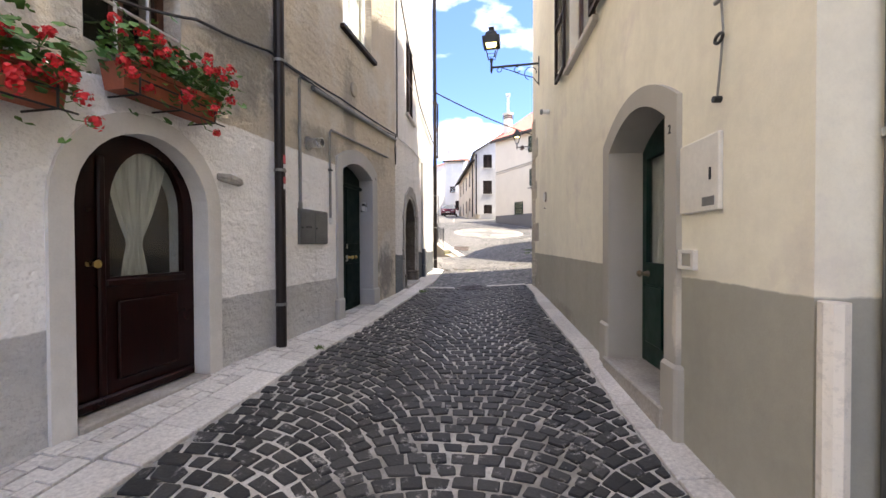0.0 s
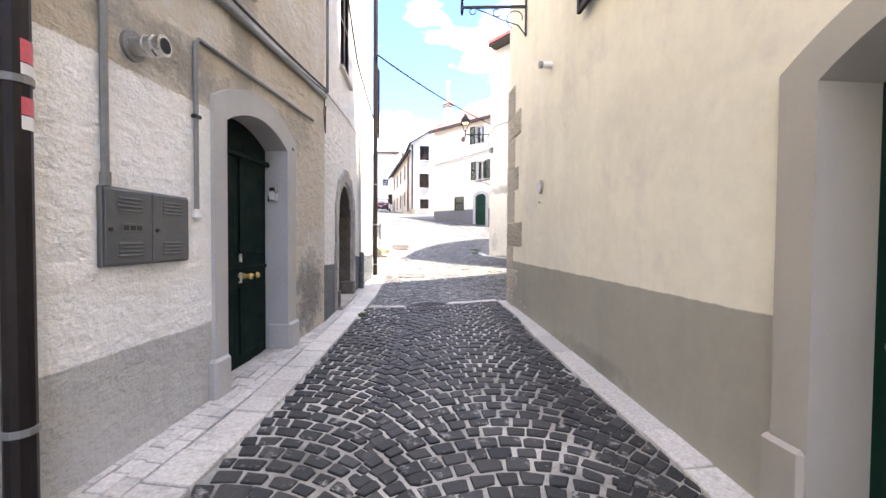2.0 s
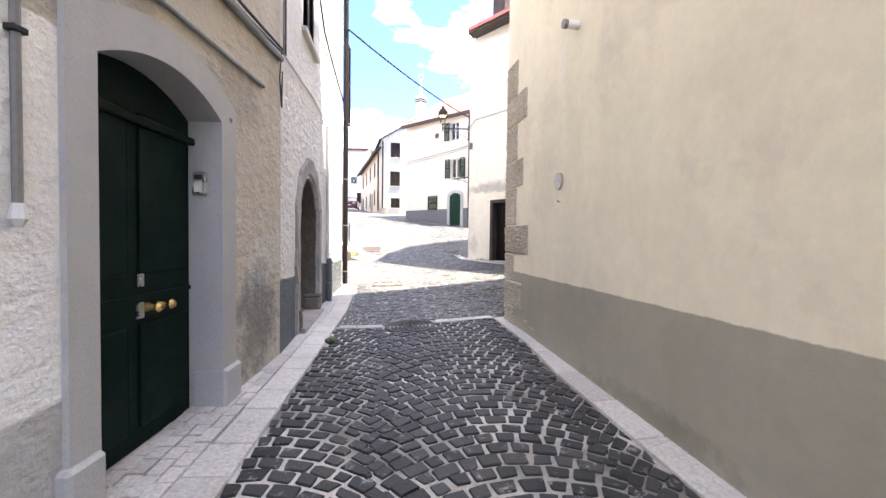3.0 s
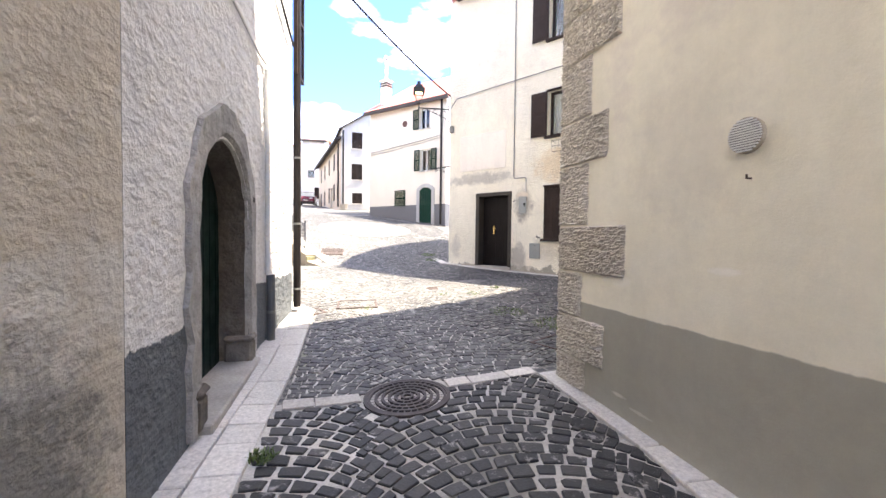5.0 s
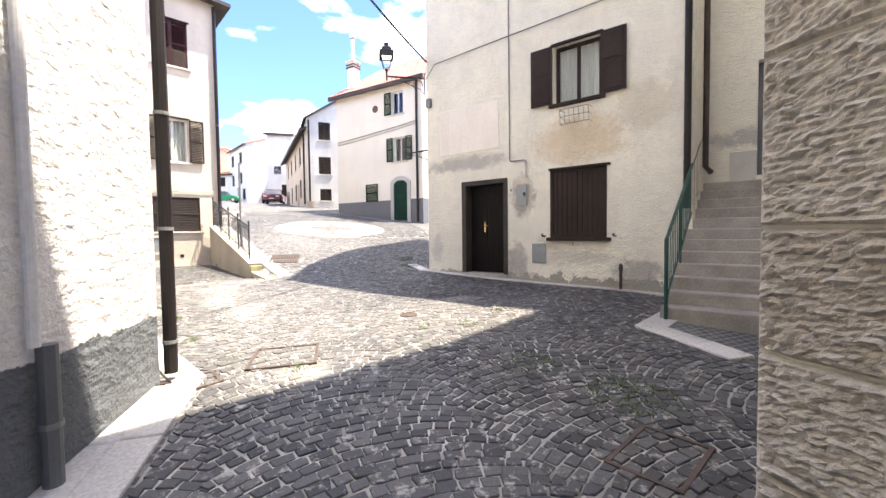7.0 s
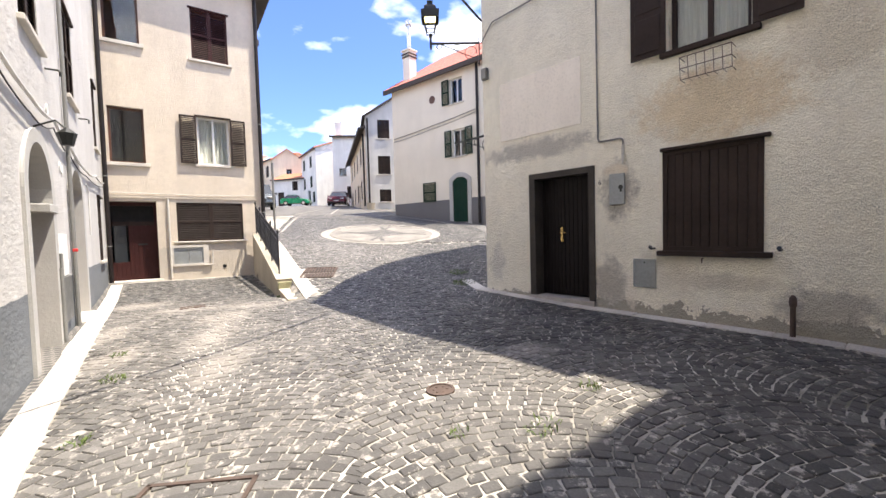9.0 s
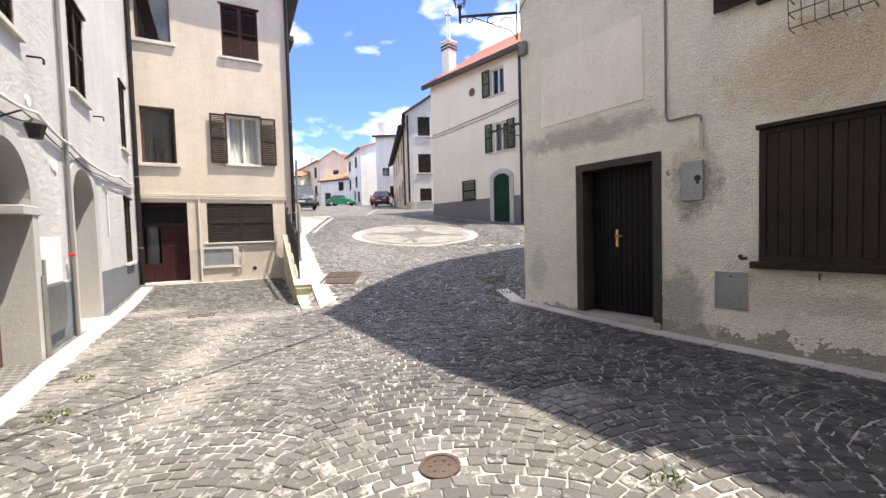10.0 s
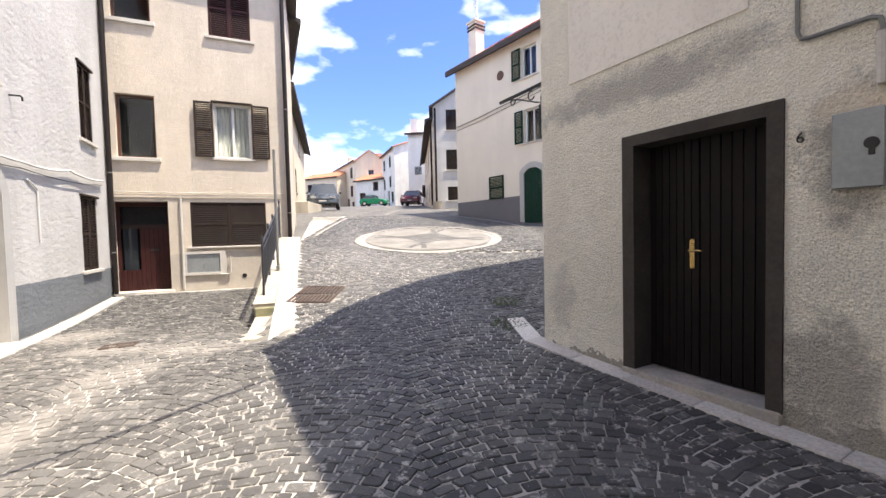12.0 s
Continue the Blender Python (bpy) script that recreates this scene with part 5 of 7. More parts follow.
for i in range(5):
    u = 0.42 + i * (RAMP_L - 0.5) / 4
    bm = tube(bmesh.new(), [(u, -0.12, zr(u) - 0.02), (u, -0.12, zr(u) + 0.98)], 0.02, 8)
    tube(bm, [(u, -0.12, zr(u) + 0.98), (u, -0.12, zr(u) + 1.02), (u, -0.12, zr(u) + 1.08)], [0.014, 0.03, 0.012], 8)
    part("post", bm, M["rail_metal"], rl)
for i in range(1, 52):
    u = 0.42 + i * (RAMP_L - 0.5) / 52
    part("bar", tube(bmesh.new(), [(u, -0.12, zr(u) + 0.12), (u, -0.12, zr(u) + 0.92)], 0.007, 5), M["rail_metal"], rl)
pole = thing("sign_pole", pose(-0.22, 22.7, 1.53), "bare grey metal sign pole", "pole")
part("shaft", tube(bmesh.new(), [(0, 0, 0), (0, 0, 2.62)], 0.03, 10), M["pipe_grey"], pole)
part("collar", tube(bmesh.new(), [(0, 0, 0.05), (0, 0, 0.15)], 0.045, 10), M["steel"], pole)


# ---- small things on the left of the lane ----
def on(h, u, y, z):
    """A pose in the frame of a house."""
    return h.matrix_world @ pose(u, y, z)


def meter_box():
    t = thing("meter_box", on(h1, 4.92, 0, 1.50), "dark grey steel meter cupboard with two louvred doors", "meter box")
    part("body", box(bmesh.new(), 0, 0.69, -0.03, 0.0, 0, 0.43, 0.006), M["box_grey"], t)
    for i, a in enumerate((0.012, 0.349)):
        d = part("cupboard_door", box(bmesh.new(), a, a + 0.329, -0.042, -0.03, 0.012, 0.418, 0.004), M["box_grey"], t)
        for zz in (0.05, 0.30):
            for k in range(4):
                part("louvre", box(bmesh.new(), a + 0.08, a + 0.25, -0.05, -0.042, zz + k * 0.022, zz + k * 0.022 + 0.012, 0.003), M["box_grey"], d)
        part("lock", tube(bmesh.new(), [(a + 0.03, -0.042, 0.2), (a + 0.03, -0.05, 0.2)], 0.012, 10), M["black_metal"], d)
        if i == 0:
            part("label_plate", box(bmesh.new(), a + 0.10, a + 0.26, -0.0455, -0.042, 0.185, 0.235, 0.001), M["box_grey"], d)
            for k in range(3):
                part("letter_bar", box(bmesh.new(), a + 0.115 + k * 0.047, a + 0.15 + k * 0.047, -0.047, -0.0455, 0.197, 0.223), M["black_metal"], d)
    return t


meter_box()
t = thing("flue_pipe", on(h1, 5.17, 0, 2.75), "steel boiler flue pipe sticking out of the wall", "flue")
part("flange", tube(bmesh.new(), [(0, 0, 0), (0, -0.02, 0)], 0.085, 20), M["pipe_grey"], t)
part("pipe", tube(bmesh.new(), [(0, -0.02, 0), (0, -0.20, 0)], 0.052, 20), M["steel"], t)
for y in (-0.08, -0.13, -0.18):
    part("rib", tube(bmesh.new(), [(0, y, 0), (0, y - 0.018, 0)], 0.06, 20), M["steel"], t)
# Dark disc over the pipe end, coloured as its shaded hollow.
part("opening", tube(bmesh.new(), [(0, -0.198, 0), (0, -0.203, 0)], 0.042, 20), M["dark"], t)
t = thing("wall_plaque", on(h1, 6.55, 0, 3.91), "round pale clay plaque on tan render", "plaque")
part("disc", tube(bmesh.new(), [(0, 0, 0), (0, -0.02, 0), (0, -0.03, 0)], [0.11, 0.11, 0.095], 24), M["concrete"], t)
t = thing("intercom", on(h1, 7.27, 0.13, 2.05), "small steel intercom with a white button plate", "intercom")
part("body", box(bmesh.new(), -0.03, 0.01, -0.05, 0.05, 0, 0.17, 0.008), M["steel"], t)
part("plate", box(bmesh.new(), -0.034, -0.03, -0.03, 0.03, 0.02, 0.10, 0.001), M["white_plastic"], t)
part("speaker", box(bmesh.new(), -0.034, -0.03, -0.03, 0.03, 0.115, 0.15, 0.001), M["black_metal"], t)
t = thing("stone_stub", on(h1, 3.74, 0, 2.07), "weathered stone stub set in white render", "stone")
part("stub", tube(bmesh.new(), [(-0.08, 0.02, 0.03), (0.0, -0.05, 0.02), (0.10, -0.07, 0.0), (0.13, -0.07, -0.005)], [0.035, 0.045, 0.04, 0.02], 10), M["old_stone"], t)


def flower_box(m, length, seed, spill, label):
    """A terracotta trough on an iron bracket, full of leaves and red flower heads."""
    rng = random.Random(seed)
    t = thing("flower_box", m, label, "flower box", "flower boxes over the arched door")
    bm = bmesh.new()
    b = box(bm, 0, length, -0.22, -0.03, 0, 0.17)
    for v in bm.verts:
        if v.co.z < 0.05:
            v.co.y = -0.125 + (v.co.y + 0.125) * 0.78
            v.co.x = length / 2 + (v.co.x - length / 2) * 0.96
    part("trough", bm, M["terracotta"], t)
    part("rim", sheet(bmesh.new(), rect(-0.012, length + 0.012, 0.15, 0.185), [], -0.235, -0.215), M["terracotta"], t)
    bm = bmesh.new()
    tube(bm, [(-0.02, -0.25, 0.08), (length + 0.02, -0.25, 0.08)], 0.006, 6)
    tube(bm, [(-0.02, -0.25, -0.02), (length + 0.02, -0.25, -0.02)], 0.006, 6)
    for x in (0.08, length * 0.5, length - 0.08):
        tube(bm, [(x, 0.0, -0.02), (x, -0.25, -0.02), (x, -0.25, 0.12)], 0.007, 6)
    part("bracket", bm, M["black_metal"], t)
    bm, bf, bs = bmesh.new(), bmesh.new(), bmesh.new()
    for i in range(int(620 * length)):
        c = Vector((rng.uniform(-0.05, length + 0.08), rng.gauss(-0.17, 0.09), rng.gauss(0.25, 0.09)))
        if c.y > -0.03:
            c.y = -0.06
        if rng.random() < spill:
            c.z -= rng.uniform(0.1, 0.30)
            c.y -= 0.08
        r = rng.uniform(0.022, 0.045)
        up = Vector((rng.gauss(0, 0.5), rng.gauss(-0.5, 0.5), 1)).normalized()
        a = up.orthogonal().normalized()
        d = up.cross(a)
        ph = rng.random() * 6
        ctr = bm.verts.new(c - up * r * 0.25)
        lobes = [bm.verts.new(c + (a * math.cos(ph + k * 0.628) + d * math.sin(ph + k * 0.628)) * r * (1.0 if k % 2 else 0.84)) for k in range(9)]
        for k in range(8):
            bm.faces.new((ctr, lobes[k], lobes[k + 1]))
    n = int(46 * length)
    for i in range(n):
        x = rng.uniform(-0.04, length + 0.06)
        top = Vector((x, rng.uniform(-0.36, -0.08), rng.uniform(0.26, 0.46)))
        if rng.random() < 0.35 + spill * 0.4:
            top.z -= rng.uniform(0.1, 0.4)
            top.y -= 0.1
        tube(bs, [(x * 0.8 + length * 0.1, -0.12, 0.16), ((x + top.x) / 2, (top.y - 0.12) / 2, top.z * 0.7), tuple(top)], 0.0035, 4)
        R = rng.uniform(0.03, 0.052)
        for k in range(26):
            dvec = Vector((rng.gauss(0, 1), rng.gauss(0, 1), rng.gauss(0.2, 0.8))).normalized()
            c = top + dvec * R * rng.uniform(0.5, 1)
            a = dvec.orthogonal().normalized() * 0.016
            e = dvec.cross(a).normalized() * 0.014
            q = [bf.verts.new(c + p) for p in (a, e + dvec * 0.004, -a, -e + dvec * 0.004)]
            bf.faces.new(q)
    tagged(part("foliage", bm, M["leaf"], t, "dense green geranium leaves"), kind="stuff")
    tagged(part("bloom", bf, M["petal"], t, "bright red geranium heads"), kind="stuff")
    tagged(part("stem", bs, M["leaf"], t), kind="stuff")
    return t


flower_box(on(h1, 2.62, 0, 2.48), 0.80, 4, 0.05, "terracotta trough of red geraniums under the barred window")
flower_box(on(h1, 1.45, 0, 2.24), 0.86, 9, 0.05, "terracotta trough of red geraniums beside the arched door")


# ---- cables ----
def cable(name, label, pts, r=0.01, sag=0.0, n=10, mat="cable", parent=None):
    """A cable through world points, sagging between them."""
    out = []
    for a, b in zip(pts, pts[1:]):
        a, b = Vector(a), Vector(b)
        for i in range(n):
            s = i / n
            p = a.lerp(b, s)
            p.z -= sag * 4 * s * (1 - s)
            out.append(p)
    out.append(Vector(pts[-1]))
    return tagged(part(name, tube(bmesh.new(), out, r, 6), M[mat]), label, "cable")


def along(h, pts, y=-0.03):
    return [h.matrix_world @ Vector((u, y, z)) for u, z in pts]


cable("cable", "black cable clipped along the tan wall", along(h1, [(0.5, 2.6), (2.74, 3.11), (3.4, 3.33), (4.35, 3.51), (6.05, 3.60), (8.6, 3.74)]), 0.013, 0.015)
cable("cable", "black cable beside another on tan render", along(h1, [(4.35, 3.50), (6.3, 3.52), (8.55, 3.68)], -0.05), 0.009, 0.02)
cable("cable", "cable dropping in a loop by the house joint", along(h1, [(8.56, 3.72), (8.50, 3.4), (8.56, 3.12), (8.58, 3.5)], -0.03), 0.008)
cable("cable", "pale cable rising along the house joint", along(h2, [(0.04, 3.72), (0.05, 9.5)], -0.02), 0.012, mat="pipe_grey")
cable("cable", "thin dark cable rising along the house joint", along(h2, [(0.12, 3.74), (0.14, 9.5)], -0.02), 0.008)
cable("cable", "white painted cable over the stone arch", along(h2, [(0.06, 3.72), (1.77, 3.84), (2.82, 3.84)], -0.02) + along(h3, [(0.24, 3.82)], -0.03), 0.012, mat="pipe_white")
cable("cable", "bundled cable rising over the white wall", along(h2, [(0.2, 6.9), (1.8, 5.9), (2.8, 5.3)], -0.04) + along(h3, [(1.5, 4.6)], -0.05), 0.016, 0.02)
cable("cable", "overhead cable spanning from wall to lamp corner", [h3.matrix_world @ Vector((1.6, -0.1, 6.2)), (4.46, 18.72, 6.35)], 0.021, 0.12, 16)
cable("cable", "cable looping along the long white wall", along(h4, [(0.4, 4.4), (2.0, 4.0), (3.84, 3.80), (5.2, 3.86), (6.5, 3.72), (8.47, 3.60), (10.2, 3.72), (12.0, 3.74)], -0.06), 0.022, 0.05, mat="pipe_white")
cable("cable", "thin dark cable under the looping white one", along(h4, [(2.0, 3.9), (3.84, 3.62), (5.2, 3.75), (6.5, 3.60), (8.47, 3.50), (12.0, 3.64)], -0.05), 0.009, 0.07)
cable("cable", "cable running along the cream house front", along(h5, [(0, 3.56), (2.0, 3.54), (4.2, 3.56)], -0.04), 0.012, mat="sill")

cable("cable", "thin grey cable along the cream facade under the window", along(h8, [(0.1, 7.15), (2.9, 7.35), (5.6, 7.6)], -0.03), 0.02, 0.02, mat="pipe_grey")
cable("cable", "second thin cable along the cream facade", along(h8, [(0.1, 7.0), (2.9, 7.2), (5.6, 7.48)], -0.03), 0.014, 0.03, mat="pipe_grey")

# ---- things on the long white wall ----
t = thing("gas_meter_cover", on(h4, 5.18, 0, 0.70), "grey painted gas meter cover with pipes", "meter box")
part("cover", box(bmesh.new(), 0, 0.75, -0.05, 0.0, 0.3, 0.95, 0.006), M["box_grey"], t)
part("pipe", tube(bmesh.new(), [(-0.05, -0.05, 0.05), (-0.05, -0.05, 1.30)], 0.02, 8), M["pipe_grey"], t)
part("pipe", tube(bmesh.new(), [(-0.12, -0.05, 0.05), (-0.12, -0.05, 1.1)], 0.02, 8), M["pipe_grey"], t)
t = thing("white_panel", on(h4, 5.2, 0, 1.66), "white painted panel over a gas meter", "panel")
part("panel", box(bmesh.new(), 0, 0.75, -0.02, 0.0, 0, 0.62, 0.004), M["white_plastic"], t)
t = thing("valve", on(h4, 6.18, -0.05, 2.0), "small red valve handle on a pipe", "valve")
part("handle", box(bmesh.new(), -0.06, 0.06, -0.06, 0.0, 0, 0.05, 0.008), M["red_plastic"], t)
for u, z in ((5.12, 3.98), (5.98, 3.28), (5.86, 3.30)):
    t = thing("wall_tile", on(h4, u, 0, z), "small oval white ceramic tile on the wall", "tile", "oval tiles on the white wall")
    part("disc", tube(bmesh.new(), [(0, 0, 0), (0, -0.015, 0)], 0.075, 16), M["white_plastic"], t)
for u, z in ((5.2, 4.55), (8.35, 4.62), (0.9, 4.7)):
    t = thing("shutter_dog", on(h4, u, 0, z), "black iron shutter dog on white wall", "shutter dog", "shutter dogs")
    part("arm", tube(bmesh.new(), [(0, 0, 0), (0, -0.14, 0), (0, -0.16, -0.02), (0, -0.16, -0.08)], 0.014, 8), M["black_metal"], t)
t = thing("wall_lantern", on(h4, 4.25, 0, 3.45), "black iron wall lantern over the archway", "wall lamp")
part("arm", tube(bmesh.new(), [(0, 0, 0.1), (0, -0.2, 0.2), (0, -0.3, 0.1)], 0.012, 8), M["black_metal"], t)
part("shade", tube(bmesh.new(), [(0, -0.3, 0.12), (0, -0.3, 0.05), (0, -0.3, -0.1)], [0.02, 0.1, 0.06], 8), M["black_metal"], t)
t = thing("conduit_bend", on(h4, 9.0, -0.02, 2.3), "thin white conduit on white wall", "conduit")
part("pipe", tube(bmesh.new(), [(-0.3, 0, 1.05), (-0.05, 0, 0.95), (0.0, 0, 0.9), (0, 0, 0)], 0.014, 8), M["pipe_white"], t)


# ---- street lamps on scrolled iron brackets ----
def wall_lamp(base, turn, label):
    """A lantern on a bracket: local x runs out from the wall."""
    t = thing("wall_lamp", pose(*base, 0, 0, turn), label, "street lamp", "iron lanterns on wall brackets")
    iron = M["black_metal"]
    part("wall_plate", box(bmesh.new(), 0, 0.02, -0.025, 0.025, -0.36, 0.22, 0.004), iron, t)
    part("arm", box(bmesh.new(), 0.0, 0.98, -0.014, 0.014, 0.06, 0.10, 0.003), iron, t)
    for cx, cz, r, a0, a1 in ((0.16, -0.10, 0.15, -1.2, 3.4), (0.45, 0.0, 0.07, -2.6, 2.2), (0.82, 0.02, 0.055, -3.4, 1.4)):
        pts = [(cx + r * (1 - 0.35 * i / 20) * math.cos(a0 + (a1 - a0) * i / 20), 0, cz + r * (1 - 0.35 * i / 20) * math.sin(a0 + (a1 - a0) * i / 20)) for i in range(21)]
        part("scroll", tube(bmesh.new(), pts, 0.008, 6), iron, t)
    part("strut", tube(bmesh.new(), [(0.02, 0, -0.34), (0.12, 0, -0.2), (0.35, 0, -0.12), (0.62, 0, 0.0), (0.80, 0, 0.07)], 0.009, 6), iron, t)
    part("socket", tube(bmesh.new(), [(0.98, 0, -0.04), (0.98, 0, 0.02), (0.98, 0, 0.18), (0.98, 0, 0.26)], [0.012, 0.026, 0.022, 0.05], 10), iron, t)
    bm = bmesh.new()
    for sx, sy in ((-1, -1), (1, -1), (1, 1), (-1, 1)):
        tube(bm, [(0.98 + sx * 0.065, sy * 0.065, 0.27), (0.98 + sx * 0.135, sy * 0.135, 0.56)], 0.011, 6)
    tube(bm, [(0.98 - 0.08, -0.08, 0.34), (0.98 + 0.08, -0.08, 0.34), (0.98 + 0.08, 0.08, 0.34), (0.98 - 0.08, 0.08, 0.34), (0.98 - 0.08, -0.08, 0.34)], 0.007, 6)
    part("cage", bm, iron, t)
    bm = bmesh.new()
    lv = [(0.17, 0.53), (0.18, 0.68), (0.13, 0.70), (0.11, 0.78), (0.05, 0.84), (0.045, 0.88), (0.06, 0.90), (0.01, 0.93)]
    rows = [[bm.verts.new((0.98 + sx * w, sy * w, z)) for sx, sy in ((-1, -1), (1, -1), (1, 1), (-1, 1))] for w, z in lv]
    for p, q in zip(rows, rows[1:]):
        for k in range(4):
            bm.faces.new((p[k], p[(k + 1) % 4], q[(k + 1) % 4], q[k]))
    bm.faces.new(rows[-1])
    part("hood", bm, iron, t)
    part("lamp", box(bmesh.new(), 0.98 - 0.11, 0.98 + 0.11, -0.11, 0.11, 0.545, 0.575, 0.01), M["lamp_glow"], t, "lit yellow lamp panel")
    return t


wall_lamp((2.0, 8.44, 5.12), 168, "black iron street lantern on a scrolled bracket, lit")
wall_lamp((4.42, 18.75, 5.85), 168, "black iron street lantern on the house corner, lit")

t = thing("wall_bracket", pose(4.70, 18.86, 4.08, 0, 0, 118), "empty black iron scroll bracket on the house side", "bracket")
part("wall_plate", box(bmesh.new(), 0, 0.02, -0.025, 0.025, -0.36, 0.12, 0.004), M["black_metal"], t)
part("arm", box(bmesh.new(), 0.0, 1.15, -0.014, 0.014, 0.06, 0.10, 0.003), M["black_metal"], t)
for cx, cz, r_, a0, a1 in ((0.16, -0.10, 0.15, -1.2, 3.4), (0.48, 0.0, 0.07, -2.6, 2.2), (0.86, 0.02, 0.055, -3.4, 1.4)):
    pts = [(cx + r_ * (1 - 0.35 * i / 20) * math.cos(a0 + (a1 - a0) * i / 20), 0, cz + r_ * (1 - 0.35 * i / 20) * math.sin(a0 + (a1 - a0) * i / 20)) for i in range(21)]
    part("scroll", tube(bmesh.new(), pts, 0.009, 6), M["black_metal"], t)
part("strut", tube(bmesh.new(), [(0.02, 0, -0.34), (0.14, 0, -0.2), (0.4, 0, -0.12), (0.7, 0, 0.0), (0.95, 0, 0.07)], 0.010, 6), M["black_metal"], t)

# ---- things on the cream wall to the right ----
t = thing("wall_panel", on(h6, 6.92, 0, 1.68), "white metal meter panel with a keyhole", "meter box")
part("panel", box(bmesh.new(), 0, 0.42, -0.025, 0, 0, 0.42, 0.006), M["panel_cream"], t)
part("keyhole", box(bmesh.new(), 0.33, 0.35, -0.03, -0.025, 0.17, 0.24, 0.002), M["black_metal"], t)
part("tag", box(bmesh.new(), 0.26, 0.38, -0.028, -0.025, 0.03, 0.08, 0.001), M["pipe_grey"], t)
t = thing("junction_box", on(h6, 6.91, 0, 1.34), "small cream junction box in a grey frame", "junction box")
part("frame", sheet(bmesh.new(), rect(0, 0.18, 0, 0.12), [rect(0.025, 0.155, 0.02, 0.10)], -0.03, 0), M["panel_cream"], t)
part("lid", box(bmesh.new(), 0.025, 0.155, -0.018, 0, 0.02, 0.10, 0.003), M["r1"], t)
t = thing("wall_vent", on(h6, 1.79, 0, 2.37), "round white louvred vent grille", "vent")
part("rim", tube(bmesh.new(), [(0, 0, 0), (0, -0.025, 0)], 0.092, 28), M["concrete"], t)
# Dark disc painted in for the shade behind the slats.
part("hole", tube(bmesh.new(), [(0, -0.02, 0), (0, -0.027, 0)], 0.084, 28), M["rail_metal"], t)
for i in range(13):
    z = -0.078 + i * 0.013
    w = math.sqrt(max(0.0, 0.088 ** 2 - z * z))
    if w > 0.015:
        part("slat", box(bmesh.new(), -w, w, -0.034, -0.024, z - 0.004, z + 0.004), M["white_plastic"], t)
t = thing("vent_tube", on(h6, 2.14, 0, 3.85), "short white vent tube", "vent")
part("tube", tube(bmesh.new(), [(0, 0, 0), (0, -0.12, 0.0)], 0.04, 14), M["white_plastic"], t)
part("cap", tube(bmesh.new(), [(0, -0.12, 0), (0, -0.16, 0)], 0.045, 14), M["pipe_grey"], t)
t = thing("cable_bracket", on(h6, 7.36, 0, 2.57), "old cable bracket with a dangling wire", "bracket")
part("pipe", tube(bmesh.new(), [(0.06, -0.03, 0.6), (0.06, -0.03, 0.26), (0.02, -0.03, 0.20), (-0.05, -0.03, 0.21)], 0.013, 8), M["pipe_grey"], t)
part("ring", tube(bmesh.new(), [(0.035 * math.cos(a), -0.04, 0.022 * math.sin(a)) for a in np.linspace(0, 6.28, 14)], 0.009, 6), M["black_metal"], t)
part("wire", tube(bmesh.new(), [(0.0, -0.03, 0.2), (0.02, -0.03, 0.04), (0.0, -0.03, -0.12), (-0.05, -0.02, -0.30)], 0.006, 6), M["pipe_grey"], t)
part("knob", tube(bmesh.new(), [(-0.05, 0, -0.30), (-0.05, -0.04, -0.30)], 0.018, 8), M["black_metal"], t)
t = thing("wall_ring", on(h6, 1.81, 0, 2.15), "small rusty screw hook in cream wall", "hook")
part("hook", tube(bmesh.new(), [(0, 0, 0), (0, -0.03, 0), (0, -0.03, 0.02)], 0.006, 6), M["rust"], t)
big = thing("downpipe", pose(1.70, 1.46, 0.15), "thick dark grey downpipe on the house end", "downpipe")
part("pipe", tube(bmesh.new(), [(0, 0, 0), (0, 0, 12.3)], 0.07, 16), M["box_grey"], big)
for z in (1.75, 4.5):
    part("clip", tube(bmesh.new(), [(0, 0, z), (0, 0, z + 0.03)], 0.08, 16), M["steel"], big)
part("corner_render", tube(bmesh.new(), [(1.46, 1.50, -0.2), (1.46, 1.50, 1.28)], 0.05, 10), M["smooth_cream"], None).parent = h6
bpy.data.objects["corner_render"].matrix_parent_inverse = h6.matrix_world.inverted()

# ---- things on the weathered house ----
t = thing("meter_box", on(h7, 2.62, 0, 2.50), "grey metal meter cover with a keyhole flap", "meter box")
part("cover", box(bmesh.new(), 0, 0.24, -0.03, 0.0, 0, 0.47, 0.006), M["hatch"], t)
part("flap", tube(bmesh.new(), [(0.185, -0.03, 0.26), (0.185, -0.04, 0.26)], 0.035, 14), M["black_metal"], t)
part("flap_tail", box(bmesh.new(), 0.172, 0.2, -0.04, -0.03, 0.19, 0.26, 0.003), M["black_metal"], t)
t = thing("wall_hatch", on(h7, 2.98, 0, 1.25), "grey metal inspection hatch low on the wall", "hatch")
part("frame", sheet(bmesh.new(), rect(0, 0.32, 0, 0.42), [rect(0.015, 0.305, 0.015, 0.405)], -0.018, 0), M["hatch"], t)
part("lid", box(bmesh.new(), 0.015, 0.305, -0.012, 0, 0.015, 0.405, 0.003), M["hatch"], t)
part("lock", tube(bmesh.new(), [(0.16, -0.012, 0.37), (0.16, -0.018, 0.37)], 0.012, 8), M["black_metal"], t)
t = thing("conduit", on(h7, 2.44, -0.02, 0), "cream-painted conduit bending down to the meter", "conduit")
part("pipe", tube(bmesh.new(), [(-0.02, 0, 9.0), (0.0, 0, 3.56), (0.02, 0, 3.51), (0.06, 0, 3.50), (0.35, 0, 3.50), (0.39, 0, 3.48), (0.40, 0, 3.44), (0.40, 0, 3.12)], 0.014, 8), M["pipe_grey"], t)
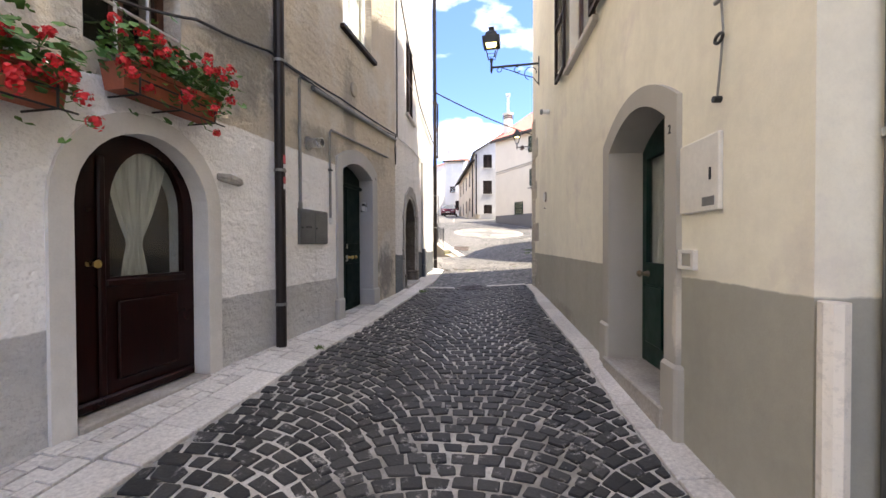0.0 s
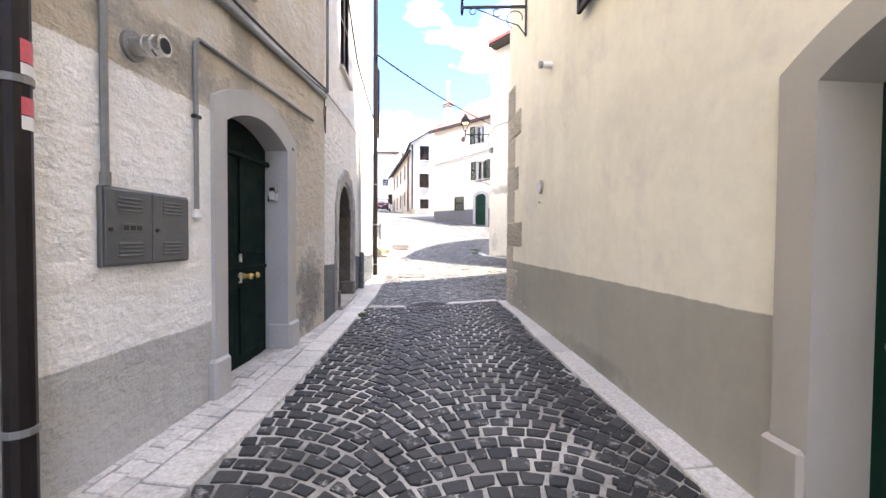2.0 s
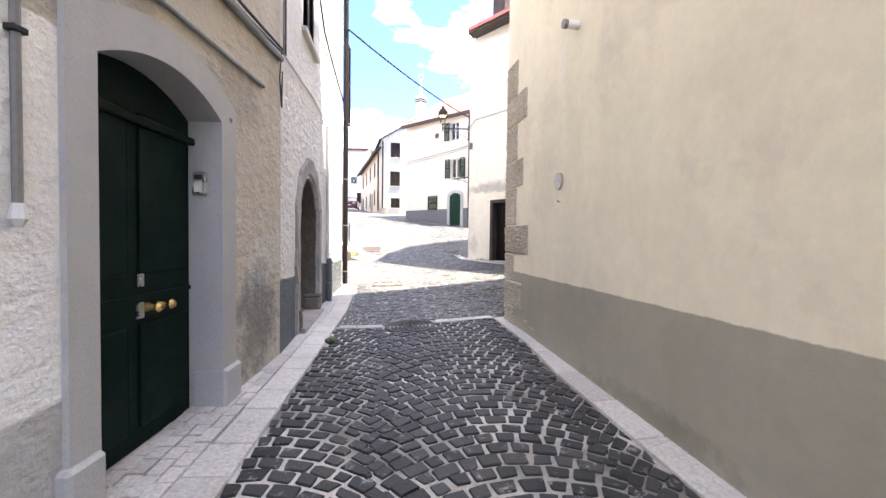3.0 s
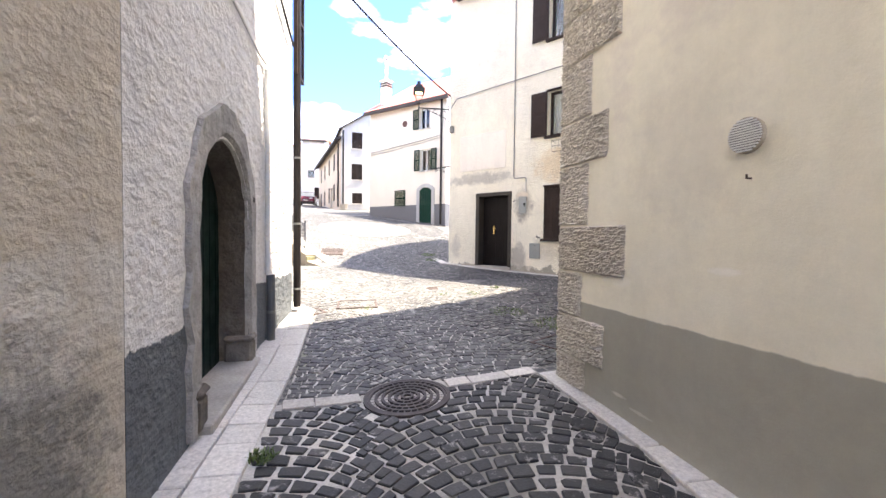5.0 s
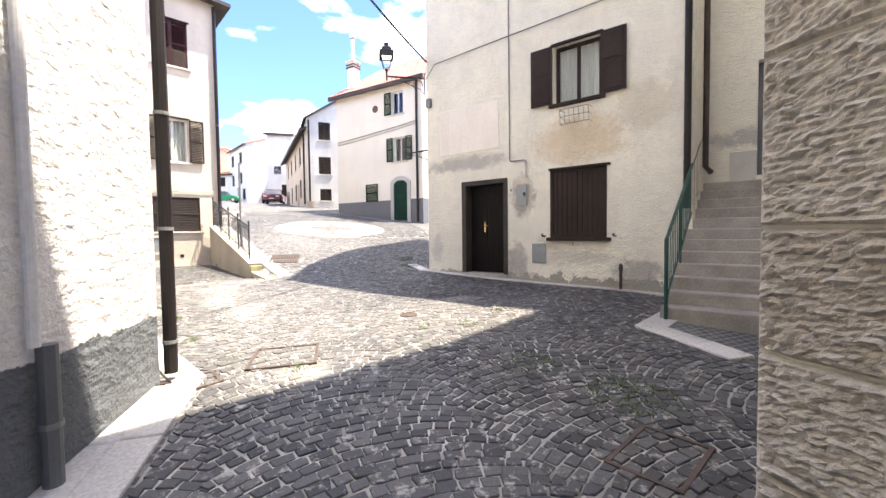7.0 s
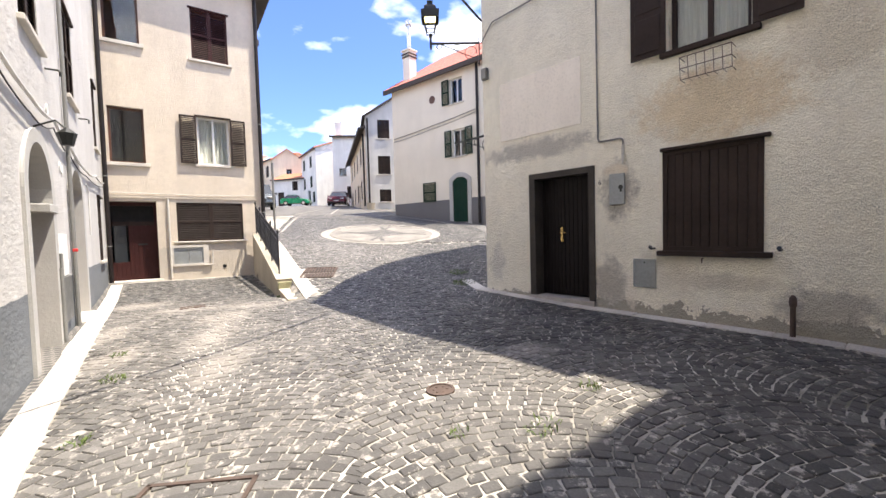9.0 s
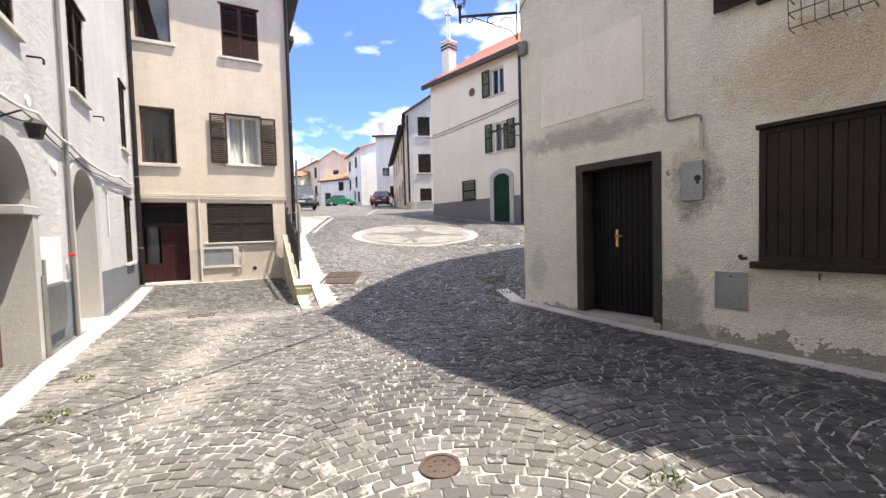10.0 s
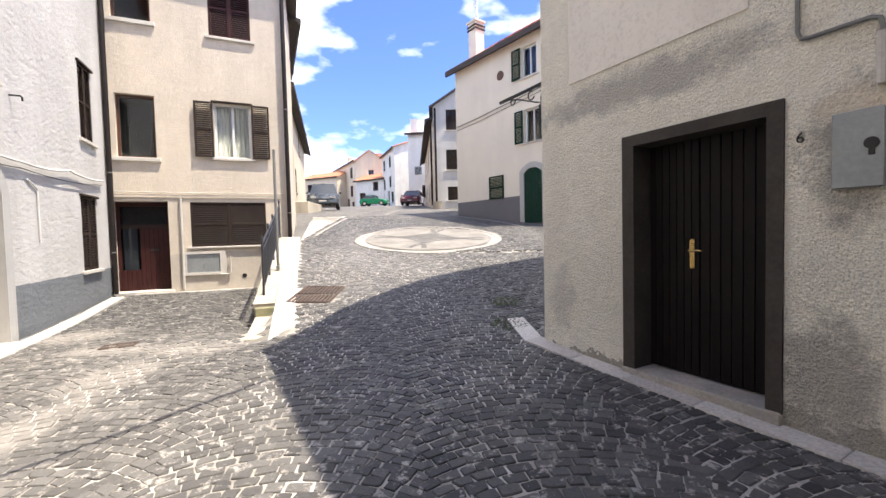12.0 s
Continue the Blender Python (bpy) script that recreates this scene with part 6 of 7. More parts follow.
part("sleeve", tube(bmesh.new(), [(0.40, 0, 3.40), (0.40, 0, 3.10)], 0.022, 8), M["sill"], t)
t = thing("flower_rack", on(h7, 3.68, 0, 4.08), "empty wire flower rack under the window", "rack")
bm = bmesh.new()
for z, y in ((0.0, -0.16), (0.28, -0.2), (0.14, -0.18)):
    tube(bm, [(0, 0, z), (0, y, z), (0.58, y, z), (0.58, 0, z)], 0.006, 6)
part("hoop", bm, M["rust"], t)
for x in np.linspace(0.0, 0.58, 7):
    part("wire", tube(bmesh.new(), [(x, 0, 0.0), (x, -0.16, 0.0), (x, -0.2, 0.28)], 0.004, 5), M["rust"], t)
t = thing("standpipe", on(h7, 4.84, -0.10, 0.78), "rusty iron standpipe at the wall foot", "standpipe")
part("pipe", tube(bmesh.new(), [(0, 0, 0), (0, 0, 0.42)], 0.028, 12), M["rust"], t)
part("head", tube(bmesh.new(), [(0, 0, 0.40), (0, 0, 0.44), (0, 0, 0.5), (0, 0, 0.53)], [0.036, 0.04, 0.034, 0.015], 12), M["rust"], t)
t = thing("shutter_dog", on(h7, 3.9, -0.01, 1.64), "tiny rusty hooks under the sill", "hook")
part("hook", tube(bmesh.new(), [(0, 0, 0.06), (0, -0.05, 0.06), (0, -0.05, 0)], 0.008, 6), M["rust"], t)
def house_number(h, text, u, z, size, label):
    num = bpy.data.curves.new("house_number", "FONT")
    num.body, num.size, num.extrude = text, size, 0.002
    nob = new("number_curve", num)
    bpy.context.view_layer.update()
    me = bpy.data.meshes.new_from_object(nob.evaluated_get(bpy.context.evaluated_depsgraph_get()))
    me.materials.clear()
    me.materials.append(M["black_metal"])
    bpy.data.objects.remove(nob)
    digit = new("house_number", me)
    digit.matrix_world = on(h, u, -0.006, z) @ pose(0, 0, 0, 90)
    return tagged(digit, label, "house number")


t = thing("junction_box", on(h7, 0.03, 0, 5.15), "small grey junction box high on the house corner", "junction box")
part("body", box(bmesh.new(), 0, 0.14, -0.09, 0.0, 0, 0.22, 0.01), M["pipe_grey"], t)
part("lid", box(bmesh.new(), 0.01, 0.13, -0.10, -0.09, 0.01, 0.21, 0.004), M["pipe_grey"], t)
house_number(h7, "6", 2.43, 2.83, 0.10, "black painted house number 6 beside the door")
house_number(h1, "11", 7.37, 2.63, 0.05, "small black house number 11 on the grey surround").location += h1.matrix_world.to_3x3() @ Vector((0, -0.034, 0))
house_number(h2, "13", 2.40, 2.16, 0.075, "faded black house number 13 on the stone arch").location += h2.matrix_world.to_3x3() @ Vector((0, -0.036, 0))
house_number(h6, "2", 6.79, 2.22, 0.085, "black painted house number 2 on the door surround").location += h6.matrix_world.to_3x3() @ Vector((0, -0.034, 0))
bm = tube(bmesh.new(), [(0.0, -0.03, 5.9), (0.3, -0.03, 6.2), (5.9, -0.03, 6.35)], 0.012, 6)
part("wall_cable", bm, M["pipe_grey"], h7)
t = thing("downpipe", pose(8.25, 13.85, 3.0), "red-brown downpipe beside the stairs", "downpipe")
part("pipe", tube(bmesh.new(), [(0.1, 0, 0), (0, 0.05, 0.12), (0, 0.05, 7)], 0.05, 12), M["rust"], t)

# ---- ironwork in the ground ----
def at_ground(x, y, lift=0.0):
    n = slope_of(x, y)
    return Matrix.Translation((x, y, land(x, y) + lift)) @ Vector((0, 0, 1)).rotation_difference(n).to_matrix().to_4x4()


t = thing("manhole_grate", at_ground(0.655, 9.56, 0.004), "round cast-iron drain grate with rings of slots", "manhole")
R = 0.37
bm = bmesh.new()
def annulus(bm, r0, r1, z0, z1, n=48, a0=0.0, a1=2 * math.pi):
    closed = a1 - a0 > 6.2
    k = n if closed else n + 1
    vs = [[bm.verts.new((r * math.cos(a0 + (a1 - a0) * i / n), r * math.sin(a0 + (a1 - a0) * i / n), z)) for i in range(k)] for r, z in ((r0, z0), (r1, z0), (r1, z1), (r0, z1))]
    for i in range(n):
        j = (i + 1) % k
        for p in range(4):
            bm.faces.new((vs[p][i], vs[p][j], vs[(p + 1) % 4][j], vs[(p + 1) % 4][i]))
    return bm
part("frame", annulus(bmesh.new(), R - 0.03, R, -0.03, 0.022), M["cast_iron"], t)
for r in (0.045, 0.10, 0.155, 0.21, 0.265, 0.325):
    part("ring", annulus(bmesh.new(), r - 0.012, r + 0.012, -0.01, 0.02), M["cast_iron"], t)
for i, r in enumerate((0.0725, 0.1275, 0.1825, 0.2375, 0.295)):
    n = (8, 12, 20, 28, 36)[i]
    for k in range(n):
        part("spoke", annulus(bmesh.new(), r - 0.02, r + 0.02, -0.01, 0.018, 1, 2 * math.pi * k / n, 2 * math.pi * k / n + 0.012 / r), M["cast_iron"], t)
part("pit", tube(bmesh.new(), [(0, 0, -0.02), (0, 0, -0.012)], R - 0.02, 32), M["dark"], t)
t = thing("manhole_cover", at_ground(2.44, 14.28, 0.006), "small round rusty manhole cover", "manhole")
part("frame", annulus(bmesh.new(), 0.105, 0.13, -0.02, 0.016, 28), M["rust"], t)
part("lid", tube(bmesh.new(), [(0, 0, -0.01), (0, 0, 0.010)], 0.104, 28), M["rust"], t)
for a in range(6):
    part("stud", tube(bmesh.new(), [(0.06 * math.cos(a), 0.06 * math.sin(a), 0.01), (0.06 * math.cos(a), 0.06 * math.sin(a), 0.015)], 0.012, 8), M["rust"], t)


def bar_grate(x, y, w, d, turn, n, label, rows=1):
    t = thing("drain_grate", at_ground(x, y, 0.012) @ pose(0, 0, 0, 0, 0, turn), label, "drain")
    part("frame", tube(bmesh.new(), [(-w / 2, -d / 2, 0), (w / 2, -d / 2, 0), (w / 2, d / 2, 0), (-w / 2, d / 2, 0), (-w / 2, -d / 2, 0)], 0.014, 6), M["rust"], t)
    part("pit", box(bmesh.new(), -w / 2, w / 2, -d / 2, d / 2, -0.02, -0.008), M["dark"], t)
    for k in range(rows):
        for i in range(n):
            u = -w / 2 + (i + 0.5) * w / n
            part("bar", box(bmesh.new(), u - w / n * 0.28, u + w / n * 0.28, -d / 2 + k * d / rows + 0.02, -d / 2 + (k + 1) * d / rows - 0.02, -0.006, 0.01), M["rust"], t)
    return t


bar_grate(0.98, 21.33, 0.78, 0.80, -8, 11, "rusty double drain grate in the sloping street", 2)
bar_grate(-1.30, 19.62, 0.42, 0.20, 18, 8, "rusty drain grate in the lower yard")


def steel_frame(x, y, w, d, turn, label):
    t = thing("inspection_frame", at_ground(x, y, 0.016) @ pose(0, 0, 0, 0, 0, turn), label, "inspection cover")
    for a, b in (((-w / 2, -d / 2), (w / 2, -d / 2)), ((w / 2, -d / 2), (w / 2, d / 2)), ((w / 2, d / 2), (-w / 2, d / 2)), ((-w / 2, d / 2), (-w / 2, -d / 2))):
        x0, x1, y0, y1 = min(a[0], b[0]) - 0.014, max(a[0], b[0]) + 0.014, min(a[1], b[1]) - 0.014, max(a[1], b[1]) + 0.014
        part("edge", box(bmesh.new(), x0, x1, y0, y1, -0.02, 0.006), M["rust"], t)
    return t


steel_frame(0.73, 13.14, 0.62, 0.62, -8, "rusty steel frame of a paved inspection cover")
steel_frame(-0.1, 12.75, 0.5, 0.3, 20, "small rusty steel frame by the kerb")
steel_frame(2.75, 10.35, 0.55, 0.40, 20, "rusty steel frame of a paved cover in shade")

# ---- white stone roundel and lines in the street ----
def strip_on_land(bm, pts, w, lift):
    rows = []
    pts = [Vector(p) for p in pts]
    for i, p in enumerate(pts):
        d = (pts[min(i + 1, len(pts) - 1)] - pts[max(i - 1, 0)]).normalized()
        n = Vector((-d.y, d.x)) * w / 2
        rows.append([bm.verts.new((q.x, q.y, land(q.x, q.y) + lift)) for q in (p - n, p, p + n)])
    for a, b in zip(rows, rows[1:]):
        for k in range(2):
            bm.faces.new((a[k], a[k + 1], b[k + 1], b[k]))
    return bm


rd = thing("paving_roundel", pose(0, 0, 0), "round pattern of white stone set in the street", "paving roundel")
CX, CY, CR = 2.98, 26.5, 2.15
bm = bmesh.new()
lay = [[bm.verts.new((CX + r * math.cos(a), CY + r * math.sin(a), land(CX + r * math.cos(a), CY + r * math.sin(a)) + 0.026)) for a in np.linspace(0, 2 * math.pi, 49)[:-1]] for r in np.linspace(0.02, CR * 0.90, 9)]
for p, q in zip(lay, lay[1:]):
    for i in range(48):
        bm.faces.new((p[i], p[(i + 1) % 48], q[(i + 1) % 48], q[i]))
part("field", bm, M["roundel"], rd)
part("rim", strip_on_land(bmesh.new(), [(CX + CR * math.cos(a), CY + CR * math.sin(a)) for a in np.linspace(0, 2 * math.pi, 60)], 0.16, 0.026), M["paint"], rd)
for k in range(4):
    a = k * math.pi / 2 + 0.6
    c = Vector((CX + CR * 1.25 * math.cos(a), CY + CR * 1.25 * math.sin(a)))
    pts = [(c.x + CR * 0.98 * math.cos(t_), c.y + CR * 0.98 * math.sin(t_)) for t_ in np.linspace(a + math.pi - 0.68, a + math.pi + 0.68, 14)]
    part("dark_band", strip_on_land(bmesh.new(), pts, 0.14, 0.031), M["far"], rd)
bm = bmesh.new()
q = [bm.verts.new((CX + r * math.cos(a), CY + r * math.sin(a), land(CX + r * math.cos(a), CY + r * math.sin(a)) + 0.031)) for a, r in zip(np.linspace(0, 2 * math.pi, 9)[:-1] + 0.6 - math.pi / 4, [0.9, 0.42] * 4)]
ctr = bm.verts.new((CX, CY, land(CX, CY) + 0.031))
for i in range(8):
    bm.faces.new((q[i], q[(i + 1) % 8], ctr))
part("star", bm, M["far"], rd)
lines = [[(-0.6, 32.0), (1.5, 31.6), (3.8, 32.2)], [(-0.9, 33.2), (0.2, 39.8)], [(0.9, 33.0), (1.2, 40.0)], [(3.9, 32.6), (5.4, 30.4), (6.3, 28.4)], [(-0.7, 27.2), (-0.65, 31.8)]]
for ln in lines:
    dense = [Vector(a).lerp(Vector(b), s) for a, b in zip(ln, ln[1:]) for s in np.linspace(0, 1, 16)]
    tagged(part("paving_line", strip_on_land(bmesh.new(), dense, 0.11, 0.026), M["paint"]), "white stone line across the street", "paving line", kind="structure")


# ---- parked cars ----
def car(m, length, width, height, paint, label, suv=0.0):
    t = thing("car", m, label, "car")
    half = width / 2
    prof = [(-length / 2, 0.32), (-length / 2 + 0.05, 0.55), (-length / 2 + 0.25, 0.78 + suv), (-length * 0.22, 0.92 + suv), (length * 0.42, 0.95 + suv), (length / 2 - 0.05, 0.85 + suv), (length / 2, 0.5), (length / 2 - 0.05, 0.28), (-length / 2 + 0.1, 0.24)]
    bm = bmesh.new()
    secs = []
    for y, k, dz in ((-half, 0.94, -0.02), (-half * 0.86, 1.0, 0.02), (0, 1.01, 0.05), (half * 0.86, 1.0, 0.02), (half, 0.94, -0.02)):
        secs.append([bm.verts.new((x * k, y, z + (dz if z > 0.6 else 0))) for x, z in prof])
    n = len(prof)
    for a, b in zip(secs, secs[1:]):
        for i in range(n):
            bm.faces.new((a[i], a[(i + 1) % n], b[(i + 1) % n], b[i]))
    bm.faces.new(secs[0][::-1])
    bm.faces.new(secs[-1])
    body = part("body", bm, paint, t)
    cab = [(-length * 0.22, 0.93 + suv), (-length * 0.06, height), (length * 0.25, height + 0.01), (length * 0.40, 0.96 + suv)]
    bm = bmesh.new()
    secs = [[bm.verts.new((x, s * (half * 0.92 if z < 1.1 + suv else half * 0.74), z)) for x, z in cab] for s in (-1, 1)]
    for i in range(4):
        bm.faces.new((secs[0][i], secs[0][(i + 1) % 4], secs[1][(i + 1) % 4], secs[1][i]))
    bm.faces.new(secs[0][::-1])
    bm.faces.new(secs[1])
    part("cabin_glass", bm, M["car_glass"], t)
    part("roof", box(bmesh.new(), -length * 0.05, length * 0.25, -half * 0.72, half * 0.72, height - 0.01, height + 0.05, 0.02), paint, t)
    for s in (-1, 1):
        part("headlight", box(bmesh.new(), -length / 2 - 0.0, -length / 2 + 0.2, s * half * 0.62 - 0.16, s * half * 0.62 + 0.16, 0.60, 0.74, 0.02), M["steel"], t)
        part("mirror", box(bmesh.new(), -length * 0.16, -length * 0.11, s * (half + 0.1) - 0.08, s * (half + 0.1) + 0.08, 0.95 + suv, 1.07 + suv, 0.02), paint, t)
        for x in (-length * 0.31, length * 0.30):
            w = part("wheel", tube(bmesh.new(), [(x, s * (half - 0.2), 0.31), (x, s * (half + 0.005), 0.31)], 0.31, 20), M["tyre"], t)
            part("rim", tube(bmesh.new(), [(x, s * (half + 0.004), 0.31), (x, s * (half + 0.015), 0.31)], 0.19, 14), M["steel"], w)
    part("grille", box(bmesh.new(), -length / 2 - 0.012, -length / 2 + 0.05, -half * 0.4, half * 0.4, 0.42, 0.58, 0.01), M["black_metal"], t)
    part("number_plate", box(bmesh.new(), -length / 2 - 0.02, -length / 2 - 0.01, -0.24, 0.24, 0.40, 0.48), M["panel_cream"], t)
    part("bumper", box(bmesh.new(), -length / 2 - 0.01, -length / 2 + 0.12, -half * 0.9, half * 0.9, 0.26, 0.38, 0.02), M["black_metal"], t)
    return t


def park(x, y, turn):
    return Matrix.Translation((x, y, land(x, y) + 0.02)) @ pose(0, 0, 0, 0, 0, turn)


car(park(-4.15, 41.6, 102), 4.4, 1.9, 1.66, M["silver"], "dark silver car parked facing down the street", 0.06)
car(park(-4.9, 70.5, 168), 3.9, 1.65, 1.40, M["car_green"], "bright green hatchback parked across the street")
car(park(1.05, 56.5, 82), 4.1, 1.9, 1.5, M["car_red"], "dark red car parked by the pale house", 0.04)
t = thing("planter", Matrix.Translation((3.4, 41.2 - 1.2, land(3.4, 40.0))), "small stone planter with weeds by the wall", "planter")
part("pot", tube(bmesh.new(), [(0, 0, 0), (0, 0, 0.45)], [0.25, 0.32], 12), M["concrete"], t)
t = thing("low_wall", pose(-4.4, 38, land(-4.4, 38)), "low pale wall by the house steps", "wall")
part("block", box(bmesh.new(), -0.9, 0.6, -1.2, 1.6, -0.3, 0.55, 0.03), M["concrete"], t)

# more houses along the left of the upper street
h17 = gable_house((-2.1, 29.6), (-4.05, 34.4), 8, 1, 10.3, 11.4, M["c"], M["eave"], "cream house flank along the upper street", wins=[(1.2, 4.2, 0.9, 1.6, "closed"), (3.2, 7.0, 0.9, 1.6, "closed")], over=0.35)
h18 = gable_house((-4.3, 35.0), (-8.6, 52), 8, 1, 10.0, 11.4, M["far_cream"], M["eave"], "cream house row along the upper street", wins=[(2.0, 5.0, 0.9, 1.6, "closed"), (6.0, 5.2, 0.9, 1.6, "closed"), (10, 8.4, 0.9, 1.6, "closed")], over=0.5, door=(4.2, 3.9, 1.1, 2.1))


# ---- weeds in the joints ----
def weed(x, y, r, n, seed):
    rng = random.Random(seed)
    t = thing("weed", pose(x, y, land(x, y)), "low green weed tuft growing in paving joints", "weed", "weeds in the joints")
    bm = bmesh.new()
    for i in range(n):
        a = rng.random() * 6.28
        d = r * math.sqrt(rng.random())
        c = Vector((d * math.cos(a), d * math.sin(a), land(x + d * math.cos(a), y + d * math.sin(a)) - land(x, y) + 0.01))
        tip = c + Vector((rng.gauss(0, 0.03), rng.gauss(0, 0.03), rng.uniform(0.01, 0.06)))
        s = Vector((rng.gauss(0, 1), rng.gauss(0, 1), 0)).normalized() * 0.006
        mid = (c + tip) / 2 + Vector((0, 0, 0.01))
        v = [bm.verts.new(p) for p in (c, mid - s, tip, mid + s)]
        bm.faces.new(v)
    tagged(part("tuft", bm, M["moss"], t), kind="stuff")


for i, (x, y, r, n) in enumerate([(-0.45, 8.93, 0.08, 120), (-0.72, 15.6, 0.13, 60), (-1.1, 16.5, 0.08, 40), (3.0, 13.4, 0.14, 50), (3.7, 13.9, 0.10, 40), (2.4, 13.5, 0.08, 24), (3.2, 11.0, 0.35, 260), (2.9, 11.9, 0.3, 160), (4.15, 19.4, 0.25, 220), (4.3, 20.4, 0.25, 200), (0.2, 20.6, 0.12, 160), (-0.3, 14.2, 0.09, 36), (0.8, 12.7, 0.09, 30), (-1.35, 4.4, 0.05, 60)]):
    weed(x, y, r, n, 50 + i)

# ---- rough quoin stones on the corner of the cream house ----
rng = random.Random(8)
qz = [0.30, 0.79, 1.15, 1.54, 1.94, 2.47, 2.85, 3.35, 3.75, 4.25]
qw = [0.43, 0.67, 0.36, 0.89, 0.43, 0.67, 0.45, 0.80, 0.43]
for a, b, w in zip(qz, qz[1:], qw):
    bm = bmesh.new()
    nx, nz = max(4, int(w / 0.018)), max(5, int((b - a) / 0.011))
    g = [[None] * (nx + 1) for _ in range(nz + 1)]
    for j in range(nz + 1):
        for i in range(nx + 1):
            edge = i in (0, nx) or j in (0, nz)
            x, z = w * i / nx, a + 0.006 + (b - a - 0.012) * j / nz
            chip = 0.6 * noise.noise(Vector((x * 9, z * 22, 3))) + 0.8 * noise.noise(Vector((x * 24, z * 60, 9))) + 0.8 * noise.noise(Vector((x * 48, z * 110, 5)))
            y = -0.004 if edge else -0.022 - 0.017 * chip
            rag = 0.016 * noise.noise(Vector((z * 14, 1, w))) if i == nx else 0.0
            rise = 0.008 * noise.noise(Vector((x * 8, z, 2))) if edge and j in (0, nz) else 0.0
            g[j][i] = bm.verts.new((x + rag + (0 if i == 0 else rng.uniform(-0.005, 0.005)), y, z + rise))
    for j in range(nz):
        for i in range(nx):
            bm.faces.new((g[j][i], g[j][i + 1], g[j + 1][i + 1], g[j + 1][i]))
    rim = [g[0][i] for i in range(nx + 1)] + [g[j][nx] for j in range(1, nz + 1)] + [g[nz][i] for i in range(nx - 1, -1, -1)] + [g[j][0] for j in range(nz - 1, 0, -1)]
    back = [bm.verts.new((v.co.x, 0.02, v.co.z)) for v in rim]
    for i in range(len(rim)):
        bm.faces.new((rim[i], rim[(i + 1) % len(rim)], back[(i + 1) % len(rim)], back[i]))
    part("quoin_stone", bm, M["quoin"], h6)


# ---- slats and boards of shutters and doors as pieces of their own ----
def split_pieces(ob):
    """Leave the largest piece in place; every other slat or board becomes its own mesh."""
    me = ob.data
    root = list(range(len(me.vertices)))

    def find(i):
        while root[i] != i:
            root[i] = root[root[i]]
            i = root[i]
        return i

    for e in me.edges:
        a, b = find(e.vertices[0]), find(e.vertices[1])
        if a != b:
            root[a] = b
    groups = {}
    for f in me.polygons:
        groups.setdefault(find(f.vertices[0]), []).append(tuple(f.vertices))
    if len(groups) < 4:
        return
    made = []
    for faces in groups.values():
        ids = sorted({i for f in faces for i in f})
        pts = [me.vertices[i].co.copy() for i in ids]
        size = [max(p[k] for p in pts) - min(p[k] for p in pts) for k in range(3)]
        made.append((size, pts, [tuple(ids.index(i) for i in f) for f in faces]))
    slim = [m for m in made if m[0][0] > m[0][2] * 2.5 and m[0][2] < 0.042] or [m for m in made if m[0][1] < 0.02]
    rest = [m for m in made if not any(m is s for s in slim)]
    if not rest or not slim:
        return
    deep = ob.parent.parent is not None
    kind = "slat" if slim[0][0][0] > slim[0][0][2] else "board"
    for size, pts, faces in slim:
        part_me = bpy.data.meshes.new(kind)
        part_me.from_pydata([tuple(p) for p in pts], [], faces)
        part_me.materials.append(me.materials[0])
        piece = new(kind, part_me)
        piece.parent = ob.parent if deep else ob
    verts, faces = [], []
    for size, pts, fs in rest:
        k = len(verts)
        verts += [tuple(p) for p in pts]
        faces += [tuple(i + k for i in f) for f in fs]
    keep = bpy.data.meshes.new(ob.name)
    keep.from_pydata(verts, [], faces)
    keep.materials.append(me.materials[0])
    ob.data = keep


for ob in list(bpy.data.objects):
    if ob.type == "MESH" and ob.name.split(".")[0] in ("shutter", "door_leaf") and ob.parent:
        split_pieces(ob)


# ---- paving, piece by piece ----
def setts(x_of, y0, y1, dx, dy, period, radius, gap, rng, skip, lean):
    """Stones laid in arcs side by side; yields the four corners of each top."""
    half = math.asin(period / 2 / radius)
    count = int(round(2 * half * radius / dx))
    for j in range(-2, int((y1 - y0 + 1.2) / dy)):
        yb = y0 + j * dy
        xa, xb = x_of(min(max(yb, y0), y1))
        mid = lean(yb)
        for k in range(int(math.floor((xa - mid) / period)) - 1, int(math.ceil((xb - mid) / period)) + 2):
            xc = mid + k * period
            jog = rng.uniform(-0.006, 0.006)
            cuts = [-half + (i + (0.5 if j % 2 else 0.0) + rng.uniform(-0.17, 0.17)) * 2 * half / count for i in range(count + 1)]
            cuts = [-half] + [c for c in cuts if abs(c) < half - 0.35 * 2 * half / count] + [half]
            for a, b in zip(cuts, cuts[1:]):
                q = []
                for th, up in ((a, 0), (b, 0), (b, 1), (a, 1)):
                    d = up * dy * math.cos(th)
                    q.append(Vector((xc + (radius + d) * math.sin(th), yb + jog + (radius + d) * math.cos(th) - radius)))
                c = sum(q, Vector((0, 0))) / 4
                if c.y < y0 or c.y > y1 or skip(c.x, c.y):
                    continue
                la, lb = x_of(c.y)
                for p in q:
                    p.x = min(max(p.x, la), lb)
                    p.y = min(max(p.y, y0 - 0.02), y1 + 0.02)
                if c.x < la - 0.03 or c.x > lb + 0.03 or max(p.x for p in q) - min(p.x for p in q) < dx * 0.35:
                    continue
                c = sum(q, Vector((0, 0))) / 4
                g = gap * rng.uniform(0.6, 1.5)
                q = [p + (c - p).normalized() * (g + rng.uniform(0, 0.007)) + Vector((rng.gauss(0, 0.006), rng.gauss(0, 0.006))) for p in q]
                yield c, q


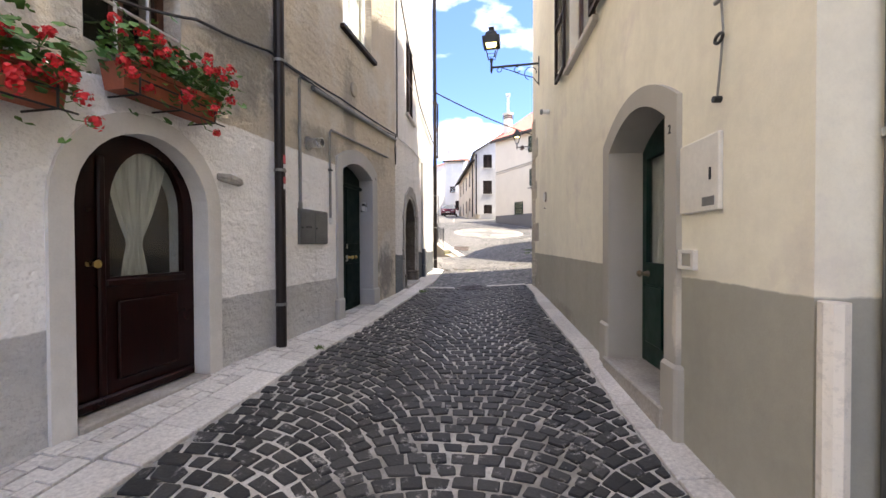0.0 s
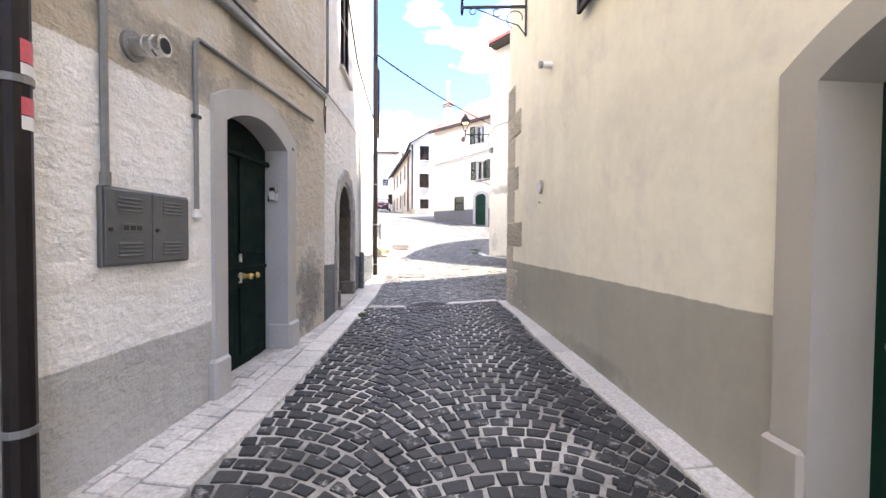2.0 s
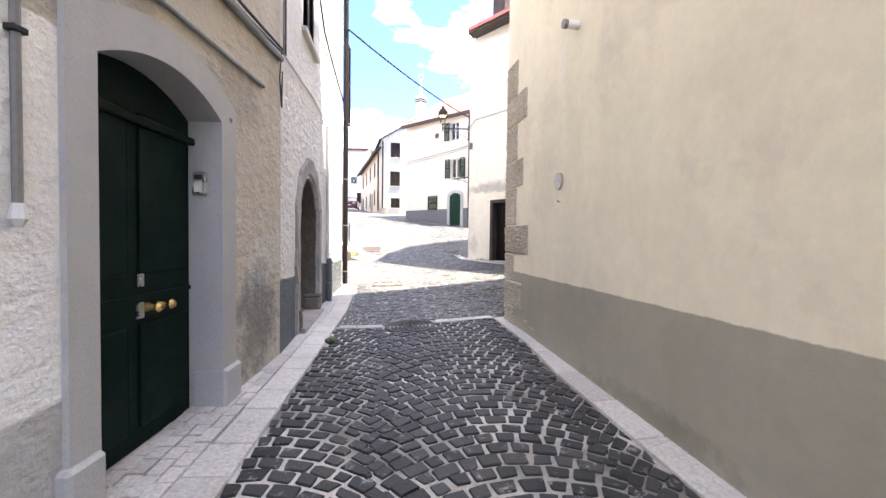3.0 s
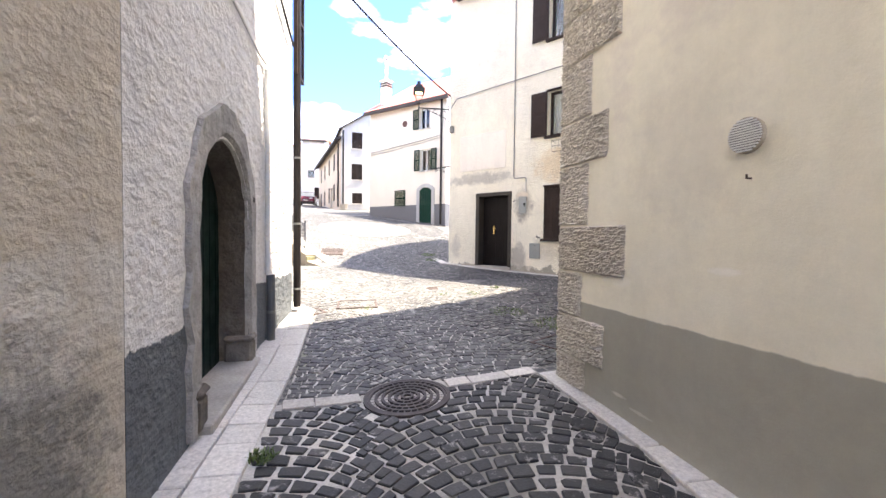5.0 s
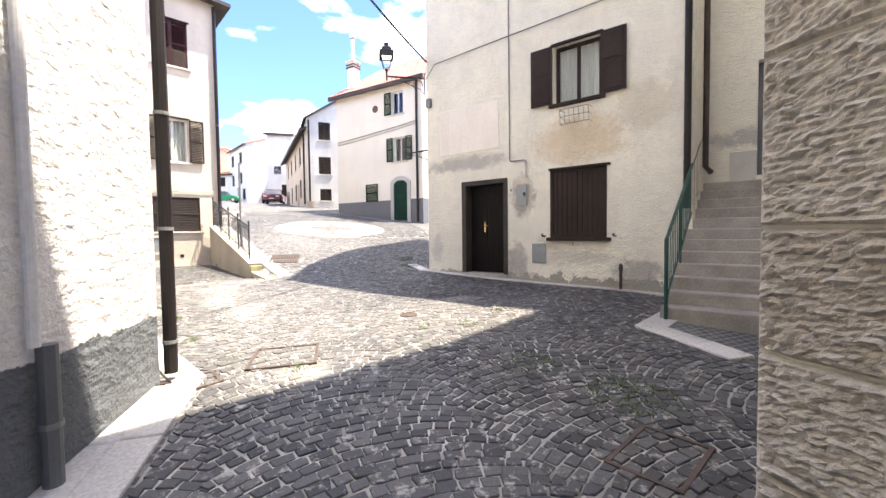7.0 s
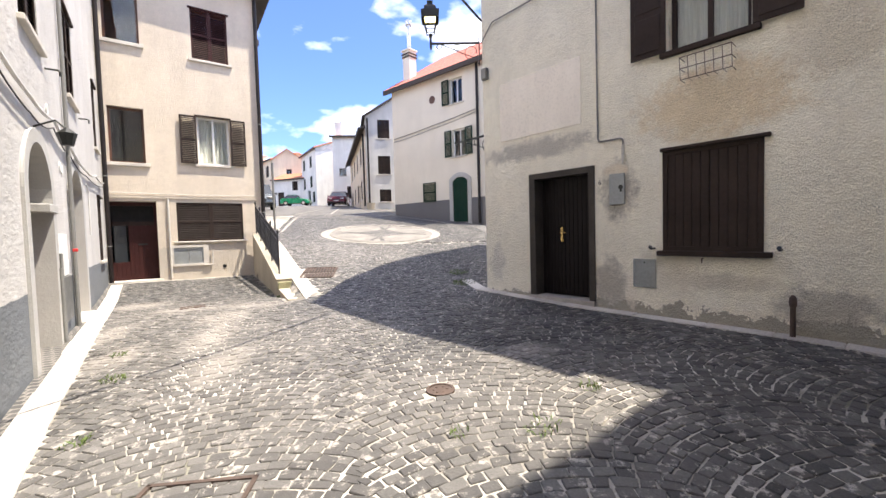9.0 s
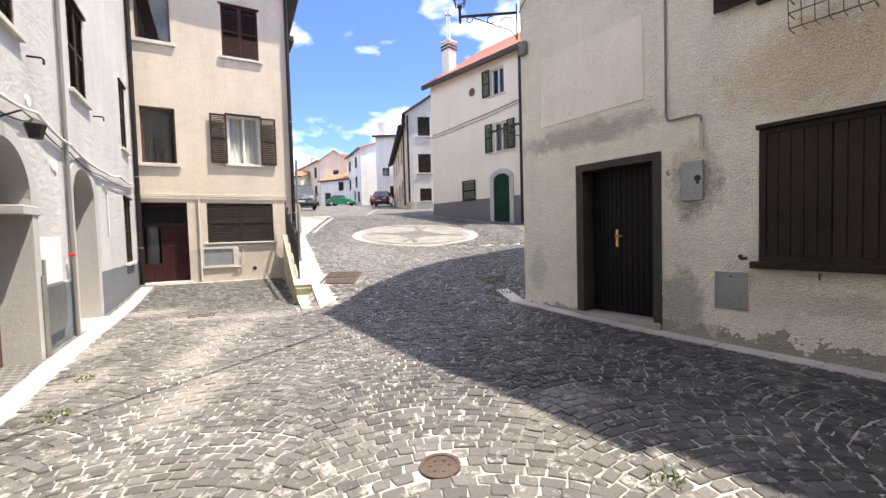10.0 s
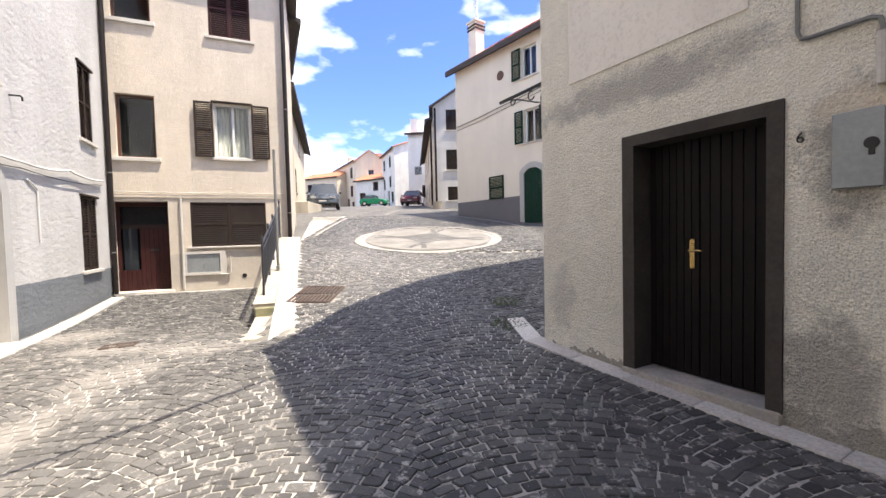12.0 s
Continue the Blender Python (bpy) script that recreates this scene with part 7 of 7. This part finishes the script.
def sett_mesh(q, c, top, rng):
    """Verts and faces of one sett: a slightly domed top and tapering sides."""
    vs, mid = [], top + rng.uniform(-0.004, 0.005)
    n = slope_of(c.x, c.y)
    cut = []
    for i in range(4):
        for e in (-1, 1):
            k = rng.uniform(0.02, 0.09) if rng.random() < 0.8 else rng.uniform(0.13, 0.3)
            cut.append((i, q[i].lerp(q[(i + e) % 4], k)))
    q = [p for _, p in cut]
    tilt = Vector((rng.uniform(-0.03, 0.03), rng.uniform(-0.03, 0.03)))
    for lift, k in ((-0.04, 1.0), (mid - 0.005, 0.995), (mid, 0.90)):
        for p in q:
            w = c + (p - c) * k
            d = w - c
            vs.append((w.x, w.y, land(c.x, c.y) - (n.x * d.x + n.y * d.y) / n.z + lift + tilt.dot(d)))
    fs = [tuple(range(16, 24))]
    for a, b in ((0, 8), (8, 16)):
        for i in range(8):
            fs.append((a + i, a + (i + 1) % 8, b + (i + 1) % 8, b + i))
    return vs, fs


def edges(y):
    return float(np.interp(y, *LEFT_X)), float(np.interp(y, *RIGHT_X))


def square(y):
    lo = np.interp(y, (9.7, 12.7, 14, 16, 18, 21, 24.5, 26.2, 26.3, 33), (-0.35, 0.05, -0.45, -1.25, -2.05, -3.25, -4.6, -4.6, -0.9, -2.4))
    hi = np.interp(y, (9.7, 10.2, 12.3, 13.3, 14.3, 16.6, 18.6, 19.2, 20.2, 28.0, 33), (2.0, 5.0, 4.9, 7.05, 6.65, 5.45, 4.35, 4.5, 6.4, 7.2, 4.2))
    return float(lo), float(hi)


COVERS = [(0.655, 9.56, 0.37), (2.44, 14.28, 0.13)]


def blocked(x, y):
    if any((x - a) ** 2 + (y - b) ** 2 < (r + 0.02) ** 2 for a, b, r in COVERS):
        return True
    if 20.9 < y < 21.75 and 0.55 < x < 1.4:
        return True
    u, v = -0.288 * (x - 0.07) + 0.958 * (y - 20.8), 0.958 * (x - 0.07) + 0.288 * (y - 20.8)
    if u > -1.42 and -0.07 < v < 0.69:
        return True
    if 1.08 * ((x - 2.98) ** 2 + (y - 26.5) ** 2) < 2.2 ** 2:
        return True
    if y > 24.2 + (x + 5.08) * 0.41 and x < -0.9:
        return True
    return False


def bed(name, x_of, ys):
    bm = bmesh.new()
    rows = []
    for y in ys:
        a, b = x_of(y)
        rows.append([bm.verts.new((a + (b - a) * i / 40, y, land(a + (b - a) * i / 40, y) + 0.004)) for i in range(41)])
    for p, q in zip(rows, rows[1:]):
        for i in range(40):
            bm.faces.new((p[i], p[i + 1], q[i + 1], q[i]))
    return part(name, bm, M["joint"])


def pave(name, label, x_of, y0, y1, dx, dy, period, radius, gap, seed, near, top, mats, lean):
    rng = random.Random(seed)
    base = tagged(bed(name, x_of, np.arange(y0 - 0.05, y1 + 0.3, 0.2)), label, "paving", kind="structure")
    verts, faces, singles = [], [], 0
    for c, q in setts(x_of, y0, y1, dx, dy, period, radius, gap, rng, blocked, lean):
        vs, fs = sett_mesh(q, c, top, rng)
        if near(c) and singles < 300:
            singles += 1
            me = bpy.data.meshes.new("sett")
            o = Vector((c.x, c.y, land(c.x, c.y)))
            me.from_pydata([tuple(Vector(v) - o) for v in vs], [], fs)
            me.materials.append(M[mats[1]])
            ob = new("sett", me)
            ob.location, ob.parent = o, base
        else:
            k = len(verts)
            verts += vs
            faces += [tuple(i + k for i in f) for f in fs]
    me = bpy.data.meshes.new("setts")
    me.from_pydata(verts, [], faces)
    me.materials.append(M[mats[0]])
    ob = new("setts", me)
    ob.parent = base
    tagged(ob, kind="stuff")
    return base


pave("lane_paving", "dark basalt setts laid in arched rows with pale joints", edges, -4.0, 9.62, 0.145, 0.125, 1.5, 0.98, 0.0125, 3, lambda c: 3.2 < c.y < 5.6, 0.016, ("sett", "sett_one"), lambda y: sum(edges(min(max(y, -4), 9.5))) / 2 + 0.2)
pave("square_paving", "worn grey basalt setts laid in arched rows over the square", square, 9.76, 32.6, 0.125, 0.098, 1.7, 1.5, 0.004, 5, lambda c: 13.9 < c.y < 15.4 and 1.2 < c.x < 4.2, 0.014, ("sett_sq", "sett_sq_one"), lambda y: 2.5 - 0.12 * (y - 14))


def slab_row(name, label, line, width, lengths, seed, side, top=0.03, jog=0.01):
    """A kerb of stone slabs along a plan line; side: +1 lays them to the right of the line."""
    rng = random.Random(seed)
    pts = [Vector(p) for p in line]
    base = new(name)
    tagged(base, label, "kerb", kind="structure")
    for a, b in zip(pts, pts[1:]):
        d = b - a
        L, s = d.length, 0.0
        d.normalize()
        n = Vector((d.y, -d.x)) * side
        while s < L - 0.03:
            w = min(rng.uniform(*lengths), L - s)
            if L - s - w < lengths[0] * 0.5:
                w = L - s
            wd = width + rng.uniform(-jog, jog)
            q = [a + d * (s + 0.004), a + d * (s + w - 0.004), a + d * (s + w - 0.004) + n * wd, a + d * (s + 0.004) + n * wd]
            c = sum(q, Vector((0, 0))) / 4
            lift = top + rng.uniform(-0.004, 0.004)
            vs = [(p.x, p.y, land(p.x, p.y) - 0.08) for p in q] + [(p.x, p.y, land(p.x, p.y) + lift - 0.008) for p in q] + [(c.x + (p.x - c.x) * 0.965, c.y + (p.y - c.y) * 0.965, land(p.x, p.y) + lift) for p in q]
            fs = [(8, 9, 10, 11)] + [(k + i, k + (i + 1) % 4, k + 4 + (i + 1) % 4, k + 4 + i) for k in (0, 4) for i in range(4)]
            me = bpy.data.meshes.new("slab")
            me.from_pydata(vs, [], fs)
            me.materials.append(M["slab"])
            new("slab", me).parent = base
            s += w
    return base


lx = [(float(np.interp(y, *LEFT_X)), y) for y in (-4, -0.5, 2.2, 4.2, 5.8, 7.9, 9.4, 10.7, 11.9, 12.75)]
slab_row("kerb_left", "pale limestone kerb slabs along the house fronts", lx, 0.26, (0.3, 0.62), 11, -1)
rx = [(float(np.interp(y, *RIGHT_X)), y) for y in (-4, 2.2, 3.1, 4.5, 6.0, 7.2, 8.2, 9.55)]
slab_row("kerb_right", "pale limestone kerb slabs under the cream house", rx, 0.24, (0.4, 0.9), 12, 1)
for k, off in enumerate((0.27, 0.37, 0.47, 0.57)):
    ln = [(x - off, y) for x, y in lx if y < 7.95]
    slab_row("pavement_left", "small pale stone pavers beside the doorstep", ln, 0.095, (0.1, 0.2), 20 + k, -1, 0.034)
slab_row("pavement_left", "pale mortared stone strip between kerb and wall", [(x - 0.266, y) for x, y in lx if y > 7.8], 0.20, (0.5, 1.0), 27, -1, 0.034)
slab_row("kerb_cross", "pale stone strip across the lane", [(-0.35, 9.62), (0.28, 9.62)], 0.17, (0.2, 0.4), 13, -1, 0.024)
slab_row("kerb_cross", "pale stone strip across the lane", [(1.05, 9.60), (1.95, 9.56)], 0.17, (0.2, 0.4), 14, -1, 0.024)
slab_row("kerb_long", "pale stone kerb along the long white house", [(0.05, 12.85), (-0.45, 14), (-1.25, 16), (-2.05, 18), (-3.25, 21), (-4.55, 24.1)], 0.26, (0.5, 1.1), 15, -1)
slab_row("kerb_weathered", "pale stone kerb under the weathered house", [(4.15, 19.6), (4.22, 18.75), (5.72, 15.95), (7.1, 13.35)], 0.24, (0.5, 1.0), 16, -1)
slab_row("kerb_stairs", "pale stone slabs at the foot of the stairs", [(7.0, 13.35), (4.85, 12.45), (4.75, 11.2)], 0.34, (0.6, 1.1), 17, -1)
